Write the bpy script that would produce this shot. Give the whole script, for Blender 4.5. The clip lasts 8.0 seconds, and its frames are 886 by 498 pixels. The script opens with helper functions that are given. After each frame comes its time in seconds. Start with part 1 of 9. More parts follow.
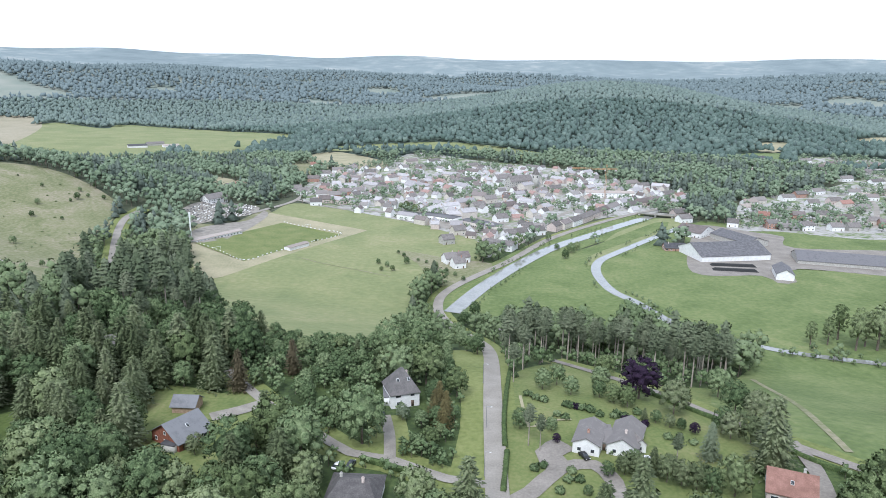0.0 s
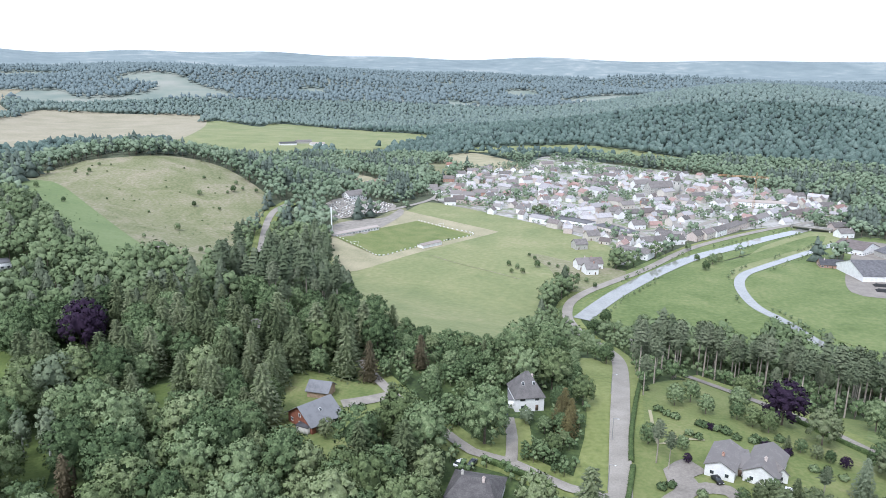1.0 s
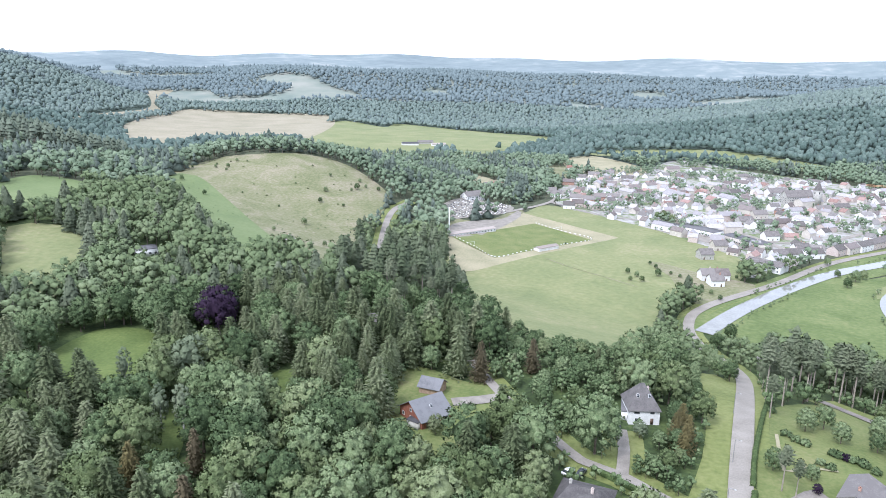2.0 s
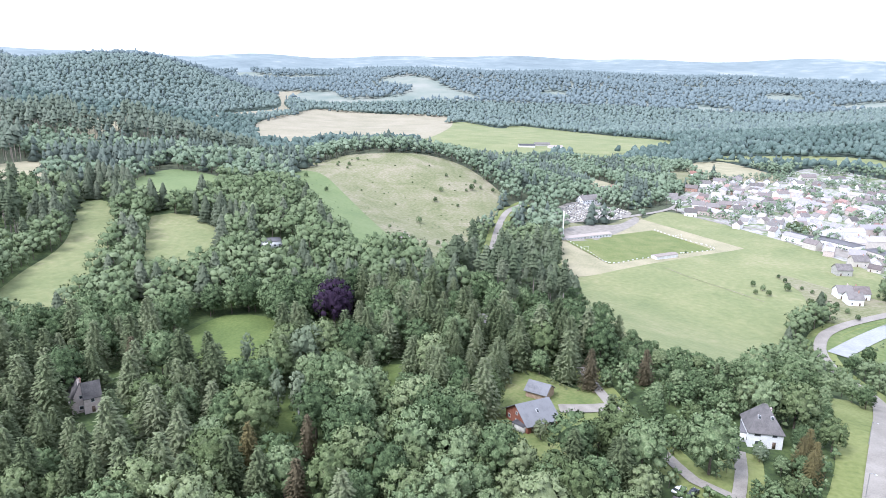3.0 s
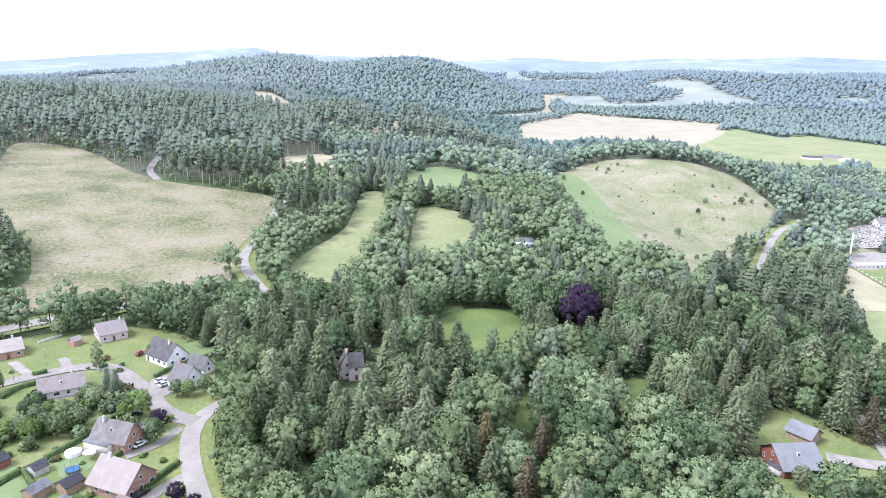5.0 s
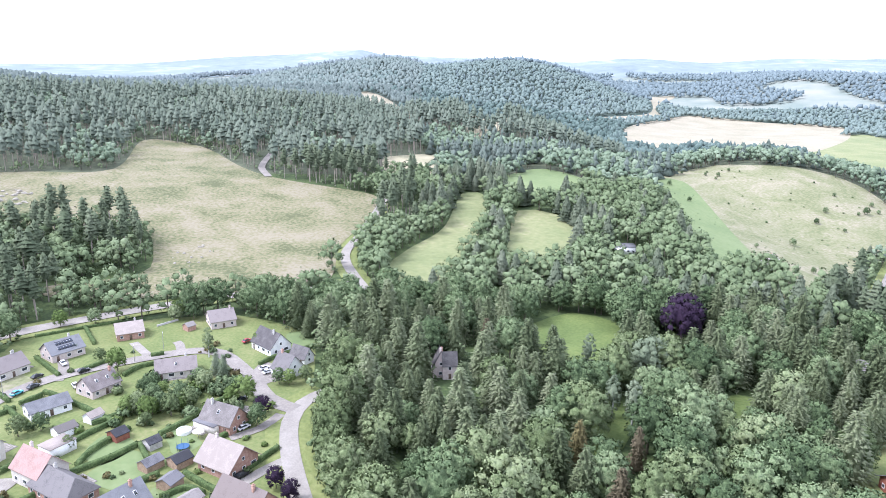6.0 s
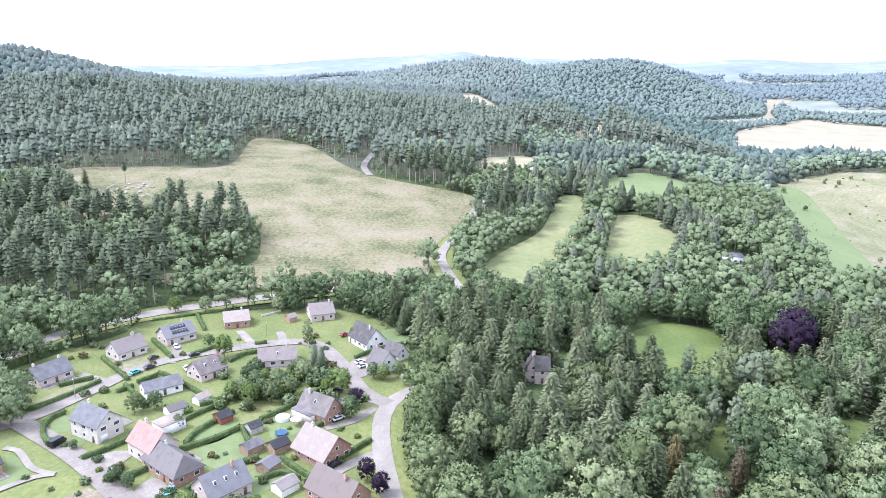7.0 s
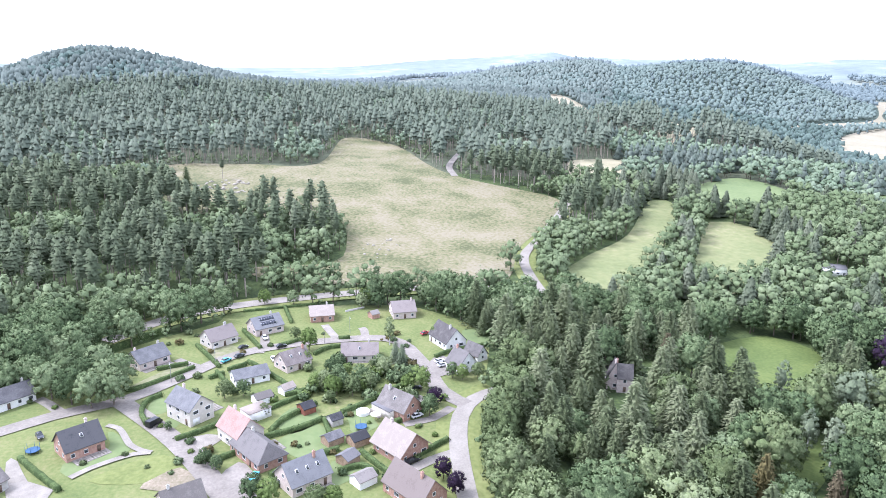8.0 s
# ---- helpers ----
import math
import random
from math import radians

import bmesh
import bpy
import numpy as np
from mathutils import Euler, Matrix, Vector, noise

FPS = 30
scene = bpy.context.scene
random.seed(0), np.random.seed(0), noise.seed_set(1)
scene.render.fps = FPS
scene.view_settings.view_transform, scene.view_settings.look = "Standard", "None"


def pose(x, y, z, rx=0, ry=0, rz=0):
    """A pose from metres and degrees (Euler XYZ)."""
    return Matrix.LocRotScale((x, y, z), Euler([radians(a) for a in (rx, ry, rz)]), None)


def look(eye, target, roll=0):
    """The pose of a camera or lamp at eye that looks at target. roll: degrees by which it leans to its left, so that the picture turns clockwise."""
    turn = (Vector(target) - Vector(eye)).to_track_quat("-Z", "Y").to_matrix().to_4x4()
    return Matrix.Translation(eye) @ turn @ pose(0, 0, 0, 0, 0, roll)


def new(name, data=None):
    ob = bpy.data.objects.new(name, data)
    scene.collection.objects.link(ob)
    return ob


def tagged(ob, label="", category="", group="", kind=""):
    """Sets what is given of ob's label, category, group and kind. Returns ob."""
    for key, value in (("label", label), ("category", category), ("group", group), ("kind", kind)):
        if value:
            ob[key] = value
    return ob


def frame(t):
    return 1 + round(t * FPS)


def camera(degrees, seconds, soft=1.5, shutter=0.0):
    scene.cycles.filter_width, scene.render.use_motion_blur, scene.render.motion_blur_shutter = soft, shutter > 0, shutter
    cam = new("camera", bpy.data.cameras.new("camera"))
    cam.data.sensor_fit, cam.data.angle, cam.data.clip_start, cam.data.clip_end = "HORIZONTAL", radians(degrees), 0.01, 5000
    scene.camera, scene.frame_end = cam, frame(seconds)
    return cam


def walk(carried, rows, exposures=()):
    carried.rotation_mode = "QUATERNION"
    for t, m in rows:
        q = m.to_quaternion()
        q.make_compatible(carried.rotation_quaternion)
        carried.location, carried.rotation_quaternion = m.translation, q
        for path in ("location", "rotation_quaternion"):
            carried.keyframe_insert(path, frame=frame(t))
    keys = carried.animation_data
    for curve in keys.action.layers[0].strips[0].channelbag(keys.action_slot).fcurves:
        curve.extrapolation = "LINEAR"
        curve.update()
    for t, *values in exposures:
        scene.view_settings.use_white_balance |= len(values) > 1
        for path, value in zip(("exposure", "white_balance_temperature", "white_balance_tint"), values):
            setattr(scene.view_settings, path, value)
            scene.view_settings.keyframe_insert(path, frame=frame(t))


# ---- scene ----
cam = camera(65.4, 8.0, soft=0.8)
EYE = (0.0, 0.0, 110.0)
TURNS = [(0.0, 0.0), (0.5, 5.216), (1.0, 11.16), (1.5, 16.175), (3.0, 30.594), (3.5, 35.329), (4.0, 41.104), (4.5, 46.166),
         (5.0, 51.797), (6.5, 64.04), (7.0, 68.283), (7.5, 71.089), (8.0, 75.328)]


def drone(yaw):
    """The drone's camera hovers, turning to its left about an axis a metre behind the lens."""
    a = radians(yaw)
    return pose(EYE[0] - 0.9 * math.sin(a), EYE[1] + 0.9 * math.cos(a), EYE[2], 90 - 13.98, 0, yaw) @ pose(0, 0, 0, 0, 0, 0.79)


walk(cam, [(t, drone(a)) for t, a in TURNS], exposures=[(0.0, 0.64, 5740, 10), (1.5, 0.87, 5710, 13), (3.5, 1.3, 5620, 17), (5.0, 1.45, 5600, 19), (8.0, 1.58, 5600, 20)])

# ---- world and sun ----
SUN_UP, SUN_ROT = 52.0, 200.0
world = bpy.data.worlds.new("overcast_sky")
scene.world = world
world.use_nodes = True
wn = world.node_tree
sky = wn.nodes.new("ShaderNodeTexSky")
sky.sky_type = "NISHITA"
sky.sun_disc = False
sky.sun_elevation, sky.sun_rotation = radians(SUN_UP), radians(SUN_ROT)
sky.air_density, sky.dust_density, sky.ozone_density, sky.altitude = 1.0, 2.0, 1.0, 200
cloud = wn.nodes.new("ShaderNodeMix")  # an even layer of white cloud veils the blue
cloud.data_type = "RGBA"
cloud.inputs["Factor"].default_value = 0.8
cloud.inputs["B"].default_value = (5.6, 5.8, 6.05, 1)
wn.links.new(sky.outputs[0], cloud.inputs["A"])
wn.links.new(cloud.outputs["Result"], wn.nodes["Background"].inputs[0])
wn.nodes["Background"].inputs[1].default_value = 0.15
sun = new("sun", bpy.data.lights.new("sun", "SUN"))
sun.data.energy, sun.data.angle, sun.data.color = 2.0, radians(22), (1.0, 0.97, 0.92)
a, e = radians(SUN_ROT), radians(SUN_UP)
sun.matrix_world = look((0, 0, 0), (-math.sin(a) * math.cos(e), -math.cos(a) * math.cos(e), -math.sin(e)))

# ---- the lie of the land ----
SPAN = 1.294  # the plan of the hills is drawn to this scale
HILLS = [  # x, y, height, half-length across the line of sight from the hover point, half-length along it, turn
    (400, 1755, 92, 290, 380, -13), (-621, 2318, 30, 600, 380, 15), (-1339, 2229, 55, 420, 380, 31), (-1666, 1000, 80, 280, 340, 60),
    (-1960, 762, 62, 270, 340, 69), (-1675, 1276, 72, 190, 300, 54), (-1188, 156, 54, 312, 540, 85), (-1527, -323, 106, 156, 380, 101),
    (-362, 527, 44, 92, 95, 34.5), (-647, 470, 22, 90, 85, 54), (1330, 2220, 42, 420, 300, -31),
]


def ease(a, b, x):
    t = np.clip((x - a) / (b - a), 0, 1)
    return t * t * (3 - 2 * t)


def land(x, y):
    """Height of the ground at x, y (numbers or arrays)."""
    x, y = np.asarray(x, float) / SPAN, np.asarray(y, float) / SPAN
    r = np.hypot(x, y)
    z = np.zeros_like(r)
    for hx, hy, high, across, along, turn in HILLS:
        c, s = math.cos(radians(turn)), math.sin(radians(turn))
        u, v = c * (x - hx) + s * (y - hy), -s * (x - hx) + c * (y - hy)
        z = z + high * np.exp(-0.5 * ((u / across) ** 2 + (v / along) ** 2))
    ripple = np.sin(x / 310 + 1.3 * np.sin(y / 420)) * np.cos(y / 270 + np.sin(x / 510)) + 0.5 * np.sin(x / 130 + y / 170)
    z = z * ease(230, 480, r) + ease(700, 1500, r) * 5 * ripple
    z = z - 30 * ease(0, 150, 0.35 * x + 0.94 * y - 160)  # the river's valley
    rise = 366 * (1 - 0.44 * ease(1500, 200, y) * ease(0, -500, x))  # the far plateau, lower to the west
    az = np.arctan2(-x, y)
    fold = np.sin(r / 78 + 2.2 * np.sin(3.1 * az + 0.6) + 0.9 * np.sin(9.0 * az)) * (0.55 + 0.45 * np.sin(6.3 * az + r / 400))  # ridge behind ridge
    return SPAN * (z + rise * (np.maximum(r - 1700, 0) / 3000) ** 1.5 + ease(2000, 3200, r) * 5 * ripple + ease(1950, 2500, r) * 9 * fold)

# ---- materials ----
def mat(name, tones, scale=1.0, fine=8.0, rough=0.85, bump=0.0, metal=0.0, spread="none", warp=0.0, spec=0.3, reach=0.28):
    """A surface of two to four tones, mixed by noise at two sizes; spread: object or island adds a random shift per piece."""
    m = bpy.data.materials.new(name)
    m.use_nodes = True
    n, l = m.node_tree.nodes, m.node_tree.links
    b = n["Principled BSDF"]
    geo = n.new("ShaderNodeNewGeometry")
    big, small = n.new("ShaderNodeTexNoise"), n.new("ShaderNodeTexNoise")
    big.inputs["Scale"].default_value, small.inputs["Scale"].default_value = 1 / scale, fine / scale
    big.inputs["Detail"].default_value, small.inputs["Detail"].default_value = 4, 3
    big.inputs["Distortion"].default_value = warp
    for tex in (big, small):
        l.new(geo.outputs["Position"], tex.inputs["Vector"])
    mix = n.new("ShaderNodeMath")
    mix.operation = "MULTIPLY_ADD"
    l.new(small.outputs[0], mix.inputs[0])
    mix.inputs[1].default_value = 0.45
    half = n.new("ShaderNodeMath")
    half.operation = "MULTIPLY"
    half.inputs[1].default_value = 0.55
    l.new(big.outputs[0], half.inputs[0])
    l.new(half.outputs[0], mix.inputs[2])
    value = mix.outputs[0]
    if spread != "none":
        add = n.new("ShaderNodeMath")
        add.operation = "MULTIPLY_ADD"
        if spread == "object":
            src = n.new("ShaderNodeObjectInfo").outputs["Random"]
        elif spread in ("tint", "tree"):
            if spread == "tint":
                at = n.new("ShaderNodeAttribute")
                at.attribute_name = "tint"
                whole = at.outputs["Fac"]
            else:
                whole = n.new("ShaderNodeObjectInfo").outputs["Random"]
            both = n.new("ShaderNodeMath")
            both.operation = "MULTIPLY_ADD"
            both.inputs[1].default_value = 0.7
            piece = n.new("ShaderNodeMath")
            piece.operation = "MULTIPLY"
            piece.inputs[1].default_value = 0.3
            l.new(geo.outputs["Random Per Island"], piece.inputs[0])
            l.new(whole, both.inputs[0])
            l.new(piece.outputs[0], both.inputs[2])
            src = both.outputs[0]
        else:
            src = geo.outputs["Random Per Island"]
        l.new(src, add.inputs[0])
        add.inputs[1].default_value = 0.36
        off = n.new("ShaderNodeMath")
        off.operation = "SUBTRACT"
        off.inputs[1].default_value = 0.18
        l.new(value, off.inputs[0])
        l.new(off.outputs[0], add.inputs[2])
        value = add.outputs[0]
    ramp = n.new("ShaderNodeValToRGB")
    el = ramp.color_ramp.elements
    stops = [0.5 - reach / 2 + reach * i / (len(tones) - 1) for i in range(len(tones))]
    el[0].position, el[1].position = stops[0], stops[-1]
    for p in stops[1:-1]:
        el.new(p)
    for e_, c in zip(el, tones):
        e_.color = (*c, 1)
    l.new(value, ramp.inputs[0])
    l.new(ramp.outputs[0], b.inputs["Base Color"])
    b.inputs["Roughness"].default_value, b.inputs["Metallic"].default_value = rough, metal
    b.inputs["Specular IOR Level"].default_value = spec
    if bump:
        bn = n.new("ShaderNodeBump")
        bn.inputs["Strength"].default_value = min(1.0, bump)
        bn.inputs["Distance"].default_value = scale * 0.1
        l.new(small.outputs[0], bn.inputs["Height"])
        l.new(bn.outputs[0], b.inputs["Normal"])
    return m


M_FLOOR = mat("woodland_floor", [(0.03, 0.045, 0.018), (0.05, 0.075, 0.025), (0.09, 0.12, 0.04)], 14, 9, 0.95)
# haze is mixed into the base colours of the distant woods, fields and floor
M_HAZY_FARWOOD = mat("hazed_distant_woods", [(0.135, 0.168, 0.178), (0.155, 0.19, 0.198), (0.175, 0.212, 0.218), (0.195, 0.232, 0.236), (0.26, 0.285, 0.28), (0.33, 0.345, 0.33)], 420, 5, 0.95, 0.3, warp=0.2, reach=0.41)
M_HAZY_FARFIELD = mat("hazed_distant_fields", [(0.15, 0.185, 0.16), (0.185, 0.213, 0.18), (0.22, 0.237, 0.2), (0.26, 0.265, 0.228)], 260, 3, 0.95, reach=0.3)
M_HAZY_FARFLOOR = mat("hazed_distant_floor", [(0.05, 0.072, 0.055), (0.062, 0.086, 0.066), (0.075, 0.10, 0.078)], 40, 6, 0.95)
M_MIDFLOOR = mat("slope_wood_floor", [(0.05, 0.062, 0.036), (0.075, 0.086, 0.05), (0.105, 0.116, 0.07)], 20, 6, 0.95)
M_GRASS = mat("grass", [(0.113, 0.137, 0.042), (0.157, 0.181, 0.059), (0.200, 0.216, 0.080)], 30, 16, 0.9, 0.2)
M_MEADOW = mat("meadow_grass", [(0.133, 0.160, 0.068), (0.169, 0.192, 0.083), (0.210, 0.220, 0.103), (0.269, 0.254, 0.141)], 46, 12, 0.9, 0.2, warp=0.5, reach=0.42)
M_RIVERMEADOW = mat("river_meadow_grass", [(0.085, 0.118, 0.038), (0.112, 0.148, 0.050), (0.145, 0.178, 0.066), (0.195, 0.205, 0.09)], 30, 10, 0.9, 0.3, warp=0.4, reach=0.36)
M_LUSH = mat("lush_grass", [(0.112, 0.154, 0.063), (0.143, 0.185, 0.076), (0.176, 0.211, 0.098)], 40, 14, 0.9, reach=0.4)
# glade grass: the shade of the trees round it is put into the colour
M_GLADE = mat("shade_toned_grass", [(0.076, 0.110, 0.029), (0.103, 0.139, 0.039), (0.135, 0.169, 0.050)], 18, 14, 0.9, 0.2)
M_LAWN = mat("mown_lawn", [(0.088, 0.120, 0.038), (0.123, 0.152, 0.049), (0.161, 0.180, 0.066), (0.216, 0.201, 0.097)], 15, 12, 0.9, 0.2, reach=0.4)
M_DRY = mat("dry_grass", [(0.225, 0.215, 0.13), (0.29, 0.265, 0.17), (0.345, 0.305, 0.205)], 20, 14, 0.95)
M_HEATH = mat("rough_pasture", [(0.09, 0.1, 0.045), (0.135, 0.136, 0.066), (0.175, 0.164, 0.088), (0.205, 0.182, 0.113), (0.23, 0.203, 0.138)], 34, 16, 0.95, 0.3, warp=0.3, reach=0.22)
M_HILL = mat("hill_grass", [(0.14, 0.152, 0.072), (0.18, 0.184, 0.096), (0.215, 0.205, 0.125), (0.265, 0.235, 0.162)], 40, 16, 0.95, 0.3, warp=1.2, reach=0.24)
M_EARTH = mat("bare_earth", [(0.15, 0.135, 0.08), (0.195, 0.168, 0.115), (0.24, 0.20, 0.145), (0.29, 0.245, 0.185)], 7, 10, 0.95, 0.3)
M_ROCK = mat("weathered_rock", [(0.22, 0.2, 0.16), (0.29, 0.265, 0.215), (0.36, 0.33, 0.28)], 1.0, 6, 0.95, 0.4)
M_STUBBLE = mat("stubble", [(0.235, 0.215, 0.145), (0.28, 0.25, 0.175), (0.325, 0.285, 0.21)], 60, 12, 0.95)
M_ASPHALT = mat("asphalt", [(0.174, 0.155, 0.135), (0.218, 0.195, 0.170), (0.270, 0.242, 0.212)], 9, 12, 0.85, 0.1)
M_CONCRETE = mat("concrete_road", [(0.217, 0.196, 0.170), (0.261, 0.237, 0.206), (0.305, 0.277, 0.243)], 7, 12, 0.85, 0.1)
M_GRAVEL = mat("gravel", [(0.190, 0.170, 0.147), (0.247, 0.224, 0.194), (0.313, 0.284, 0.248)], 4, 20, 0.9, 0.3)
M_TOWN = mat("town_ground", [(0.10, 0.14, 0.06), (0.16, 0.195, 0.09), (0.28, 0.27, 0.24), (0.34, 0.325, 0.305), (0.38, 0.365, 0.345)], 26, 5, 0.9, warp=0.5, reach=0.24)
M_WATER = mat("river_water", [(0.19, 0.19, 0.172), (0.26, 0.258, 0.235)], 12, 8, 0.04, 0.0, spec=1.0)

# ---- plan: outlines of open ground and lines of roads and water, in metres ----
OPEN = {}
OPEN["pasture"] = [(-205, 532), (-165, 440), (-128, 360), (-104, 312), (-91, 296), (-66, 294), (-46, 292), (-33, 288), (-26, 305), (-23, 412), (-18, 461), (-6, 488), (16, 512), (32, 559), (32, 616), (-23, 686), (-57, 718), (-117, 763), (-173, 787), (-185, 704), (-212, 565)]
OPEN["dry_strip"] = [(-211.4, 553.2), (-187.5, 502.1), (-171.0, 471.3), (-160.8, 482.1), (-73.5, 652.6), (-183.1, 716.4), (-187.2, 649.2), (-212.5, 574.9)]
OPEN["pitch"] = [(-208.5, 565.0), (-156.3, 524.2), (-95.3, 629.6), (-159.5, 670.4)]
OPEN["car_park"] = [(-213.1, 567.3), (-224.0, 606.5), (-209.5, 642.8), (-192.5, 668.6), (-190.8, 723.1), (-180.9, 697.9), (-182.1, 630.8), (-190.8, 582.6)]
OPEN["cemetery"] = [(-257, 659), (-256, 734), (-205, 747), (-198, 698), (-214, 666), (-234, 622)]
OPEN["village"] = [(-163, 798), (-117, 763), (-57, 718), (-23, 686), (32, 616), (34, 555), (61, 596), (115, 684), (184, 747), (287, 804), (332, 902), (274, 965), (197, 1120), (64, 1219), (-51, 1339), (-97, 1227), (-170, 1116), (-189, 933)]
OPEN["river_meadow"] = [(24, 400), (41, 397), (74, 390), (105, 391), (128, 435), (115, 496), (120, 552), (133, 581), (231, 698), (226, 720), (130, 601), (100, 575), (26, 445)]
OPEN["east_meadow"] = [(138, 548), (130, 504), (139, 445), (165, 408), (186, 375), (246, 357), (354, 509), (290, 537), (203, 523), (222, 597), (195, 617), (156, 583)]
OPEN["south_meadow"] = [(106, 250), (178, 359), (200, 357), (245, 339), (131, 173), (121, 190), (110, 203), (102, 218)]
OPEN["upper_meadow"] = [(334, 686), (466, 682), (406, 589), (324, 615)]
OPEN["verge_strip"] = [(4, 301), (18, 293), (13, 174), (3, 173), (7, 217)]
OPEN["cabin_lawn"] = [(-100, 212), (-101, 232), (-79, 226), (-62, 222), (-53, 210), (-52, 200), (-57, 183), (-62, 174), (-82, 171), (-89, 181)]
OPEN["villa_garden"] = [(17.7, 147.3), (20.7, 189.3), (23.0, 219.3), (30.8, 261.3), (52.8, 295.4), (74.1, 302.5), (86.4, 265.0), (114.3, 268.4), (126.2, 249.4), (110.4, 202.7), (97.2, 191.5), (85.1, 167.5), (75.5, 148.5)]
OPEN["field_farm"] = [(-1071, 1677), (-1078, 1935), (-889, 1822), (-883, 1960), (-456, 1777), (-338, 1652), (-398, 1408), (-524, 1319), (-507, 1249), (-550, 1144), (-636, 1130), (-808, 1257)]
OPEN["field_hedged"] = [(-453, 1225), (-409, 1406), (-366, 1331), (-386, 1219)]
OPEN["field_long"] = [(-232, 1451), (-8, 1475), (193, 1290), (173, 1217), (15, 1358), (-209, 1374)]
OPEN["field_rise"] = [(650, 1450), (734, 1478), (654, 1355), (613, 1349)]
OPEN["field_lane"] = [(558, 1308), (648, 1331), (576, 1197), (529, 1238)]
OPEN["field_edge"] = [(900, 1563), (1121, 1714), (999, 1519), (882, 1507)]
OPEN["bare_hill"] = [(-495, 534), (-504, 614), (-466, 639), (-427, 674), (-382, 688), (-314, 649), (-290, 592), (-279, 527), (-233, 446), (-202, 322), (-239, 364), (-249, 331), (-313, 375)]
OPEN["hill_foot"] = [(-480, 511), (-474, 546), (-389, 491), (-284, 405), (-246, 361), (-246, 319), (-321, 375)]
OPEN["glade"] = [(-236, 169), (-240, 185), (-244, 212), (-222, 222), (-201, 206), (-179, 178), (-189, 163), (-211, 154)]
OPEN["glade_small"] = [(-163, 155), (-161, 167), (-143, 152), (-134, 134), (-143, 136)]
OPEN["glade_east"] = [(-148, 199), (-141, 211), (-125, 189), (-133, 182)]
OPEN["valley_strip"] = [(-475, 291), (-459, 304), (-407, 269), (-372, 239), (-321, 192), (-302, 161), (-310, 143), (-342, 155), (-373, 189), (-403, 232)]
OPEN["paddock"] = [(-415, 303), (-396, 323), (-359, 313), (-302, 265), (-295, 235), (-314, 220), (-357, 254)]
OPEN["green_field"] = [(-505, 346), (-538, 415), (-472, 420), (-435, 386), (-424, 345), (-435, 310)]
OPEN["field_gap"] = [(-640, 297), (-656, 332), (-651, 366), (-551, 307), (-528, 274), (-551, 261)]
OPEN["field_far"] = [(-1466, 889), (-1437, 1094), (-1391, 1092), (-764, 522), (-821, 504)]
OPEN["stubble"] = [(-1349, 1315), (-1612, 1843), (-1377, 1952), (-1155, 1990), (-857, 1352), (-1038, 1246), (-1023, 1095), (-1111, 1090)]
OPEN["stubble_far"] = [(-1450, 1249), (-1631, 1694), (-1974, 2053), (-2013, 2231), (-1729, 1826), (-1574, 1688), (-1460, 1424)]
OPEN["clearing"] = [(-656, -86), (-653, -18), (-641, 47), (-794, 92), (-738, 139), (-586, 156), (-493, 220), (-444, 195), (-397, 154), (-342, 124), (-342, 82), (-355, 42), (-367, 1), (-392, -8), (-394, 37), (-429, 49), (-470, 50), (-485, 34), (-491, -16), (-524, -67)]
OPEN["farmyard"] = [(236, 642), (197, 525), (248, 518), (252, 499), (268, 502), (288, 540), (381, 522), (434, 601), (321, 614), (333, 661), (311, 679), (270, 709)]
OPEN["bare_ground"] = [(-182.3, -36.7), (-187.2, -33.1), (-190.9, -27.2), (-183.8, -22.5), (-178.5, -24.8)]
OPEN["drive_grey"] = [(-181, -17), (-190, -11), (-184, -7), (-172, -3), (-161, -8), (-170, -14)]
OPEN["drive_white"] = [(-205, -76), (-205, -73), (-193, -67), (-187, -59), (-179, -62), (-180, -68)]
OPEN["drive_pale"] = [(-205, -29), (-209, -21), (-205, -16), (-198, -22), (-192, -22)]
OPEN["yard_east"] = [(-239, 55), (-254, 64), (-250, 69), (-239, 67), (-234, 60)]
OPEN["estate"] = [(-232, -110), (-253, -93), (-290, -57), (-314, -23), (-331, -13), (-323, 44), (-314, 70), (-278, 91), (-244, 83), (-220, 72), (-209, 59), (-108, 36), (-143, -107)]
OPEN["quarry"] = [(-1722, 724), (-1691, 764), (-1401, 688), (-867, 446), (-903, 437), (-1285, 565)]
OPEN["village_east"] = [(293, 699), (392, 878), (469, 924), (554, 982), (735, 1148), (809, 1158), (495, 691), (334, 686)]
OPEN["village_rise"] = [(569, 1131), (665, 1299), (843, 1325), (927, 1334), (826, 1183), (680, 1164)]
OPEN["workshop_yard"] = [(-51, 719), (-31, 753), (10, 763), (50, 707), (50, 661), (9, 668)]
OPEN["farm_land"] = [(265, 720), (322, 707), (343, 697), (495, 691), (372, 510), (261, 495), (193, 512)]
OPEN["pitch_bank"] = [(-224, 602), (-232, 631), (-205, 638), (-198, 689), (-193, 736), (-177, 700), (-189, 636)]
OPEN["slope_field"] = [(-361, 1008), (-308, 984), (-257, 902), (-272, 828)]
OPEN["tan_field"] = [(-255, 1296), (-207, 1360), (-94, 1193), (-127, 1099), (-212, 1143)]
OPEN["hedge_field"] = [(-492, 1337), (-443, 1445), (-387, 1330), (-438, 1212)]
OPEN["lane_field"] = [(-260, 1170), (-234, 1188), (-196, 1082), (-206, 976)]
OPEN["island_meadow"] = [(102, 558), (117, 538), (171, 606), (243, 692), (262, 730), (236, 744), (175, 672), (142, 612)]
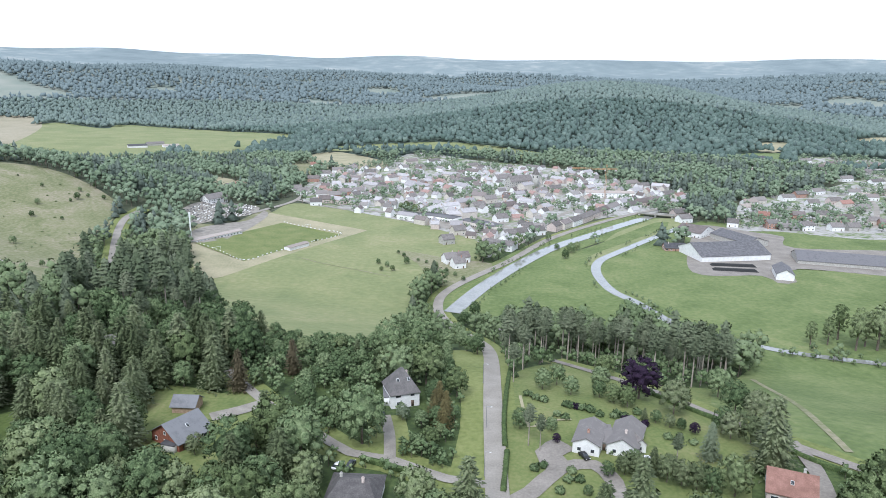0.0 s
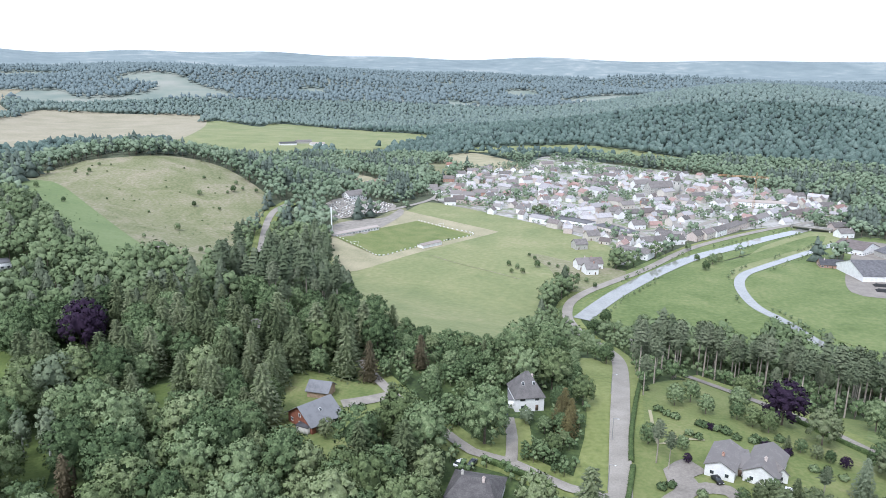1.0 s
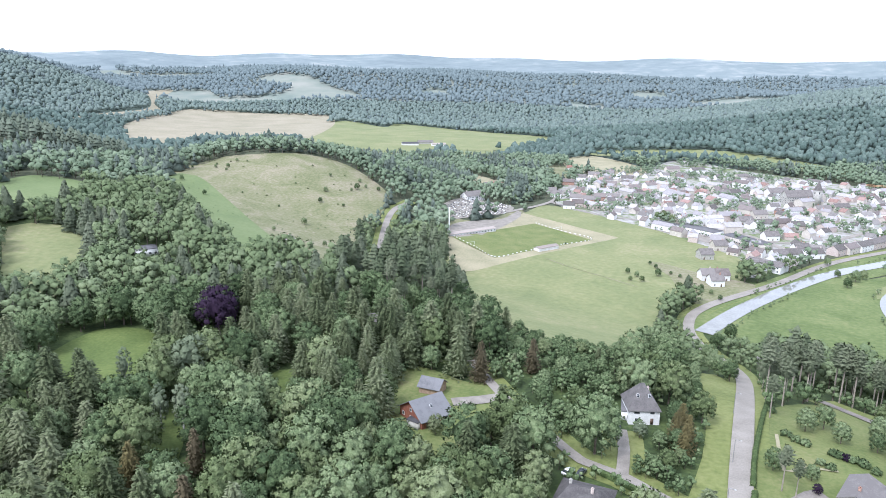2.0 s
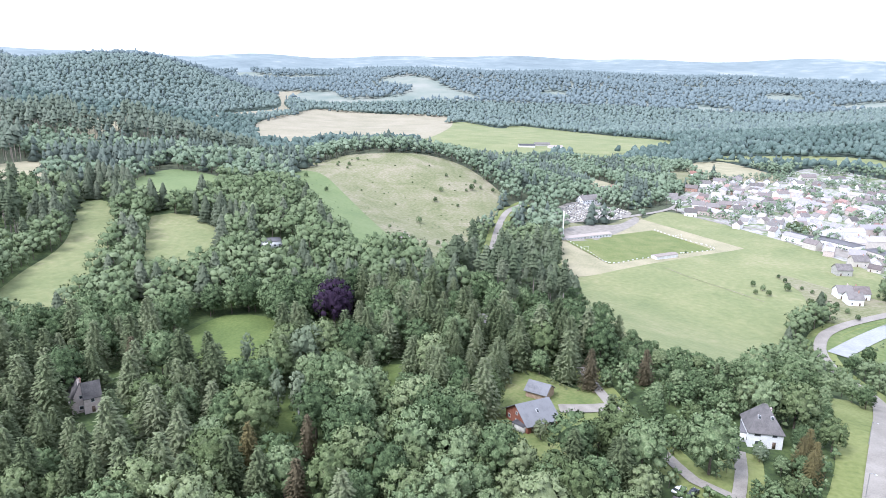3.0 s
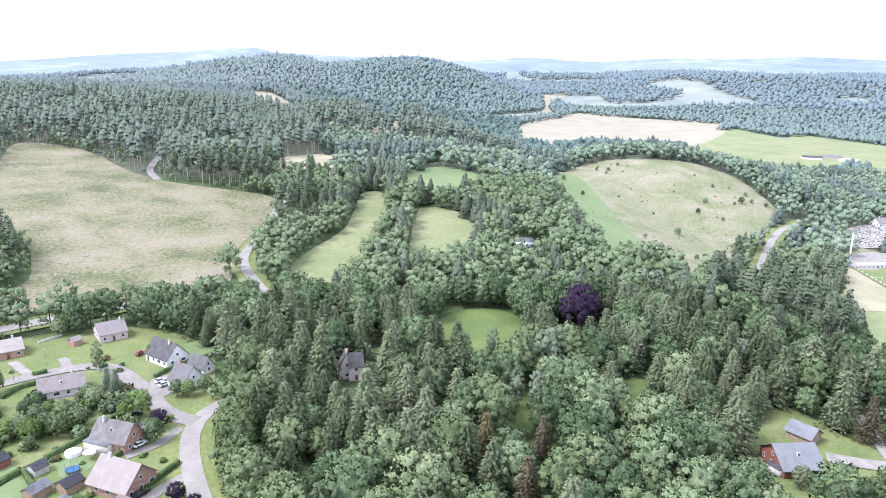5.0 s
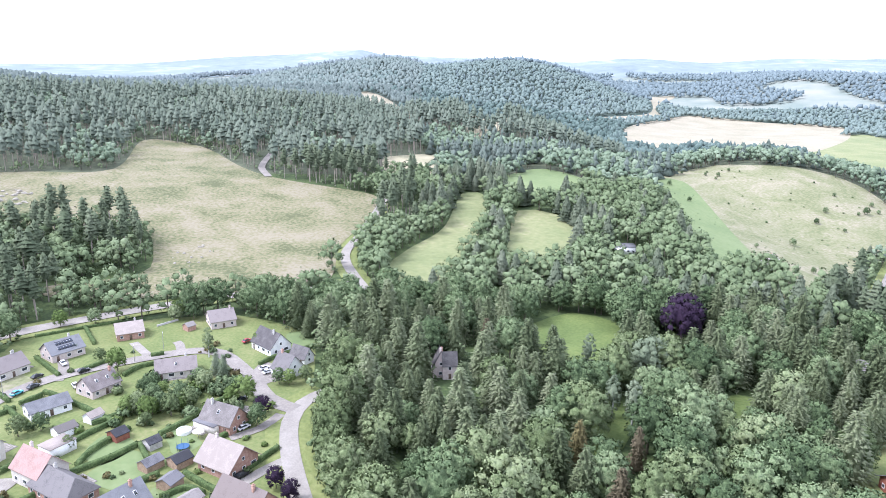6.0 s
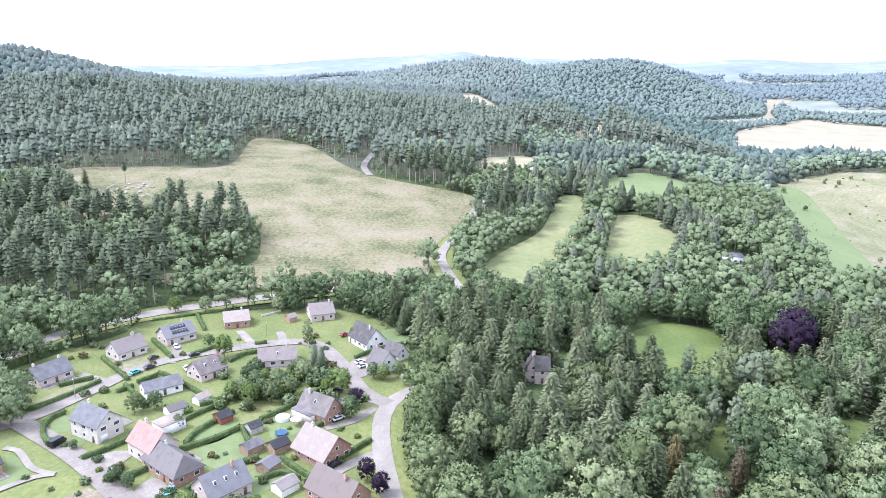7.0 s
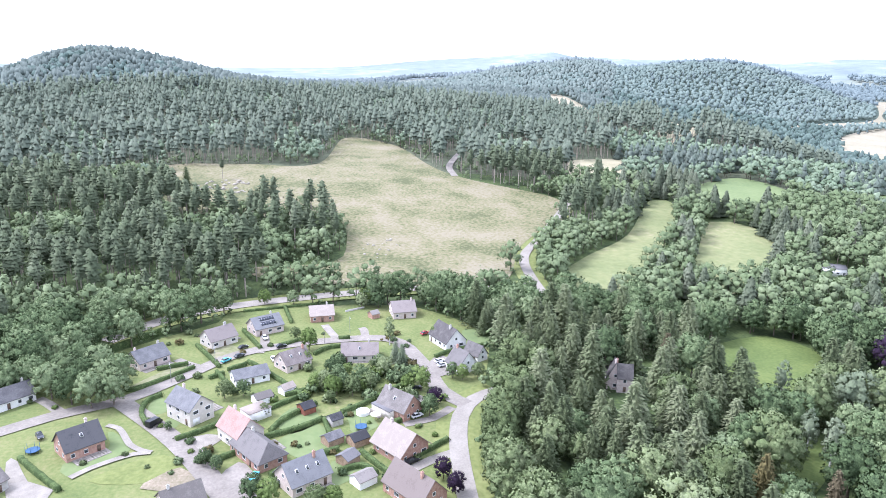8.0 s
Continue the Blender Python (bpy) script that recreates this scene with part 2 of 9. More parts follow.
OPEN["house_garden"] = [(-5, 476), (-20, 534), (-40, 569), (-31, 574), (8, 551), (40, 539), (22, 497)]
LINES = {}
LINES["road_main"] = (6.6, [(15.0, 138.2), (15.6, 164.4), (17.9, 217.9), (22.7, 306.9), (19.3, 348.7), (6.0, 388.7), (-2.8, 432.2), (6.9, 472.7), (54.0, 547.5), (108.8, 645.2), (196.6, 748.0), (274.7, 816.8)])
LINES["lane"] = (3.8, [(16.0, 170.8), (1.9, 173.8), (-14.9, 183.5), (-27.1, 187.0), (-39.4, 198.6), (-51.8, 209.6), (-60.3, 218.8), (-72.8, 233.9), (-81.5, 245.2)])
LINES["lane_drive"] = (3.6, [(-14.9, 183.5), (-16.0, 197.5), (-18.5, 210.6)])
LINES["cabin_drive"] = (6.0, [(-60.3, 218.8), (-66.9, 213.2), (-75.7, 207.7)])
LINES["lane_east"] = (4.3, [(51.9, 305.1), (74.2, 262.3), (85.4, 240.1), (94.4, 219.3), (108.2, 199.0), (119.2, 186.5), (135.1, 169.9)])
LINES["villa_drive"] = (5.4, [(15.2, 159.9), (25.1, 167.8), (34.8, 179.9), (45.1, 182.0), (49.0, 173.8), (47.4, 165.2), (40.6, 153.4)])
LINES["villa_yard"] = (8.4, [(34.8, 179.9), (32.7, 187.9), (38.8, 193.8)])
LINES["villa_path"] = (1.1, [(43.4, 209.8), (33.7, 208.2), (28.6, 204.2), (28.4, 228.7)])
LINES["garden_road"] = (4.8, [(111.0, 199.3), (109.6, 181.2), (104.2, 161.9)])
LINES["road_cut"] = (6.0, [(-284.1, 643.8), (-284.1, 627.7), (-284.1, 604.9), (-275.2, 570.3), (-253.2, 512.8), (-218.4, 434.0), (-181.9, 357.2)])
LINES["estate_loop"] = (5.8, [(-138.8, 46.8), (-156.9, 49.0), (-183.5, 53.9), (-202.7, 60.0), (-213.8, 68.3), (-218.5, 78.3)])
LINES["estate_street"] = (6.5, [(-217.8, -100.1), (-224.6, -84.2), (-232.8, -70.2), (-240.7, -49.0), (-256.0, -31.9), (-273.9, -11.8), (-279.9, 18.1), (-276.4, 49.2), (-249.6, 56.9), (-223.0, 58.3), (-210.3, 64.1)])
LINES["estate_branch"] = (6.7, [(-239.0, -51.5), (-210.7, -32.7), (-188.2, -20.9), (-158.6, -8.0)])
LINES["road_back"] = (8.4, [(-298.9, -67.3), (-320.3, -47.6), (-332.6, -20.9), (-338.5, 11.4), (-341.3, 40.2), (-341.7, 73.1), (-334.1, 108.3), (-333.4, 140.1)])
LINES["road_valley"] = (5.8, [(-320.1, 137.9), (-338.1, 140.3), (-366.7, 145.6), (-386.2, 153.8), (-410.5, 172.9), (-449.0, 201.4), (-488.0, 230.0)])
LINES["road_hill"] = (6.0, [(-572.4, 159.6), (-617.2, 166.5), (-695.7, 199.7)])
LINES["gravel_border"] = (2.0, [(-221.9, -52.4), (-219.1, -48.5), (-213.6, -45.8), (-207.6, -43.3), (-203.4, -39.7), (-201.2, -36.3)])
LINES["gravel_walk"] = (2.2, [(-192.0, -56.2), (-196.1, -51.7), (-199.0, -46.7), (-201.3, -41.3), (-201.2, -36.3)])
LINES["drive_a"] = (3.8, [(-272.5, -5.2), (-284.6, -2.8), (-293.5, -3.2)])
LINES["drive_b"] = (3.6, [(-279.8, 27.7), (-288.5, 25.7), (-300.0, 23.5)])
LINES["drive_c"] = (3.6, [(-277.3, 39.0), (-289.0, 40.0), (-292.8, 39.2)])
LINES["drive_d"] = (3.6, [(-232.1, -67.0), (-242.1, -74.3), (-247.6, -79.2)])
LINES["drive_e"] = (3.6, [(-209.3, 58.8), (-203.0, 50.2), (-201.3, 40.3)])
LINES["drive_f"] = (3.8, [(-181.1, 52.5), (-178.4, 44.3), (-173.5, 34.8)])
LINES["drive_g"] = (3.6, [(-264.4, -28.5), (-268.8, -33.1), (-273.0, -36.6)])
LINES["pasture_track"] = (1.2, [(-119.3, 544.1), (-93.3, 526.7), (-62.3, 510.5), (-39.6, 497.3)])
LINES["meadow_track"] = (2.6, [(151.3, 311.5), (143.4, 264.2), (131.0, 217.3), (126.2, 192.7)])
LINES["street_west"] = (6.0, [(-201, 700), (-192, 733), (-175, 812), (-178, 906), (-174, 1003), (-174, 1083)])
LINES["street_south"] = (5.5, [(-175, 812), (-118, 767), (-59, 748), (-15, 715), (27, 712), (56, 706)])
LINES["street_middle"] = (6.0, [(10, 778), (56, 706), (106, 722), (154, 789), (226, 885)])
LINES["street_north"] = (5.5, [(-121, 1007), (-51, 948), (11, 883), (60, 857), (106, 889), (178, 963)])
LINES["street_bank"] = (5.5, [(61, 598), (77, 632), (68, 674), (56, 706)])
LINES["street_hill"] = (6.0, [(584, 994), (542, 862), (502, 788), (452, 709)])
LINES["canal"] = (11.5, [(6.4, 421.8), (20.5, 456.9), (36.4, 490.9), (62.4, 539.4), (99.0, 599.1), (139.0, 647.5), (185.4, 702.9), (228.4, 750.2)])
LINES["river"] = (7.6, [(149.8, 383.8), (132.8, 444.4), (120.8, 475.1), (119.8, 518.5), (129.4, 552.7), (150.6, 582.4), (196.6, 639.7), (241.0, 693.1)])
LINES["stream"] = (6.0, [(129.7, 432.9), (160.0, 393.3), (183.0, 371.9), (197.1, 364.1), (215.4, 356.7), (259.3, 342.9)])

# ---- ground, fields, roads, water ----
from mathutils.geometry import delaunay_2d_cdt


def mesh_from(name, verts, faces, mats=(), smooth=False, fmat=None, tint=None, normals=None):
    """A mesh from arrays of corners and equal-sided faces."""
    verts, faces = np.asarray(verts, np.float32), np.asarray(faces, np.int32)
    me = bpy.data.meshes.new(name)
    k = faces.shape[1]
    me.vertices.add(len(verts))
    me.vertices.foreach_set("co", verts.ravel())
    me.loops.add(faces.size)
    me.loops.foreach_set("vertex_index", faces.ravel())
    me.polygons.add(len(faces))
    me.polygons.foreach_set("loop_start", np.arange(0, faces.size, k, dtype=np.int32))
    if fmat is not None:
        me.polygons.foreach_set("material_index", np.asarray(fmat, np.int32))
    if smooth:
        me.polygons.foreach_set("use_smooth", np.ones(len(faces), bool))
    if tint is not None:
        at = me.attributes.new("tint", "FLOAT", "POINT")
        at.data.foreach_set("value", np.asarray(tint, np.float32))
    if normals is not None:
        at = me.attributes.new("custom_normal", "FLOAT_VECTOR", "POINT")
        at.data.foreach_set("vector", np.asarray(normals, np.float32).ravel())
        me.polygons.foreach_set("use_smooth", np.ones(len(faces), bool))
    for m in mats:
        me.materials.append(m)
    me.update(calc_edges=True)
    return me


RINGS = np.concatenate([np.linspace(0, 115, 10), np.geomspace(122, 4950, 190)])
RAYS = np.radians(np.concatenate([np.arange(-42, 116, 0.75), np.arange(116, 318, 3.0)]))


def polar_sheet(name, r, mats, fmat=None):
    na = len(RAYS)
    x, y = -np.outer(r, np.sin(RAYS)), np.outer(r, np.cos(RAYS))
    v = np.stack([x, y, land(x, y)], -1).reshape(-1, 3)
    i, j = np.meshgrid(np.arange(len(r) - 1), np.arange(na), indexing="ij")
    k = (j + 1) % na
    f = np.stack([i * na + j, (i + 1) * na + j, (i + 1) * na + k, i * na + k], -1).reshape(-1, 4)[:, ::-1]
    return new(name, mesh_from(name, v, f, mats, True, fmat))


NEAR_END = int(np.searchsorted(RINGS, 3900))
# beyond 1250 m the ground colours, like the backdrop's, have haze mixed in
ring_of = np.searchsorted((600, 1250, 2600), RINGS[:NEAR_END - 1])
tagged(polar_sheet("ground", RINGS[:NEAR_END], [M_FLOOR, M_MIDFLOOR, M_HAZY_FARFLOOR, M_HAZY_FARFIELD], np.repeat(ring_of, len(RAYS))), "dark shaded woodland soil and undergrowth of a wide river valley", "ground", kind="structure")
tagged(polar_sheet("backdrop", RINGS[NEAR_END - 1:], [M_HAZY_FARWOOD]), "hazy blue-green wooded hills on the far horizon", "hills", kind="structure")


def inside(px, py, poly):
    """Which of the points lie in the outline."""
    hit = np.zeros(len(px), bool)
    for (x0, y0), (x1, y1) in zip(poly, poly[1:] + poly[:1]):
        if y0 != y1:
            hit ^= ((y0 > py) != (y1 > py)) & (px < (x1 - x0) * (py - y0) / (y1 - y0) + x0)
    return hit


def smooth_loop(poly, step, closed=True):
    """The outline with rounded corners, in steps of about that many metres."""
    p = np.array(poly, float)
    out, n = [], len(p)
    for i in range(n if closed else n - 1):
        a, b, c, d = (p[(i + k) % n] if closed else p[min(max(i + k, 0), n - 1)] for k in (-1, 0, 1, 2))
        m = max(2, int(np.hypot(*(c - b)) / step))
        for t in np.arange(m) / m:
            out.append(b + 0.5 * t * ((c - a) + t * (2 * a - 5 * b + 4 * c - d + t * (3 * (b - c) + d - a))))
    if not closed:
        out.append(p[-1])
    return np.array(out)


def drape(name, poly, material, lift=0.25, step=12, label="", category="meadow", rounded=True):
    """A patch of ground cover that follows the land within an outline."""
    size = np.ptp(np.array(poly), 0).max()
    step = max(step, size / 45)
    edge = smooth_loop(poly, step) if rounded else np.array(poly, float)
    lo, hi = edge.min(0), edge.max(0)
    gx, gy = np.meshgrid(np.arange(lo[0], hi[0], step), np.arange(lo[1], hi[1], step))
    gx, gy = gx.ravel(), gy.ravel()
    keep = inside(gx, gy, [tuple(q) for q in edge])
    pts = [Vector(q) for q in edge] + [Vector(q) for q in zip(gx[keep], gy[keep])]
    n = len(edge)
    v, _, f, *_ = delaunay_2d_cdt(pts, [(i, (i + 1) % n) for i in range(n)], [], 1, 0.05)
    v = np.array([tuple(q) for q in v])
    v = np.column_stack([v, land(v[:, 0], v[:, 1]) + lift])
    f = np.array([q if np.cross(v[q[1]][:2] - v[q[0]][:2], v[q[2]][:2] - v[q[0]][:2]) > 0 else q[::-1] for q in f if len(q) == 3])
    ob = new(name, mesh_from(name, v, f, [material], True))
    return tagged(ob, label, category, kind="structure")


def ribbon(name, pts, width, material, lift, label, category, step=6.0):
    """A road, path or river along a line."""
    c = smooth_loop(pts, step, closed=False)
    d = np.gradient(c, axis=0)
    d /= np.linalg.norm(d, axis=1)[:, None]
    side = np.stack([-d[:, 1], d[:, 0]], 1) * width / 2
    rows = [c - side, c - side * 0.33, c + side * 0.33, c + side]
    z = land(c[:, 0], c[:, 1])
    v = np.concatenate([np.column_stack([q, np.maximum(land(q[:, 0], q[:, 1]), z) + lift]) for q in rows])
    n = len(c)
    f = [(k * n + i, (k + 1) * n + i, (k + 1) * n + i + 1, k * n + i + 1) for k in range(3) for i in range(n - 1)]
    return tagged(new(name, mesh_from(name, v, np.array(f)[:, ::-1], [material], True)), label, category, kind="structure")


COVER = {
    "pitch_bank": ("meadow", M_HILL, 0.3, "worn grass bank between cemetery and pitch"),
    "slope_field": ("field", M_DRY, 0.4, "small yellowed field on a slope"),
    "tan_field": ("field", M_DRY, 0.45, "dry tan field at the village edge"),
    "hedge_field": ("field", M_MEADOW, 0.35, "green field enclosed by hedges"),
    "lane_field": ("field", M_HILL, 0.4, "pale rough field beside a lane"),
    "island_meadow": ("meadow", M_MEADOW, 0.45, "narrow meadow between canal and river"),
    "house_garden": ("lawn", M_HILL, 0.42, "rough garden round the canal-side houses"),
    "pasture": ("meadow", M_MEADOW, 0.25, "pale green grazed pasture beside the village"),
    "dry_strip": ("field", M_DRY, 0.4, "dry mown tan grass round the football pitch"),
    "pitch": ("football_pitch", M_LAWN, 0.55, "mown green grass of a village football pitch"),
    "car_park": ("car_park", M_GRAVEL, 0.55, "pale gravel car park beside the football pitch"),
    "cemetery": ("cemetery_ground", M_GRAVEL, 0.45, "grey gravel of the village cemetery"),
    "village": ("village_ground", M_TOWN, 0.25, "gardens, yards and lanes of the village"),
    "river_meadow": ("meadow", M_RIVERMEADOW, 0.5, "green meadow between canal and river"),
    "east_meadow": ("meadow", M_RIVERMEADOW, 0.5, "green meadow inside the river bend"),
    "south_meadow": ("meadow", M_RIVERMEADOW, 0.35, "sloping green meadow with worn mowing tracks"),
    "upper_meadow": ("meadow", M_RIVERMEADOW, 0.25, "bright green paddock beyond the barns"),
    "verge_strip": ("grass_strip", M_GRASS, 0.25, "long mown grass strip beside the road"),
    "cabin_lawn": ("lawn", M_LAWN, 0.25, "mown lawn round a wooden house in the woods"),
    "villa_garden": ("lawn", M_LAWN, 0.25, "mown garden lawn round the white villa"),
    "field_farm": ("field", M_MEADOW, 0.6, "wide green field below the wooded ridge"),
    "field_hedged": ("field", M_MEADOW, 0.4, "small hedged green field"),
    "field_long": ("field", M_MEADOW, 0.5, "long green field behind the village"),
    "field_rise": ("field", M_DRY, 0.5, "dry tan field on a wooded rise"),
    "field_lane": ("field", M_LUSH, 0.5, "green field beside a lane"),
    "field_edge": ("field", M_DRY, 0.5, "pale dry field at the wood's edge"),
    "bare_hill": ("hill_pasture", M_HILL, 0.35, "bare hilltop of dry yellow-green rough grass"),
    "hill_foot": ("hill_meadow", M_LUSH, 0.5, "bright green strip of grass at the hill's foot"),
    "glade": ("glade", M_GLADE, 0.25, "grass glade among tall trees, their shade put into its green"),
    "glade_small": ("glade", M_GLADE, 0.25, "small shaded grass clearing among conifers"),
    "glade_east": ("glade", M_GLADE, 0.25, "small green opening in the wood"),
    "valley_strip": ("meadow", M_MEADOW, 0.25, "long pale green meadow between woods"),
    "quarry": ("bare_slope", M_STUBBLE, 0.6, "pale bare earth scar on the wooded slope"),
    "village_east": ("village_ground", M_TOWN, 0.3, "gardens and yards of the houses across the river"),
    "village_rise": ("village_ground", M_TOWN, 0.3, "gardens of the houses on the rise"),
    "farm_land": ("paddock", M_RIVERMEADOW, 0.15, "grass round the farm buildings"),
    "workshop_yard": ("yard", M_CONCRETE, 0.4, "grey concrete yard between workshops"),
    "paddock": ("paddock", M_MEADOW, 0.25, "pale grass paddock enclosed by trees"),
    "green_field": ("field", M_LUSH, 0.3, "bright green field before the pine knoll"),
    "field_gap": ("field", M_DRY, 0.3, "small dry field between pine woods"),
    "field_far": ("field", M_DRY, 0.6, "dry yellow field at the foot of a wooded hill"),
    "stubble": ("field", M_STUBBLE, 0.7, "broad pale tan stubble field"),
    "stubble_far": ("field", M_STUBBLE, 0.7, "winding tan field between woods"),
    "clearing": ("hill_pasture", M_HEATH, 0.4, "large dry hillside clearing of rough grass"),
    "farmyard": ("farmyard", M_ASPHALT, 0.6, "pale concrete yard round the barns"),
    "bare_ground": ("bare_ground", M_EARTH, 0.3, "bare tan earth on an empty plot"),
    "drive_grey": ("driveway", M_ASPHALT, 0.35, "wide grey paved drive before a house"),
    "drive_white": ("driveway", M_GRAVEL, 0.3, "pale gravel drive beside a garden"),
    "drive_pale": ("driveway", M_GRAVEL, 0.3, "pale paved drive before a house"),
    "yard_east": ("driveway", M_ASPHALT, 0.3, "grey parking space before a white house"),
    "estate": ("estate_ground", M_LAWN, 0.12, "gardens and lawns of the housing estate"),
}
LAWNS = [  # garden lawns of the estate: outline, cover
    ([(-212.9, 0.2), (-222.2, 7.8), (-211.0, 14.6), (-203.3, 4.4)], M_LUSH), ([(-200.9, 1.0), (-208.6, 12.8), (-196.0, 17.4), (-191.6, 15.0), (-187.9, 6.1), (-196.6, 1.2)], M_LUSH), ([(-214.6, 23.1), (-216.0, 27.5), (-202.1, 32.3), (-198.9, 23.8), (-205.7, 23.2)], M_LUSH), ([(-184.3, 15.5), (-182.7, 22.3), (-178.3, 26.7), (-171.2, 15.3), (-171.3, 11.3)], M_LUSH),
    ([(-323.4, 31.4), (-317.4, 49.8), (-286.6, 48.5), (-281.9, 33.2)], M_LAWN), ([(-280.1, 82.9), (-279.0, 92.1), (-265.8, 90.6), (-265.1, 80.7)], M_LUSH), ([(-251.7, -49.7), (-268.4, -34.4), (-263.0, -30.5), (-249.2, -47.6)], M_HILL), ([(-282.8, -26.5), (-285.4, -16.7), (-275.1, -12.6), (-267.5, -21.1)], M_HILL),
]
LAWNS += [
    ([(-286.6, -41.6), (-291.2, -36.1), (-269.6, -23.9), (-265.8, -27.2)], M_LAWN), ([(-232.9, -41.8), (-240.4, -38.7), (-228.9, -34.5), (-226.5, -39.0)], M_LUSH), ([(-221.3, -35.0), (-224.7, -31.2), (-219.2, -29.8), (-214.7, -32.3)], M_LUSH), ([(-217.6, -51.3), (-214.0, -47.0), (-204.3, -42.6), (-198.8, -50.4), (-193.4, -57.4), (-200.7, -60.0), (-205.3, -49.1)], M_LUSH),
    ([(-189.4, -50.9), (-197.2, -40.7), (-199.3, -32.6), (-191.3, -26.0), (-184.9, -36.5)], M_GRASS),
]
for outline, cover in LAWNS:
    drape("garden_lawn", outline, cover, 0.2, 4, "dry yellowish front lawn of an estate house" if cover is M_HILL else "mown green lawn of an estate garden", "lawn")
for key, (kind_name, material, lift, label) in COVER.items():
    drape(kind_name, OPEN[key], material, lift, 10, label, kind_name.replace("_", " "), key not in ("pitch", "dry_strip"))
WAYS = {
    "road_main": ("road", M_CONCRETE, 0.6, "pale worn concrete country road", "road"), "lane": ("lane", M_CONCRETE, 0.45, "narrow pale lane through the trees", "road"),
    "lane_drive": ("driveway", M_GRAVEL, 0.5, "gravel drive to the hip-roofed house", "driveway"), "cabin_drive": ("driveway", M_GRAVEL, 0.5, "grey gravel drive to the wooden house", "driveway"),
    "lane_east": ("lane", M_ASPHALT, 0.5, "grey lane between garden and meadow", "road"), "villa_drive": ("driveway", M_ASPHALT, 0.45, "curved grey asphalt drive of the villa", "driveway"),
    "villa_yard": ("driveway", M_ASPHALT, 0.5, "grey parking yard beside the villa", "driveway"), "villa_path": ("path", M_DRY, 0.45, "narrow garden path on the lawn", "path"),
    "garden_road": ("driveway", M_ASPHALT, 0.55, "grey drive to the red-roofed house", "driveway"), "road_cut": ("road", M_CONCRETE, 0.6, "pale road climbing through the wood", "road"),
    "estate_loop": ("road", M_CONCRETE, 0.35, "pale estate road along the wood", "road"), "estate_street": ("road", M_ASPHALT, 0.4, "grey asphalt street of the housing estate", "road"),
    "estate_branch": ("road", M_ASPHALT, 0.43, "grey asphalt side street of the estate", "road"), "road_back": ("road", M_CONCRETE, 0.5, "pale main road behind the estate", "road"),
    "road_valley": ("road", M_CONCRETE, 0.6, "pale road curving up the valley", "road"), "road_hill": ("road", M_ASPHALT, 0.8, "grey road at the clearing's edge", "road"),
    "pasture_track": ("track", M_HILL, 0.4, "worn pale track across the pasture", "track"), "meadow_track": ("track", M_HILL, 0.5, "worn tan wheel track in the meadow", "track"),
    "gravel_border": ("gravel_border", M_GRAVEL, 0.45, "white gravel planting border round a lawn", "garden bed"),
    "gravel_walk": ("gravel_border", M_GRAVEL, 0.48, "pale gravel walk along an empty plot", "garden bed"),
    **{"drive_" + q: ("driveway", M_ASPHALT if q in "aceg" else M_GRAVEL, 0.3, "paved house drive in the estate", "driveway") for q in "abcdefg"},
    **{"street_" + q: ("street", M_CONCRETE, 0.5, "pale grey street between the village houses", "road") for q in ("west", "south", "middle", "north", "bank", "hill")},
    "canal": ("canal", M_WATER, 0.6, "dark still canal water mirroring the sky", "water"), "river": ("river", M_WATER, 0.6, "narrow river mirroring the white sky", "water"),
    "stream": ("stream", M_WATER, 0.55, "dark stream between grassy banks", "water"),
}
for key, wider in (("canal", 30), ("river", 34), ("stream", 26)):
    ribbon("river_bank", LINES[key][1], LINES[key][0] + wider, M_RIVERMEADOW, 0.3, "grassy bank beside the water", "grass")
for i, key in enumerate(("lane", "lane_drive", "cabin_drive", "lane_east", "road_valley", "estate_loop", "road_main", "road_back", "road_cut")):
    ribbon("grass_verge", LINES[key][1], LINES[key][0] + 9, M_GRASS, 0.14 + 0.013 * i, "strip of grass along the roadside", "grass")
for key, (kind_name, material, lift, label, category) in WAYS.items():
    ribbon(kind_name, LINES[key][1], LINES[key][0], material, lift, label, category)

# ---- buildings ----
def tile_mat(name, tones, course=0.35, rough=0.7):
    """Roofing with fine horizontal courses."""
    m = mat(name, tones, 2.2, 7, rough, 0.0, spread="object", spec=0.15)
    n, l = m.node_tree.nodes, m.node_tree.links
    w = n.new("ShaderNodeTexWave")
    w.wave_type, w.bands_direction = "BANDS", "Z"
    w.inputs["Scale"].default_value, w.inputs["Distortion"].default_value = 1 / course, 0.6
    geo = n.new("ShaderNodeNewGeometry")
    l.new(geo.outputs["Position"], w.inputs["Vector"])
    b = n.new("ShaderNodeBump")
    b.inputs["Strength"].default_value, b.inputs["Distance"].default_value = 0.35, 0.05
    l.new(w.outputs[0], b.inputs["Height"])
    l.new(b.outputs[0], n["Principled BSDF"].inputs["Normal"])
    return m


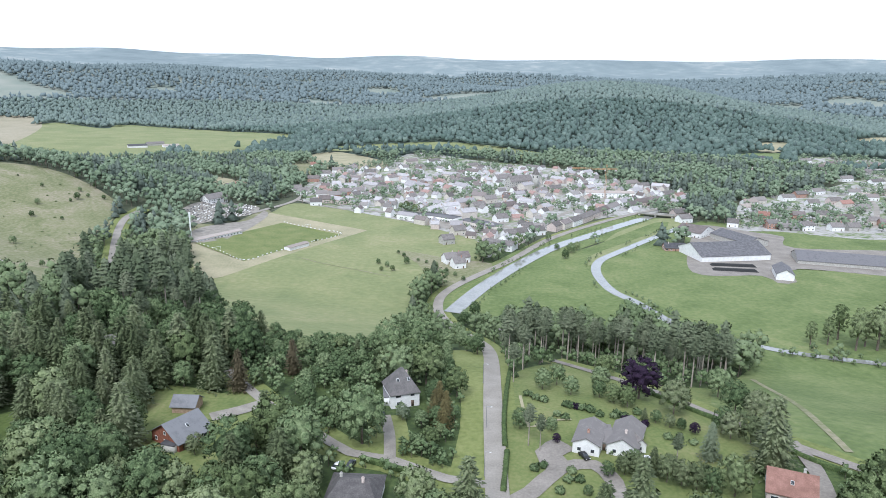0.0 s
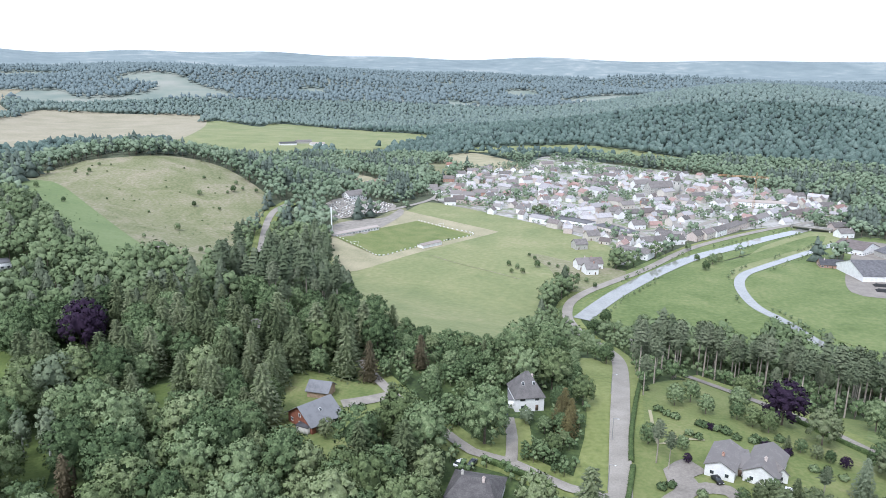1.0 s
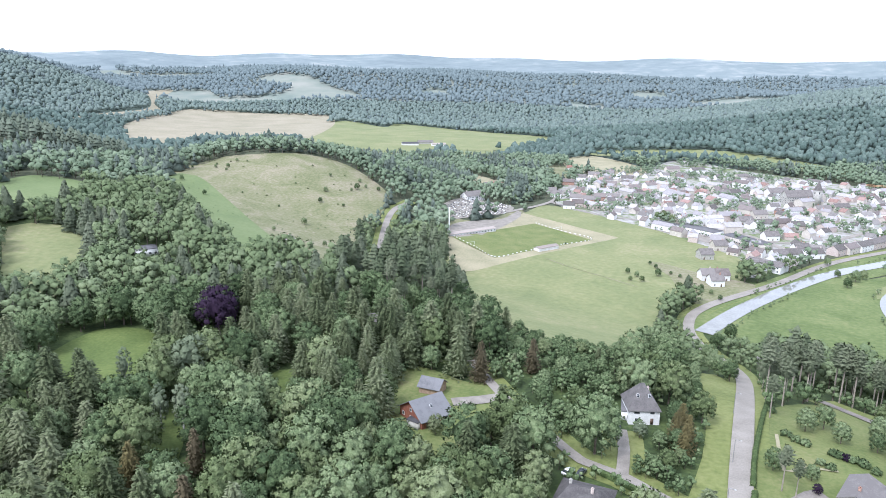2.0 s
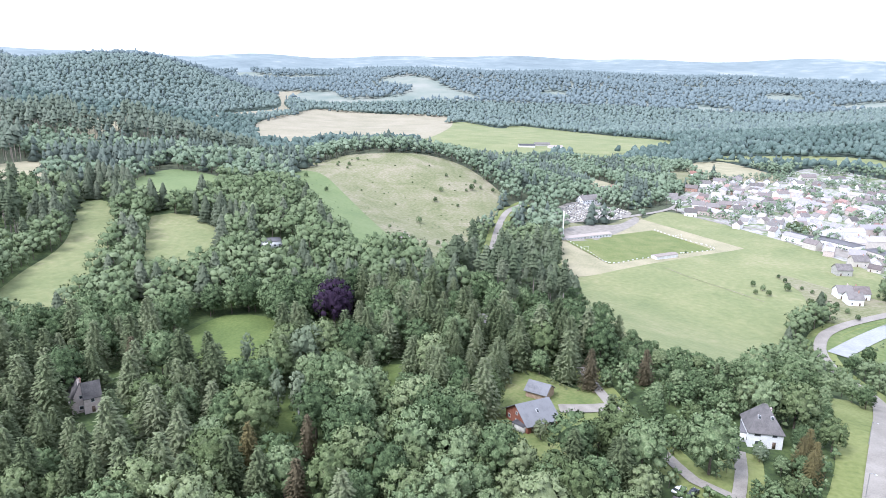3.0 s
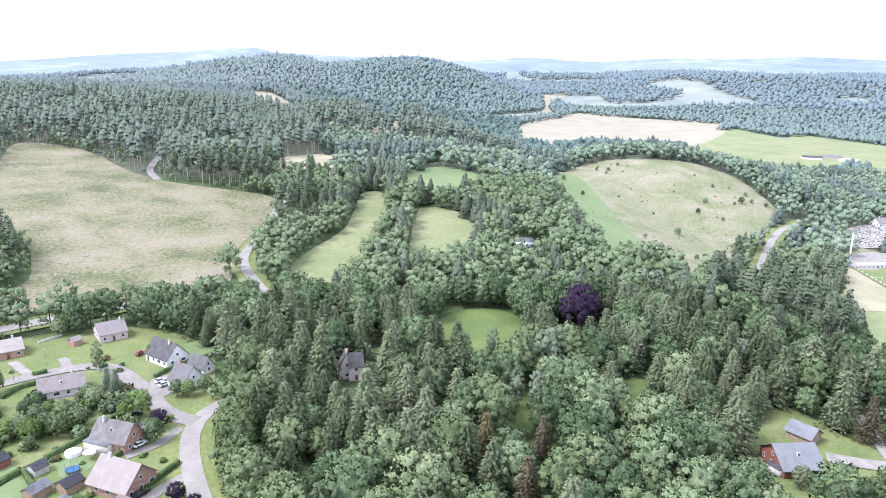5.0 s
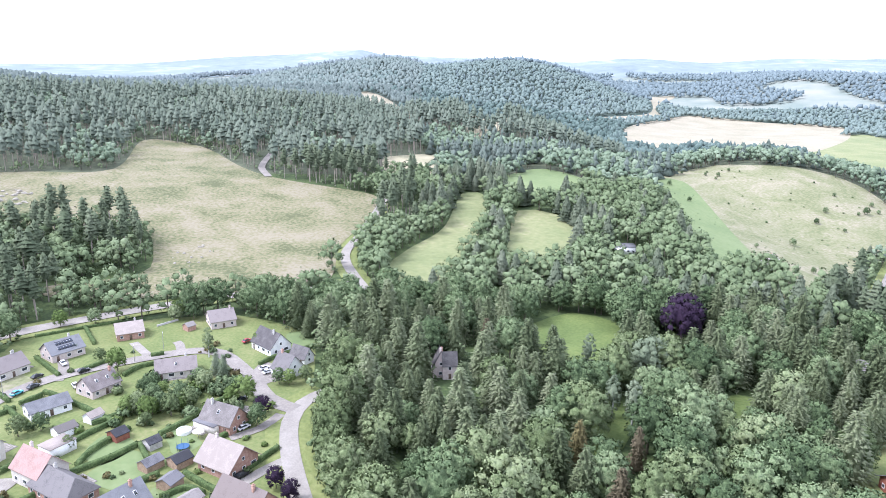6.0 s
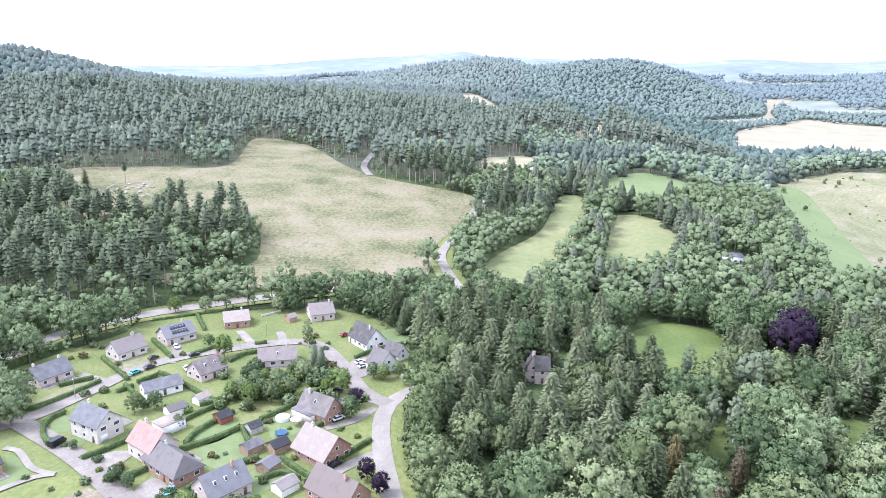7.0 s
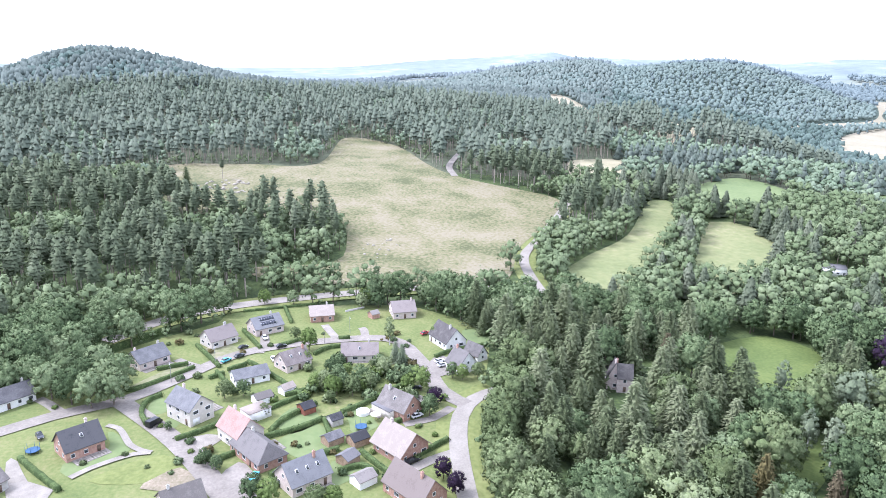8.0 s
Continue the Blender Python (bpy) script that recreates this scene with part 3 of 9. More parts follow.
M_ROOF = {
    "slate": tile_mat("slate_roof", [(0.120, 0.109, 0.103), (0.165, 0.150, 0.142), (0.218, 0.198, 0.187)], 0.3, 0.75),
    "blue": tile_mat("blue_grey_tile_roof", [(0.120, 0.120, 0.126), (0.156, 0.156, 0.162), (0.192, 0.192, 0.199)]),
    "ash": tile_mat("weathered_pale_slate_roof", [(0.29, 0.272, 0.275), (0.355, 0.335, 0.337), (0.42, 0.40, 0.4)]),
    "umber": tile_mat("dark_brown_tile_roof", [(0.10, 0.08, 0.072), (0.135, 0.11, 0.10), (0.175, 0.145, 0.132)]),
    "flint": tile_mat("dark_slate_roof", [(0.083, 0.076, 0.076), (0.119, 0.111, 0.108), (0.162, 0.150, 0.145)], 0.3, 0.75),
    "paved": tile_mat("pale_grey_tile_roof", [(0.169, 0.155, 0.148), (0.213, 0.197, 0.187), (0.263, 0.244, 0.230)]),
    "grey": tile_mat("grey_tile_roof", [(0.134, 0.121, 0.113), (0.178, 0.161, 0.151), (0.232, 0.210, 0.196)]),
    "dark": tile_mat("dark_tile_roof", [(0.04, 0.04, 0.045), (0.06, 0.06, 0.066), (0.09, 0.088, 0.092)]),
    "brown": tile_mat("brown_tile_roof", [(0.132, 0.111, 0.104), (0.174, 0.149, 0.140), (0.221, 0.191, 0.180)]),
    "red": tile_mat("red_tile_roof", [(0.21, 0.115, 0.09), (0.28, 0.155, 0.125), (0.34, 0.20, 0.165)]),
    "pink": tile_mat("faded_red_tile_roof", [(0.22, 0.14, 0.12), (0.275, 0.18, 0.155), (0.33, 0.225, 0.20)]),
    "pale": tile_mat("pale_sheet_roof", [(0.262, 0.224, 0.199), (0.313, 0.270, 0.239), (0.364, 0.315, 0.283)]),
    "sheet": tile_mat("corrugated_sheet_roof", [(0.075, 0.073, 0.078), (0.11, 0.107, 0.112), (0.155, 0.15, 0.155)], 0.6),
}
M_WALL = {
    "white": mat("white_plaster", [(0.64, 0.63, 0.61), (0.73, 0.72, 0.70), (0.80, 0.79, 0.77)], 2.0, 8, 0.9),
    "cream": mat("cream_plaster", [(0.45, 0.41, 0.36), (0.53, 0.485, 0.43), (0.61, 0.56, 0.50)], 2.0, 8, 0.9),
    "stone": mat("grey_stone_wall", [(0.30, 0.285, 0.26), (0.40, 0.385, 0.35), (0.50, 0.48, 0.44)], 1.2, 9, 0.92, 0.3),
    "brick": mat("red_brick_wall", [(0.28, 0.16, 0.12), (0.36, 0.22, 0.17), (0.44, 0.29, 0.23)], 0.8, 9, 0.9, 0.3),
    "rose": mat("pale_brick_wall", [(0.42, 0.345, 0.31), (0.51, 0.43, 0.39), (0.58, 0.505, 0.465)], 0.8, 9, 0.9, 0.3),
    "timber": mat("red_brown_timber_wall", [(0.15, 0.055, 0.035), (0.22, 0.085, 0.055), (0.28, 0.12, 0.08)], 1.0, 9, 0.8, 0.3),
    "wood": mat("weathered_wood", [(0.22, 0.155, 0.10), (0.30, 0.215, 0.15), (0.38, 0.285, 0.21)], 0.8, 9, 0.85, 0.3),
}
M_FRAME = mat("window_frame_paint", [(0.72, 0.72, 0.70), (0.80, 0.80, 0.78)], 1, 6, 0.5)
M_DARKFRAME = mat("dark_frame_paint", [(0.05, 0.05, 0.055), (0.08, 0.08, 0.085)], 1, 6, 0.5)
M_GLASS = mat("window_glass", [(0.025, 0.03, 0.035), (0.045, 0.05, 0.055)], 1, 6, 0.08, spec=0.6)
M_DOOR = mat("door_paint", [(0.10, 0.07, 0.05), (0.16, 0.11, 0.08)], 1, 6, 0.6)
M_GARAGE = mat("pale_door_paint", [(0.62, 0.61, 0.59), (0.72, 0.71, 0.69)], 1, 6, 0.6)
M_SOLAR = mat("solar_panel_glass", [(0.012, 0.016, 0.03), (0.02, 0.026, 0.045)], 1, 6, 0.15, spec=0.6)
M_METAL = mat("grey_metal", [(0.32, 0.32, 0.33), (0.42, 0.42, 0.43)], 1, 6, 0.45, metal=0.6)


def box_arrays(x0, x1, y0, y1, z0, z1):
    v = [(x, y, z) for z in (z0, z1) for x, y in ((x0, y0), (x1, y0), (x1, y1), (x0, y1))]
    f = [(0, 3, 2, 1), (4, 5, 6, 7), (0, 1, 5, 4), (1, 2, 6, 5), (2, 3, 7, 6), (3, 0, 4, 7)]
    return v, f


def boxes(name, blocks, materials, slots=None):
    """One mesh of several bevel-edged blocks."""
    v, f, s = [], [], []
    for i, b in enumerate(blocks):
        a, c = box_arrays(*b)
        f += [tuple(k + len(v) for k in q) for q in c]
        v += a
        s += [slots[i] if slots else 0] * 6
    return mesh_from(name, v, f, materials, False, s)


def poly_mesh(name, v, f, materials):
    me = bpy.data.meshes.new(name)
    me.from_pydata([tuple(q) for q in v], [], f)
    for m in materials:
        me.materials.append(m)
    me.update()
    return me


def part(name, mesh, parent, m=None, label=""):
    ob = new(name, mesh)
    ob.parent = parent
    if m is not None:
        ob.matrix_local = m
    return tagged(ob, label)


WIN = {}


def frame_mesh(w, h, t, frame_paint, glass=None):
    """A window frame as one piece, its opening recessed; with glass, the pane closes it."""
    def ring(a, y):
        return [(-w / 2 + a, y, a), (w / 2 - a, y, a), (w / 2 - a, y, h - a), (-w / 2 + a, y, h - a)]
    v = ring(0, 0.02) + ring(0, -0.06) + ring(t, -0.06) + ring(t, -0.01)
    f = [(k * 4 + i, k * 4 + (i + 1) % 4, k * 4 + 4 + (i + 1) % 4, k * 4 + 4 + i) for k in range(3) for i in range(4)]
    if glass:
        f.append((12, 13, 14, 15))
    me = poly_mesh("window", v, f, [frame_paint] + ([glass] if glass else []))
    if glass:
        me.polygons[len(f) - 1].material_index = 1
    return me


def window_mesh(w, h, dark=False):
    key = (round(w, 1), round(h, 1), dark)
    if key not in WIN:
        t = 0.09
        WIN[key] = (frame_mesh(w, h, t, M_DARKFRAME if dark else M_FRAME), boxes("pane", [(-w / 2 + t, w / 2 - t, -0.02, 0.0, t, h - t)], [M_GLASS]))
    return WIN[key]


def add_window(parent, m, w=1.2, h=1.3, dark=False, plain=False):
    if plain:  # a far window: frame and pane in one mesh
        if "plain" not in WIN:
            WIN["plain"] = frame_mesh(w, h, 0.1, M_FRAME, M_GLASS)
        return part("window", WIN["plain"], parent, m)
    a, b = window_mesh(w, h, dark)
    ob = part("window", a, parent, m)
    part("pane", b, ob)
    return ob


def roof_mesh(L, W, eave, rise, hip, over, material, thick=0.2):
    x, y = L / 2 + over, W / 2 + over
    drop = rise * over / (W / 2)
    r = x - hip * W / 2 if hip else x
    top = [(-x, -y, eave - drop), (x, -y, eave - drop), (x, y, eave - drop), (-x, y, eave - drop), (-max(r, 0.05), 0, eave + rise), (max(r, 0.05), 0, eave + rise)]
    v = [(a, b, c + thick) for a, b, c in top] + top
    f = [(0, 1, 5, 4), (2, 3, 4, 5), (6, 10, 11, 7), (8, 11, 10, 9), (0, 6, 7, 1), (2, 8, 9, 3)]
    if hip:
        f += [(1, 2, 5), (3, 0, 4), (7, 11, 8), (9, 10, 6), (1, 7, 8, 2), (3, 9, 6, 0)]
    else:
        f += [(1, 7, 11, 5), (5, 11, 8, 2), (3, 9, 10, 4), (4, 10, 6, 0)]
    return poly_mesh("roof", v, f, [material])


def walls_mesh(L, W, eave, rise, hip, material):
    x, y = L / 2, W / 2
    v = [(-x, -y, -0.8), (x, -y, -0.8), (x, y, -0.8), (-x, y, -0.8), (-x, -y, eave), (x, -y, eave), (x, y, eave), (-x, y, eave)]
    f = [(0, 1, 5, 4), (2, 3, 7, 6), (0, 3, 2, 1)]
    if hip:
        f += [(1, 2, 6, 5), (3, 0, 4, 7), (4, 5, 6, 7)]
    else:
        v += [(x, 0, eave + rise), (-x, 0, eave + rise)]
        f += [(1, 2, 6, 8, 5), (3, 0, 4, 9, 7)]
    return poly_mesh("wall", v, f, [material])


def house(x, y, yaw, L, W, eave, rise, roof, wall, label, hip=0.0, over=0.45, chimneys=1, skylights=0, solar=0, garage=False, windows=2, name="house", category="house", group="", gable_windows=True, dark=False, seed=0):
    """A house with its ridge along its length; yaw turns its front, on the -y side. windows: 0 none, 1 the front and ends, 2 all round."""
    hr = random.Random(int(abs(x) * 7 + abs(y) * 13) + seed)
    ob = new(name)
    c, s = math.cos(yaw) / 2, math.sin(yaw) / 2
    z = min(float(land(x + p * L * c - q * W * s, y + p * L * s + q * W * c)) for p in (-1, 1) for q in (-1, 1))
    z = max(z, float(land(x, y)) - 1.0) + 0.25
    ob.matrix_basis = pose(x, y, z, 0, 0, math.degrees(yaw))
    part("wall", walls_mesh(L, W, eave, rise, hip, M_WALL[wall]), ob)
    part("roof", roof_mesh(L, W, eave, rise, hip, over, M_ROOF[roof]), ob)
    slope = math.atan2(rise, W / 2)
    for i in range(chimneys):
        cx, cy = hr.choice((-0.3, 0.25, 0.38)) * L * (1 - hip * 0.6) * (-1) ** i, hr.uniform(-0.1, 0.12) * W
        top = eave + (rise + 0.9 if hip < 0.7 else rise * 0.8)
        low = eave + rise * (0.55 if hip < 0.7 else 0.2)
        stack = part("chimney", boxes("chimney", [(-0.35, 0.35, -0.35, 0.35, low, top), (-0.43, 0.43, -0.43, 0.43, top, top + 0.15), (-0.15, 0.15, -0.15, 0.15, top + 0.15, top + 0.5)], [M_WALL[hr.choice(("stone", "rose", "brick"))]]), ob, pose(cx, cy, 0))
    for i in range(skylights):
        cx = (i + 0.7) / (skylights + 0.4) * L * 0.9 - L * 0.45
        m = pose(cx, -W / 4, eave + rise / 2 + 0.21, math.degrees(slope), 0, 0)
        sk = part("skylight", boxes("skylight", [(-0.45, 0.45, -0.65, 0.65, 0.0, 0.08)], [M_FRAME]), ob, m)
        part("pane", boxes("pane", [(-0.36, 0.36, -0.55, 0.55, 0.085, 0.1)], [M_GLASS]), sk)
    for i in range(solar):
        cx = (i % 6 - 2.5) * 1.15
        m = pose(cx * L / 13, -W / 4 + (0.95 if i < 6 else -0.95), eave + rise * (0.5 + (0.95 if i < 6 else -0.95) / (W / 2)) + 0.24, math.degrees(slope), 0, 0)
        part("solar_panel", boxes("solar_panel", [(-0.48, 0.48, -0.85, 0.85, 0.0, 0.06)], [M_SOLAR]), ob, m)
    if windows:
        storeys = max(1, int(eave / 2.6))
        for sign, length, along in ((-1, L, True), (1, L, True), (-1, W, False), (1, W, False)):
            if (windows == 1 and not (along and sign < 0)) or (along and sign > 0):
                continue
            base = Matrix.Rotation(0 if along and sign < 0 else math.pi if along else (-math.pi / 2 if sign < 0 else math.pi / 2), 4, "Z")
            wall_at = (W if along else L) / 2
            n = max(1, int(length / (3.4 if windows == 2 else 4.6)))
            for fl in range(storeys):
                door = hr.randrange(n) if fl == 0 and along else -1
                for i in range(n):
                    px = (i + 0.5) / n * length - length / 2
                    m = base @ Matrix.Translation((px, -wall_at, 0.9 + 2.7 * fl))
                    if i == door and sign < 0:
                        part("door", boxes("door", [(-0.5, 0.5, -0.06, 0.0, -0.9, 1.25)], [M_DOOR]), ob, m)
                    elif garage and fl == 0 and not along and sign > 0 and i == 0:
                        part("garage_door", boxes("garage_door", [(-1.3, 1.3, -0.06, 0.0, -0.9, 1.3)], [M_GARAGE]), ob, m)
                    else:
                        add_window(ob, m, hr.choice((1.2, 1.2, 1.6, 2.0)) if windows == 2 else 1.2, 1.3, dark, windows == 1)
            if not along and not hip and gable_windows and rise > 2.2:
                add_window(ob, base @ Matrix.Translation((0, -wall_at, eave + 0.5)), 1.1, 1.2, dark)
    return tagged(ob, label, category, group)


def block(x, y, yaw, L, W, high, wall, label, name="shed", roof_tone="sheet", category="shed"):
    """A flat-roofed building with a thin roof slab."""
    ob = new(name)
    ob.matrix_basis = pose(x, y, float(land(x, y)) + 0.15, 0, 0, math.degrees(yaw))
    part("wall", boxes("wall", [(-L / 2, L / 2, -W / 2, W / 2, -0.6, high)], [M_WALL[wall]]), ob)
    part("roof", boxes("roof", [(-L / 2 - 0.2, L / 2 + 0.2, -W / 2 - 0.2, W / 2 + 0.2, high + 0.004, high + 0.2)], [M_ROOF[roof_tone]]), ob)
    n = max(1, int(L / 3))
    for i in range(n if L > 6 else 0):
        add_window(ob, Matrix.Translation(((i + 0.5) / n * L - L / 2, -W / 2, 0.9)), 1.6, 1.3)
    return tagged(ob, label, category)

# ---- houses and sheds ----
house(-207.7, -57.0, 2.148, 10.9, 9.5, 3.4, 4.6, "dark", "brick", "detached brick house with a steep black tiled roof", skylights=1, group='estate houses')
house(-272.0, -47.0, 2.250, 12.6, 10.0, 3.0, 3.6, "blue", "rose", "long pale brick bungalow with a blue-grey slate roof", group='estate houses', chimneys=2)
house(-222.5, -27.0, 0.700, 12.6, 9.0, 5.4, 3.8, "blue", "cream", "two-storey cream house with slate roof and garages", group='estate houses', garage=True)
house(-245.7, -87.6, 2.269, 13.9, 9.0, 3.0, 3.2, "sheet", "white", "white bungalow with a grey roof beside a wood", group='estate houses')
house(-288.1, -21.5, 2.150, 12.0, 9.5, 3.2, 3.8, "brown", "cream", "cream house with a brown tiled roof and two chimneys", group='estate houses', chimneys=2)
house(-298.6, -2.5, 1.989, 12.7, 10.0, 3.2, 3.8, "blue", "rose", "brick house with solar panels on its grey roof", group='estate houses', solar=12)
house(-310.3, 23.0, 1.570, 10.6, 12.0, 3.0, 3.0, "pale", "brick", "brick bungalow with a pale tiled roof", group='estate houses')
house(-306.7, 60.8, 1.570, 10.8, 12.0, 3.2, 3.6, "brown", "rose", "detached house with a beige tiled roof by the trees", group='estate houses')
house(-266.5, 72.2, 0.300, 14.0, 9.6, 3.2, 5.2, "flint", "white", "white gabled house with a steep grey slate roof", group='estate houses')
house(-239.5, 70.8, 0.360, 8.4, 9.0, 3.0, 5.2, "flint", "white", "white gabled house with a dark grey roof", group='estate houses')
house(-248.9, 79.4, 0.466, 8.0, 5.4, 2.6, 3.6, "flint", "white", "small white outbuilding with a steep grey roof", name='outbuilding', category='outbuilding', chimneys=0)
house(-259.8, 34.1, 1.420, 14.2, 9.5, 2.8, 3.4, "brown", "cream", "low bungalow with a grey roof and white awning", group='estate houses', skylights=1)
house(-257.0, 7.5, 2.100, 11.0, 9.5, 3.0, 3.8, "brown", "rose", "bungalow with a faded brown tiled roof", group='estate houses', skylights=2)
house(-247.5, -8.5, 1.880, 12.4, 8.0, 2.8, 2.2, "blue", "white", "narrow white bungalow with a shallow grey roof", group='estate houses', chimneys=0)
house(-203.4, -10.6, 0.550, 12.0, 9.0, 4.4, 4.6, "pink", "cream", "cream house with a faded red tiled roof", group='estate houses', garage=True)
house(-192.0, -5.4, 0.515, 17.0, 9.2, 3.0, 4.0, "flint", "brick", "brick house with a dark hipped slate roof", hip=0.6, group='estate houses')
house(-175.4, 6.7, 2.037, 12.1, 10.0, 3.2, 4.6, "blue", "rose", "brick house with blue-grey slates and three skylights", skylights=3, group='estate houses')
house(-185.4, 36.2, 0.520, 12.6, 11.0, 3.4, 5.0, "pale", "brick", "brick house with a large pale pink roof", group='estate houses', over=0.9)
house(-210.0, 40.6, 0.600, 12.4, 8.6, 3.4, 4.6, "grey", "brick", "brick gabled house with a grey roof", group='estate houses', skylights=1)
block(-210.1, 36.1, 2.119, 5.1, 9.0, 3.0, "cream", "flat-roofed cream extension of the brick house", name='extension', category='extension')
house(-161.9, 35.4, 0.510, 15.4, 9.4, 3.2, 5.0, "umber", "brick", "brick house with a dark brown tiled roof", group='estate houses')
house(-169.7, -24.5, 1.961, 9.9, 10.0, 3.2, 4.0, "grey", "rose", "house with a grey roof beside bare ground", group='estate houses')
house(-190.1, -77.7, 2.482, 9.3, 10.0, 3.0, 3.6, "grey", "stone", "grey-roofed house beside a white drive", group='estate houses')
house(-217.6, 10.2, 2.045, 4.4, 5.0, 2.1, 1.3, "dark", "timber", "red-brown log garden cabin with dark roof", name='garden_shed', category='shed', chimneys=0, windows=0, over=0.25, group='garden sheds')
house(-195.2, 16.7, 2.063, 5.6, 4.5, 2.1, 1.3, "sheet", "wood", "wooden garden shed with a grey roof", name='garden_shed', category='shed', chimneys=0, windows=0, over=0.25, group='garden sheds')
house(-207.2, 18.7, 1.984, 4.0, 4.0, 2.1, 1.3, "dark", "stone", "small garden shed with dark roof", name='garden_shed', category='shed', chimneys=0, windows=0, over=0.25, group='garden sheds')
house(-228.6, -4.1, 2.021, 6.1, 5.0, 2.1, 1.3, "grey", "white", "white garden shed with a grey roof", name='garden_shed', category='shed', chimneys=0, windows=0, over=0.25, group='garden sheds')
house(-183.0, 20.0, 2.253, 5.0, 5.0, 2.1, 1.3, "sheet", "wood", "open timber garden shed with grey roof", name='garden_shed', category='shed', chimneys=0, windows=0, over=0.25, group='garden sheds')
house(-171.3, 22.9, 2.057, 5.8, 5.0, 2.1, 1.3, "grey", "white", "small outbuilding with grey roof", name='garden_shed', category='shed', chimneys=0, windows=0, over=0.25, group='garden sheds')
house(-193.2, 24.3, 1.996, 5.5, 5.0, 2.1, 1.3, "dark", "wood", "dark roofed garden shed", name='garden_shed', category='shed', chimneys=0, windows=0, over=0.25, group='garden sheds')
house(-305.3, 46.8, 2.003, 4.0, 4.0, 2.1, 1.3, "grey", "brick", "small brick garden store", name='garden_shed', category='shed', chimneys=0, windows=0, over=0.25, group='garden sheds')
house(-233.9, 4.4, 2.173, 4.9, 4.0, 2.1, 1.3, "pale", "white", "pale grey-roofed garden shed", name='garden_shed', category='shed', chimneys=0, windows=0, over=0.25, group='garden sheds')
house(46.2, 194.3, -1.933, 14.0, 8.0, 3.6, 1.9, "paved", "white", "long white villa wing with a shallow grey roof", name='villa_wing', category='house', chimneys=1, gable_windows=False)
house(57.5, 194.0, -1.985, 16.0, 8.9, 3.4, 2.6, "paved", "white", "tall white villa wing with a grey tiled roof", name='villa_wing', category='house', gable_windows=False)
house(50.6, 195.8, -0.145, 4.9, 11.0, 2.8, 1.0, "paved", "white", "low link between the two villa wings", name='villa_link', category='house', chimneys=0)
house(59.5, 193.3, -1.367, 9.0, 4.0, 2.8, 2.0, "grey", "white", "small white annex of the villa", name='annex', category='annex', chimneys=0)
house(-14.0, 222.8, 0.338, 10.0, 11.4, 5.2, 6.8, "flint", "white", "white house with a tall pyramid slate roof", hip=0.85, over=0.45, skylights=2)
block(-18.6, 222.7, 0.121, 2.9, 9.0, 3.0, "white", "flat-roofed white side extension", name='extension', category='extension')
house(-85.5, 213.8, -0.043, 7.7, 7.0, 2.6, 2.4, "blue", "wood", "open timber garage with a dark grey roof", name='garage', category='garage', chimneys=0, windows=0, over=0.6)
house(-80.2, 194.2, 0.999, 11.5, 13.0, 3.2, 4.2, "blue", "timber", "wooden house with red-brown walls and slate-grey roof", over=0.9, skylights=1, chimneys=0)
block(-80.6, 188.3, -0.262, 4.6, 5.0, 2.4, "stone", "pale stone terrace block beside the wooden house", name='terrace', category='terrace')
house(-22.5, 163.0, -0.059, 13.9, 15.0, 3.2, 3.4, "flint", "white", "bungalow with a dark grey roof by the lane", hip=0.5, chimneys=2)
house(95.8, 168.4, -0.409, 12.0, 12.0, 3.2, 4.0, "red", "rose", "house with a faded red tiled roof beside the drive", skylights=1)
house(-135.2, 263.7, 0.515, 10.0, 10.0, 3.0, 3.4, "grey", "stone", "house with grey roof almost hidden in the wood")
block(-308.2, 308.5, 0.935, 12.2, 11.0, 4.0, "white", "flat-roofed white bungalow among trees", name='house', category='house')
house(-260.9, 375.2, 1.744, 35.4, 11.0, 3.4, 3.6, "pale", "white", "white house at the foot of the bare hill")
house(-213.4, 122.0, -0.40, 8.0, 6.0, 4.2, 6.0, "flint", "rose", "old stone manor with steep slate gables in the trees", name='manor', chimneys=2, over=0.25)
house(-208.6, 123.4, 1.15, 5.4, 4.4, 5.4, 4.6, "flint", "rose", "narrow gabled wing of the old stone manor", name='manor_wing', category='house', chimneys=0, over=0.25)
house(-249.7, 741.7, 1.083, 27.6, 12.0, 6.0, 4.4, "slate", "white", "two-storey white house beside the cemetery")
house(-263.7, 896.8, 0.443, 18.6, 11.0, 6.4, 3.6, "red", "cream", "tall cream house with a red hipped roof", hip=0.8)
house(-271.5, 867.4, 1.034, 14.8, 10.0, 4.4, 4.0, "slate", "stone", "grey stone house with slate roof")
house(-199.8, 591.0, 0.987, 52.6, 8.0, 3.0, 1.2, "pale", "white", "long low white football clubhouse", name='clubhouse', category='clubhouse', chimneys=0)
house(-124.9, 572.7, 1.008, 23.2, 7.0, 3.0, 1.0, "pale", "white", "small white football stand with a flat roof", name='stand', category='stand', chimneys=0, windows=0)
house(242.9, 581.7, 0.179, 63.7, 40.0, 5.2, 7.5, "sheet", "white", "large barn with dark corrugated roof and white wall", name='barn', category='barn', chimneys=0, windows=0, group='farm barns')
house(264.7, 518.1, -1.881, 26.0, 12.6, 5.0, 3.6, "sheet", "white", "barn with a dark roof beside the farmyard", name='barn', category='barn', chimneys=0, windows=0, group='farm barns')
house(341.8, 560.1, -0.283, 86.7, 30.0, 3.6, 5.5, "sheet", "stone", "very long low cattle barn with dark roof", name='barn', category='barn', chimneys=0, windows=0, group='farm barns')
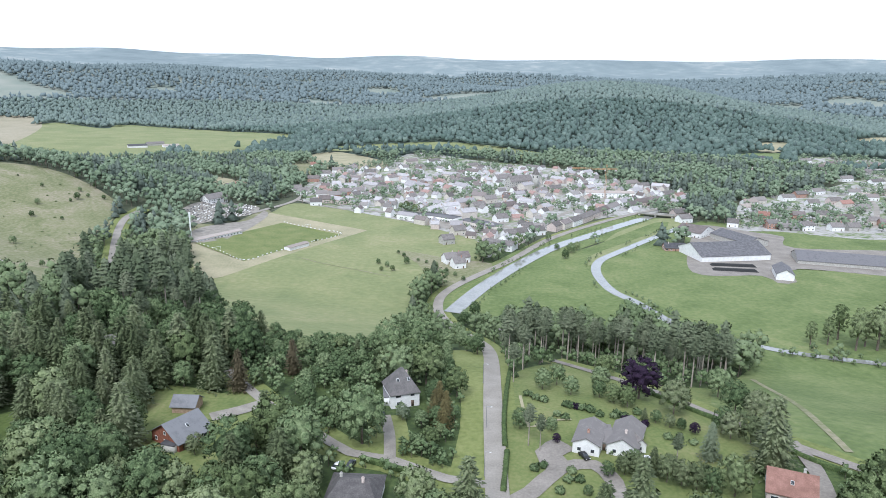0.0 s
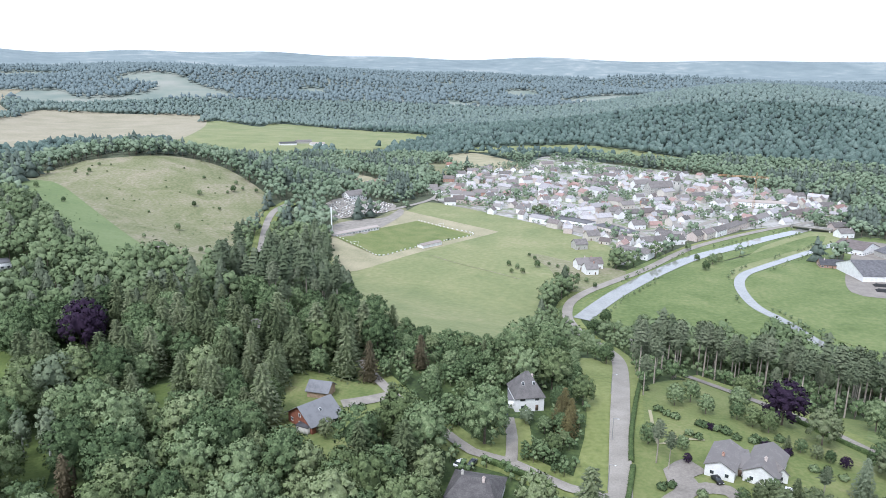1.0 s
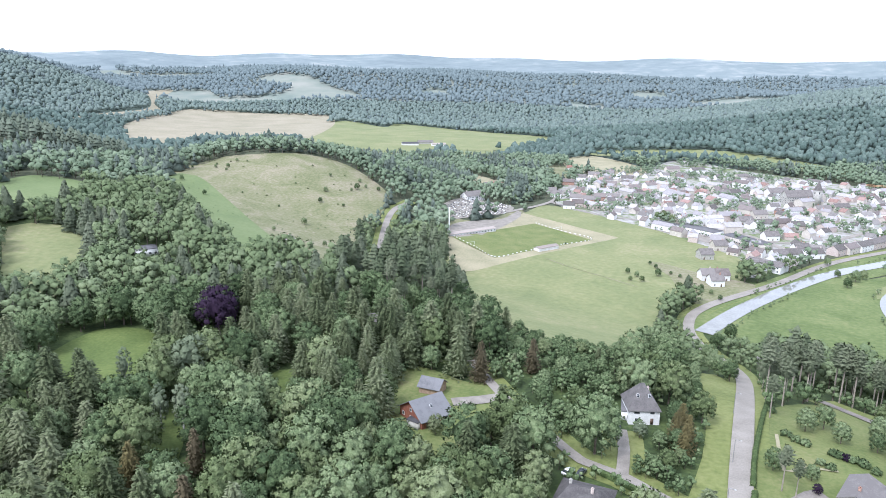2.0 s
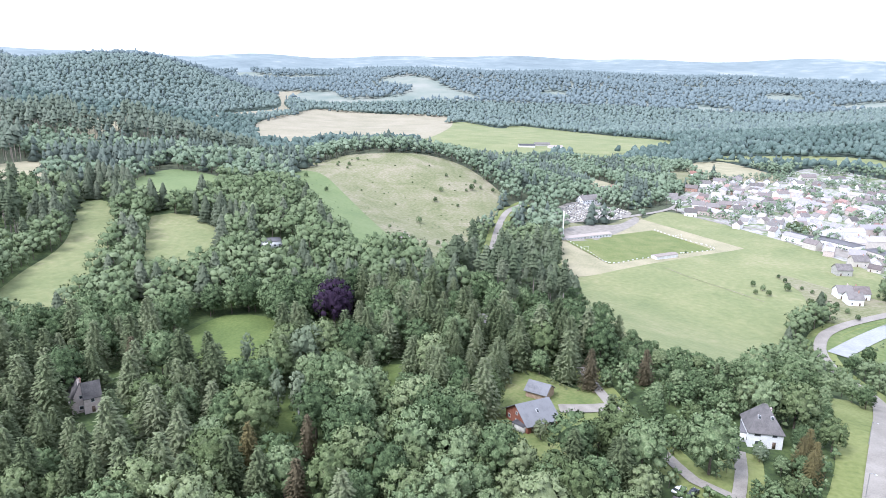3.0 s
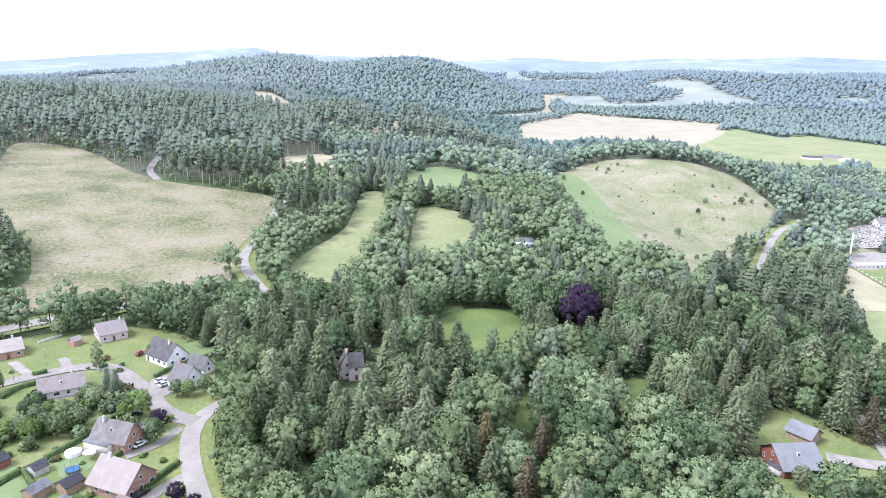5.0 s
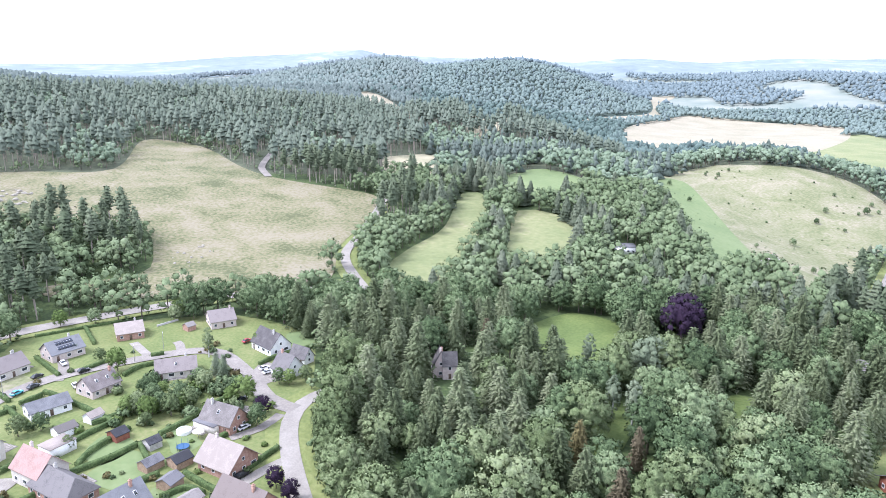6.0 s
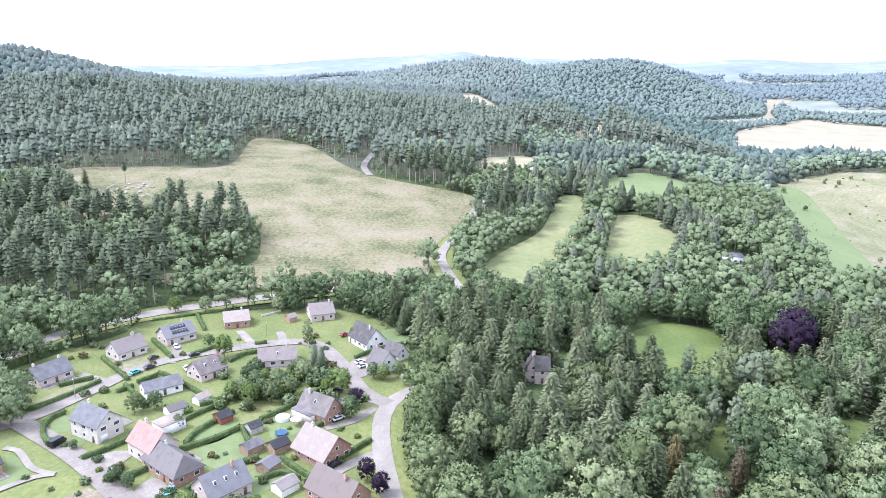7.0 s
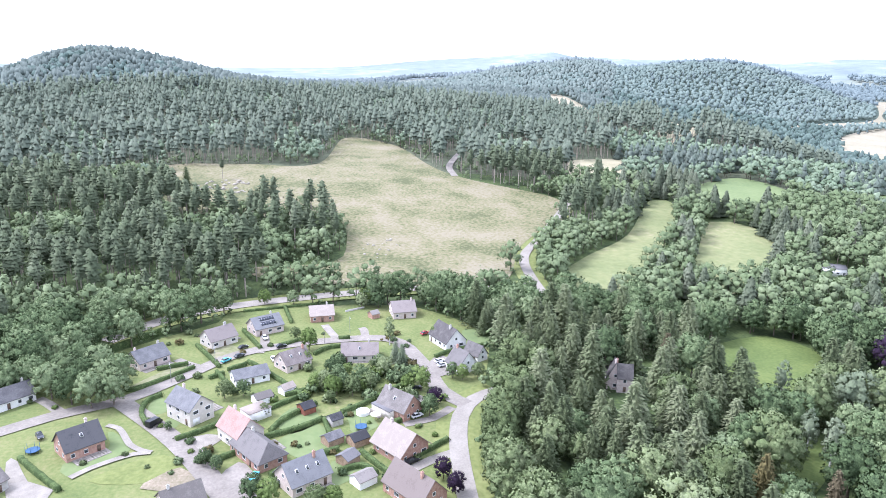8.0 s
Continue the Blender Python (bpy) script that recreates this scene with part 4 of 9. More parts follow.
house(278.3, 635.2, -1.185, 45.0, 27.2, 5.0, 4.0, "sheet", "stone", "long narrow barn with dark roof", name='barn', category='barn', chimneys=0, windows=0, group='farm barns')
house(247.3, 665.1, -0.785, 26.0, 29.5, 5.0, 5.0, "brown", "white", "white farmhouse with a brown roof")
house(205.8, 598.7, -0.044, 18.3, 11.0, 3.0, 3.6, "dark", "brick", "brick bungalow with a dark roof by the river")
house(340.0, 702.2, 0.066, 12.1, 10.0, 6.0, 3.2, "slate", "brick", "red brick house with slate roof")
house(351.3, 697.6, 0.066, 13.2, 10.0, 3.4, 3.0, "slate", "stone", "low stone house with slate roof")
house(373.2, 697.4, 0.066, 13.2, 12.0, 5.6, 3.0, "slate", "white", "white two-storey house with grey roof")
house(498.0, 1112.9, -0.229, 18.7, 10.0, 4.6, 3.6, "pale", "white", "white house with a pale roof", windows=1, group='houses across the river')
house(561.0, 1239.5, 0.457, 31.4, 10.0, 4.6, 3.6, "dark", "stone", "grey stone house with a dark roof", windows=1, group='houses across the river')
house(573.3, 1187.7, -0.192, 19.9, 10.0, 4.6, 3.6, "slate", "white", "white house with a grey slate roof", windows=1, group='houses across the river')
house(634.4, 1224.8, 0.470, 33.0, 10.0, 4.6, 3.6, "slate", "white", "white house with a grey slate roof", windows=1, group='houses across the river')
house(674.8, 1204.5, 0.330, 28.0, 10.0, 4.6, 3.6, "brown", "rose", "pale brick house with a brown tiled roof", windows=1, group='houses across the river')
house(717.4, 1189.3, -0.521, 18.5, 10.0, 4.6, 3.6, "slate", "white", "white house with a grey slate roof", windows=1, group='houses across the river')
house(750.3, 1209.0, -0.146, 20.2, 10.0, 4.6, 3.6, "brown", "brick", "red brick house with a brown tiled roof", windows=1, group='houses across the river')
house(372.0, 831.7, 0.425, 20.6, 10.0, 4.6, 3.6, "pale", "white", "white house with a pale roof", windows=1, group='houses across the river')
house(354.8, 799.2, 0.418, 19.6, 10.0, 4.6, 3.6, "pale", "white", "white house with a pale roof", windows=1, group='houses across the river')
house(437.3, 871.9, 0.275, 19.0, 10.0, 4.6, 3.6, "slate", "white", "white house with a grey slate roof", windows=1, group='houses across the river')
house(394.0, 755.6, -0.170, 12.9, 10.0, 4.6, 3.6, "brown", "brick", "red brick house with a brown tiled roof", windows=1, group='houses across the river')
house(550.0, 921.7, 0.065, 17.3, 10.0, 4.6, 3.6, "slate", "white", "white house with a grey slate roof", windows=1, group='houses across the river')
house(545.5, 891.0, -0.203, 14.7, 10.0, 4.6, 3.6, "pale", "white", "white house with a pale roof", windows=1, group='houses across the river')
house(637.8, 1015.2, 0.420, 27.5, 10.0, 4.6, 3.6, "slate", "white", "white house with a grey slate roof", windows=1, group='houses across the river')
house(438.3, 742.1, 0.381, 18.9, 10.0, 4.6, 3.6, "brown", "rose", "pale brick house with a brown tiled roof", windows=1, group='houses across the river')
house(403.0, 695.7, 0.065, 13.2, 10.0, 4.6, 3.6, "slate", "white", "white house with a grey slate roof", windows=1, group='houses across the river')
house(421.0, 696.9, 0.065, 13.3, 10.0, 4.6, 3.6, "slate", "stone", "grey stone house with a grey slate roof", windows=1, group='houses across the river')
house(463.6, 730.9, -0.167, 12.3, 10.0, 4.6, 3.6, "slate", "cream", "cream house with a grey slate roof", windows=1, group='houses across the river')
house(469.0, 720.0, -0.165, 12.1, 10.0, 4.6, 3.6, "brown", "brick", "red brick house with a brown tiled roof", windows=1, group='houses across the river')
house(624.1, 1156.8, 0.457, 31.1, 10.0, 4.6, 3.6, "brown", "cream", "cream house with a brown tiled roof", windows=1, group='houses across the river')
house(597.8, 1080.8, 0.438, 28.6, 10.0, 4.6, 3.6, "brown", "rose", "pale brick house with a brown tiled roof", windows=1, group='houses across the river')
house(389.3, 847.5, 0.427, 21.1, 10.0, 4.6, 3.6, "grey", "cream", "cream house with a grey roof", windows=1, group='houses across the river')
house(-609.5, 1377.8, 0.575, 35.4, 14.0, 4.5, 3.0, "sheet", "white", "long farm shed with a dark roof beside the wide field", name='farm_shed', category='barn', chimneys=0, windows=0, group='distant farm')
house(-594.4, 1426.8, 0.646, 33.3, 16.0, 4.5, 3.4, "slate", "stone", "stone farmhouse beside the wide field", group='distant farm', windows=0)
house(-553.8, 1404.0, 0.635, 30.9, 12.0, 4.0, 2.6, "pale", "white", "pale farm shed beside the wide field", name='farm_shed', category='barn', chimneys=0, windows=0, group='distant farm')
block(-3.3, 717.0, -0.595, 41.9, 18.0, 4.5, "white", "long low white workshop with a flat grey roof", name='workshop', category='building')
block(37.8, 682.3, -0.779, 45.9, 16.0, 5.0, "cream", "low cream storage hall with a flat grey roof", name='storage_hall', category='building')
block(-37.3, 730.9, -0.639, 27.6, 12.0, 4.0, "stone", "small flat-roofed grey workshop", name='workshop', category='building')
house(501.8, 922.3, 0.446, 22.4, 10.0, 4.8, 3.6, "slate", "white", "white house with a grey slate roof", windows=1, group='houses across the river')
house(487.1, 852.7, 0.284, 17.4, 10.0, 4.8, 3.6, "grey", "rose", "pale brick house with a grey roof", windows=1, group='houses across the river')
house(551.1, 881.8, 0.067, 15.2, 10.0, 4.8, 3.6, "brown", "white", "white house with a brown tiled roof", windows=1, group='houses across the river')
house(423.1, 760.6, -0.199, 11.6, 10.0, 4.8, 3.6, "slate", "cream", "cream house with a grey slate roof", windows=1, group='houses across the river')
house(354.1, 750.8, -0.490, 11.4, 10.0, 4.8, 3.6, "red", "brick", "red brick house with a red tiled roof", windows=1, group='houses across the river')
house(679.0, 1113.9, 0.473, 29.3, 10.0, 4.8, 3.6, "slate", "stone", "grey stone house with a grey slate roof", windows=1, group='houses across the river')
house(606.0, 1039.4, 0.298, 21.5, 10.0, 4.8, 3.6, "slate", "white", "white house with a grey slate roof", windows=1, group='houses across the river')
house(450.1, 833.9, 0.071, 14.3, 10.0, 4.8, 3.6, "grey", "white", "white house with a grey roof", windows=1, group='houses across the river')
house(599.9, 922.6, -0.245, 13.5, 10.0, 4.8, 3.6, "brown", "rose", "pale brick house with a brown tiled roof", windows=1, group='houses across the river')
house(302.1, 707.1, -0.456, 10.9, 10.0, 4.8, 3.6, "slate", "white", "white house with a grey slate roof", windows=1, group='houses across the river')
house(489.3, 832.7, 0.427, 20.3, 10.0, 4.8, 3.6, "red", "cream", "cream house with a red tiled roof", windows=1, group='houses across the river')
house(467.3, 897.7, 0.292, 18.2, 10.0, 4.8, 3.6, "slate", "brick", "red brick house with a grey slate roof", windows=1, group='houses across the river')
house(495.5, 805.8, 0.070, 13.9, 10.0, 4.8, 3.6, "slate", "stone", "grey stone house with a grey slate roof", windows=1, group='houses across the river')
house(104.2, 951.1, 0.590, 37.4, 13.0, 9.0, 7.0, "slate", "stone", "grey stone church nave with a slate roof", name='church', category='church', chimneys=0)
house(83.6, 980.1, 0.464, 25.3, 14.0, 8.0, 5.0, "slate", "white", "large white village house with slate roof", windows=1)
house(211.9, 876.3, -0.066, 61.1, 14.0, 6.5, 2.0, "pale", "white", "long white building with pale roof", windows=1, chimneys=0, name='village_hall', category='building')
house(50.1, 593.1, -0.451, 28.2, 16.0, 5.5, 2.2, "slate", "white", "white depot with a blue-grey roof", windows=1, chimneys=0, name='depot', category='building')
house(113.4, 677.9, 0.969, 23.5, 10.0, 5.2, 3.6, "slate", "rose", "terraced house with slate roof along the canal", windows=1, group='canal-side terrace', over=0.2)
house(124.4, 689.4, 0.965, 24.3, 10.0, 5.2, 3.6, "brown", "cream", "terraced house with brown tiled roof along the canal", windows=1, group='canal-side terrace', over=0.2)
house(136.4, 704.1, 0.961, 25.2, 10.0, 5.2, 3.6, "slate", "white", "terraced house with slate roof along the canal", windows=1, group='canal-side terrace', over=0.2)
house(149.4, 722.2, 0.959, 26.4, 10.0, 5.2, 3.6, "grey", "rose", "terraced house with grey roof along the canal", windows=1, group='canal-side terrace', over=0.2)
house(163.7, 744.3, 0.958, 27.8, 10.0, 5.2, 3.6, "slate", "rose", "terraced house with slate roof along the canal", windows=1, group='canal-side terrace', over=0.2)
house(178.1, 764.2, 0.956, 29.0, 10.0, 5.2, 3.6, "brown", "cream", "terraced house with brown tiled roof along the canal", windows=1, group='canal-side terrace', over=0.2)
house(193.2, 785.0, 0.953, 30.4, 10.0, 5.2, 3.6, "slate", "white", "terraced house with slate roof along the canal", windows=1, group='canal-side terrace', over=0.2)
house(-134.3, 838.1, 0.159, 13.7, 10.0, 4.8, 3.8, "slate", "brick", "red brick village house with a grey slate roof", windows=1, group='village houses')
house(-126.1, 839.3, 0.146, 13.7, 10.0, 4.8, 3.8, "slate", "brick", "red brick village house with a grey slate roof", windows=1, group='village houses')
house(-124.1, 865.3, 0.126, 14.1, 10.0, 4.8, 3.8, "brown", "brick", "red brick village house with a brown tiled roof", windows=1, group='village houses')
house(-108.4, 871.5, 0.109, 14.3, 10.0, 4.8, 3.8, "slate", "white", "white village house with a grey slate roof", windows=1, group='village houses')
house(-150.6, 843.8, 0.184, 13.7, 10.0, 4.8, 3.8, "slate", "white", "white village house with a grey slate roof", windows=1, group='village houses')
house(-179.1, 1035.1, 0.077, 16.8, 10.0, 4.8, 3.8, "slate", "white", "white village house with a grey slate roof", windows=1, group='village houses')
house(-165.3, 1073.8, 0.063, 17.4, 10.0, 4.8, 3.8, "slate", "white", "white village house with a grey slate roof", windows=1, group='village houses')
house(-185.3, 976.4, 0.103, 15.8, 10.0, 4.8, 3.8, "brown", "brick", "red brick village house with a brown tiled roof", windows=1, group='village houses')
house(-127.3, 981.6, 0.076, 16.0, 10.0, 4.8, 3.8, "brown", "brick", "red brick village house with a brown tiled roof", windows=1, group='village houses')
house(-147.8, 1101.2, 0.052, 17.9, 10.0, 4.8, 3.8, "slate", "white", "white village house with a grey slate roof", windows=1, group='village houses')
house(-112.9, 1051.7, 0.056, 17.1, 10.0, 4.8, 3.8, "slate", "white", "white village house with a grey slate roof", windows=1, group='village houses')
house(-79.6, 896.5, 0.085, 14.7, 10.0, 4.8, 3.8, "slate", "white", "white village house with a grey slate roof", windows=1, group='village houses')
house(-178.6, 860.5, 0.227, 13.9, 10.0, 4.8, 3.8, "slate", "white", "white village house with a grey slate roof", windows=1, group='village houses')
house(-190.1, 881.9, 0.220, 14.2, 10.0, 4.8, 3.8, "slate", "white", "white village house with a grey slate roof", windows=1, group='village houses')
house(-146.9, 783.5, 0.234, 12.8, 10.0, 4.8, 3.8, "slate", "white", "white village house with a grey slate roof", windows=1, group='village houses')
house(-140.5, 804.3, 0.199, 13.1, 10.0, 4.8, 3.8, "brown", "rose", "pale brick village house with a brown tiled roof", windows=1, group='village houses')
house(-57.5, 1193.2, 0.640, 23.5, 10.0, 4.8, 3.8, "brown", "cream", "cream village house with a brown tiled roof", windows=1, group='village houses')
house(-18.5, 1192.3, 0.609, 23.5, 10.0, 4.8, 3.8, "slate", "white", "white village house with a grey slate roof", windows=1, group='village houses')
house(-210.7, 1139.6, 0.064, 18.4, 10.0, 4.8, 3.8, "red", "white", "white village house with a red tiled roof", windows=1, group='village houses')
house(18.2, 964.3, 0.599, 19.4, 10.0, 4.8, 3.8, "slate", "stone", "grey stone village house with a grey slate roof", windows=1, group='village houses')
house(31.2, 975.1, 0.596, 19.8, 10.0, 4.8, 3.8, "slate", "white", "white village house with a grey slate roof", windows=1, group='village houses')
house(12.0, 527.4, 0.407, 9.8, 10.0, 4.8, 3.8, "slate", "white", "white village house with a grey slate roof", windows=1, group='village houses')
house(5.4, 540.1, 0.420, 10.0, 10.0, 4.8, 3.8, "slate", "white", "white village house with a grey slate roof", windows=1, group='village houses')
house(15.6, 544.3, 0.419, 10.2, 10.0, 4.8, 3.8, "brown", "white", "white village house with a brown tiled roof", windows=1, group='village houses')
house(61.8, 634.3, 0.464, 12.4, 10.0, 4.8, 3.8, "slate", "white", "white village house with a grey slate roof", windows=1, group='village houses')
house(73.2, 642.3, 0.464, 12.7, 10.0, 4.8, 3.8, "slate", "white", "white village house with a grey slate roof", windows=1, group='village houses')
house(81.5, 667.7, 0.472, 13.3, 10.0, 4.8, 3.8, "slate", "white", "white village house with a grey slate roof", windows=1, group='village houses')
house(90.8, 653.4, 0.462, 13.0, 10.0, 4.8, 3.8, "slate", "white", "white village house with a grey slate roof", windows=1, group='village houses')
house(58.5, 774.7, 0.525, 15.5, 10.0, 4.8, 3.8, "grey", "white", "white village house with a grey roof", windows=1, group='village houses')
house(75.6, 786.2, 0.523, 15.9, 10.0, 4.8, 3.8, "brown", "rose", "pale brick village house with a brown tiled roof", windows=1, group='village houses')
house(87.7, 776.9, 0.515, 15.7, 10.0, 4.8, 3.8, "slate", "rose", "pale brick village house with a grey slate roof", windows=1, group='village houses')
house(55.5, 828.0, 0.544, 16.6, 10.0, 4.8, 3.8, "slate", "cream", "cream village house with a grey slate roof", windows=1, group='village houses')
house(60.0, 712.4, 0.500, 14.1, 10.0, 4.8, 3.8, "slate", "white", "white village house with a grey slate roof", windows=1, group='village houses')
house(39.7, 783.5, 0.536, 15.5, 10.0, 4.8, 3.8, "slate", "stone", "grey stone village house with a grey slate roof", windows=1, group='village houses')
house(97.7, 870.4, 0.540, 17.9, 10.0, 4.8, 3.8, "slate", "cream", "cream village house with a grey slate roof", windows=1, group='village houses')
house(125.9, 893.0, 0.535, 18.6, 10.0, 4.8, 3.8, "slate", "cream", "cream village house with a grey slate roof", windows=1, group='village houses')
house(147.9, 916.0, 0.535, 19.3, 10.0, 4.8, 3.8, "slate", "cream", "cream village house with a grey slate roof", windows=1, group='village houses')
house(3.3, 606.9, 0.473, 11.4, 10.0, 4.8, 3.8, "slate", "stone", "grey stone village house with a grey slate roof", windows=1, group='village houses')
house(14.2, 647.2, 0.492, 12.4, 10.0, 4.8, 3.8, "slate", "cream", "cream village house with a grey slate roof", windows=1, group='village houses')
house(223.6, 803.8, 0.479, 17.4, 10.0, 4.8, 3.8, "slate", "white", "white village house with a grey slate roof", windows=1, group='village houses')
house(238.8, 822.5, 0.481, 17.9, 10.0, 4.8, 3.8, "brown", "rose", "pale brick village house with a brown tiled roof", windows=1, group='village houses')
house(256.0, 834.6, 0.480, 18.3, 10.0, 4.8, 3.8, "brown", "rose", "pale brick village house with a brown tiled roof", windows=1, group='village houses')
house(263.5, 968.7, 0.514, 21.4, 10.0, 4.8, 3.8, "brown", "cream", "cream village house with a brown tiled roof", windows=1, group='village houses')
house(273.2, 946.2, 0.508, 21.0, 10.0, 4.8, 3.8, "slate", "white", "white village house with a grey slate roof", windows=1, group='village houses')
house(288.4, 883.0, 0.487, 19.7, 10.0, 4.8, 3.8, "slate", "white", "white village house with a grey slate roof", windows=1, group='village houses')
house(261.5, 757.2, 0.452, 16.6, 10.0, 4.8, 3.8, "slate", "rose", "pale brick village house with a grey slate roof", windows=1, group='village houses')
house(257.5, 726.9, 0.441, 15.9, 10.0, 4.8, 3.8, "slate", "white", "white village house with a grey slate roof", windows=1, group='village houses')
block(-217.5, -6.2, 0.55, 6.0, 8.0, 3.2, "white", "flat-roofed white extension of the red-roofed house", name="extension", roof_tone="pale", category="extension")
BUILT = [(o.matrix_basis.translation.x, o.matrix_basis.translation.y, 0 if o.name.startswith("manor") or "hidden" in o.get("label", "") else 18) for o in scene.objects if o.parent is None and any(c.name.startswith("roof") for c in o.children)]

# ---- the rest of the village: houses along its lanes ----
def to_line(px, py, pts):
    """Distance of points from a line of points."""
    best = np.full(len(px), 1e9)
    p = np.array(pts, float)
    for a, b in zip(p[:-1], p[1:]):
        d = b - a
        t = np.clip(((px - a[0]) * d[0] + (py - a[1]) * d[1]) / (d @ d), 0, 1)
        best = np.minimum(best, np.hypot(px - a[0] - t * d[0], py - a[1] - t * d[1]))
    return best


def street_angle(px, py):
    """The direction of the street or canal-side road nearest to a place."""
    best, angle = 1e9, CANAL
    for key, (_, pts) in LINES.items():
        if key.startswith("street") or key == "road_main":
            for a, b in zip(pts[:-1], pts[1:]):
                d = float(to_line(np.array([px]), np.array([py]), [a, b])[0])
                if d < best:
                    best, angle = d, math.atan2(b[1] - a[1], b[0] - a[0])
    return angle


vr = random.Random(11)
CANAL = math.atan2(0.76, 0.65)
spots = [(gx + vr.uniform(-4, 4), gy + vr.uniform(-4, 4)) for gx in range(-160, 330, 17) for gy in range(420, 1130, 18)]
mids = np.array(spots)
ok = inside(mids[:, 0], mids[:, 1], OPEN["village"])
STYLE = [("slate", "white", 3), ("slate", "cream", 1), ("ash", "stone", 3), ("ash", "cream", 5), ("paved", "white", 4), ("brown", "cream", 2), ("pink", "cream", 2), ("ash", "rose", 4), ("pink", "rose", 2), ("ash", "white", 12), ("brown", "white", 3), ("brown", "brick", 1)]
WORD = {"white": "white", "cream": "cream", "stone": "grey stone", "rose": "pale brick", "brick": "red brick"}
ROOFWORD = {"slate": "grey slate", "grey": "grey tiled", "brown": "brown tiled", "red": "red tiled", "dark": "dark", "pink": "faded red", "paved": "pale grey", "flint": "dark slate", "ash": "weathered pale slate"}
far_v, far_f, far_m = [], [], []
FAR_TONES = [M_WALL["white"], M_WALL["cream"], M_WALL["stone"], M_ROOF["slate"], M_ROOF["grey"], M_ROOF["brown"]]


def far_house(hx, hy, turn, L, W, eave, rise):
    """Adds a distant house, walls and roof, to the joined outskirts."""
    z0 = float(land(hx, hy)) - 0.5
    c, s = math.cos(turn), math.sin(turn)
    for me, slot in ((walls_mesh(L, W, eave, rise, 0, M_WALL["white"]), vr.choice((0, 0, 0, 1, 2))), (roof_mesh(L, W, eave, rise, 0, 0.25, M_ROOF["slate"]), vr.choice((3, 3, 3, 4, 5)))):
        n = len(far_v)
        far_v.extend((hx + c * q.co.x - s * q.co.y, hy + s * q.co.x + c * q.co.y, z0 + q.co.z) for q in me.vertices)
        far_f.extend(tuple(n + i for i in p.vertices) for p in me.polygons)
        far_m.extend([slot] * len(me.polygons))
        bpy.data.meshes.remove(me)


places = sorted((q for q, good in zip(spots, ok) if good), key=lambda q: math.hypot(*q))
made = 0
for hx, hy in places:
    if vr.random() < 0.34 or min(math.hypot(hx - p, hy - q) for p, q, _ in BUILT) < 13:
        continue
    if min(float(to_line(np.array([hx]), np.array([hy]), LINES[key][1])[0]) for key in LINES if key.startswith("street") or key == "road_main") < 9:
        continue
    roof_kind, wall_kind, _ = vr.choices(STYLE, [s[2] for s in STYLE])[0]
    turn = street_angle(hx, hy) + vr.choice((0, 0, math.pi / 2)) + vr.uniform(-0.12, 0.12)
    turn += math.pi if math.cos(turn) < 0 else 0
    L, W, eave, rise = vr.uniform(8, 14), vr.uniform(7, 9), vr.choice((2.8, 3.2, 4.6, 5.2)), vr.uniform(2.6, 4.0)
    if vr.random() < 0.14:
        L, W, eave = vr.uniform(17, 26), vr.uniform(9, 12), vr.choice((5.4, 7.5))
    BUILT.append((hx, hy, 0))
    made += 1
    if made > 280:
        far_house(hx, hy, turn, L, W, eave, rise)
    else:
        house(hx, hy, turn, L, W, eave, rise, roof_kind, wall_kind, WORD[wall_kind] + " village house with a " + ROOFWORD[roof_kind] + " roof",
              windows=1 if hy < 640 else 0, group="village houses", over=0.25, gable_windows=False, name="village_house")
if far_v:
    me = poly_mesh("village_outskirts", far_v, far_f, FAR_TONES)
    me.polygons.foreach_set("material_index", far_m)
    tagged(new("village_outskirts", me), "distant village houses with grey roofs", "houses", kind="stuff")

BUILT += [(a, b, 18 if i < 1 else 7) for i, (a, b) in enumerate([(-191.3, 228.8), (-199.6, 116.3), (72.5, 233.9), (80.3, 218.4), (-169.7, 185.7), (-154.4, 154.5), (-146.8, 156.1), (-187.1, 172.4), (-138.3, 126.1), (-127.5, 139.0), (-112.7, 118.0), (-72.2, 228.3), (-56.2, 243.5), (60.5, 243.7), (-219.9, 147.4)])]  # room for the landmark trees

# ---- trees ----
def leaf_mat(name, tones, spread, reach=0.28, relief=0.6):
    size = 1.1 if spread == "tree" else 2.0
    m = mat(name, tones, size, 4.0, 0.9, relief, spread=spread, spec=0.1, reach=reach)
    return m


LEAF = {
    "broadleaf": [(0.042, 0.064, 0.029), (0.083, 0.120, 0.055), (0.144, 0.189, 0.092), (0.219, 0.266, 0.143)],
    "pale": [(0.063, 0.086, 0.036), (0.108, 0.141, 0.061), (0.162, 0.198, 0.095), (0.226, 0.260, 0.140)],
    "spruce": [(0.055, 0.072, 0.035), (0.097, 0.120, 0.059), (0.145, 0.170, 0.089), (0.200, 0.220, 0.130)],
    "pine": [(0.059, 0.076, 0.043), (0.094, 0.114, 0.067), (0.134, 0.155, 0.095), (0.178, 0.196, 0.128)],
    "purple": [(0.016, 0.011, 0.02), (0.028, 0.018, 0.034), (0.045, 0.027, 0.05)],
    "rust": [(0.08, 0.068, 0.04), (0.115, 0.096, 0.058), (0.15, 0.124, 0.078)],
    "gold": [(0.10, 0.088, 0.042), (0.145, 0.125, 0.055), (0.19, 0.16, 0.072)],
    "lime": [(0.085, 0.125, 0.036), (0.125, 0.175, 0.054), (0.165, 0.215, 0.076)],
    "silver": [(0.115, 0.145, 0.088), (0.155, 0.188, 0.118), (0.20, 0.232, 0.150)],
}
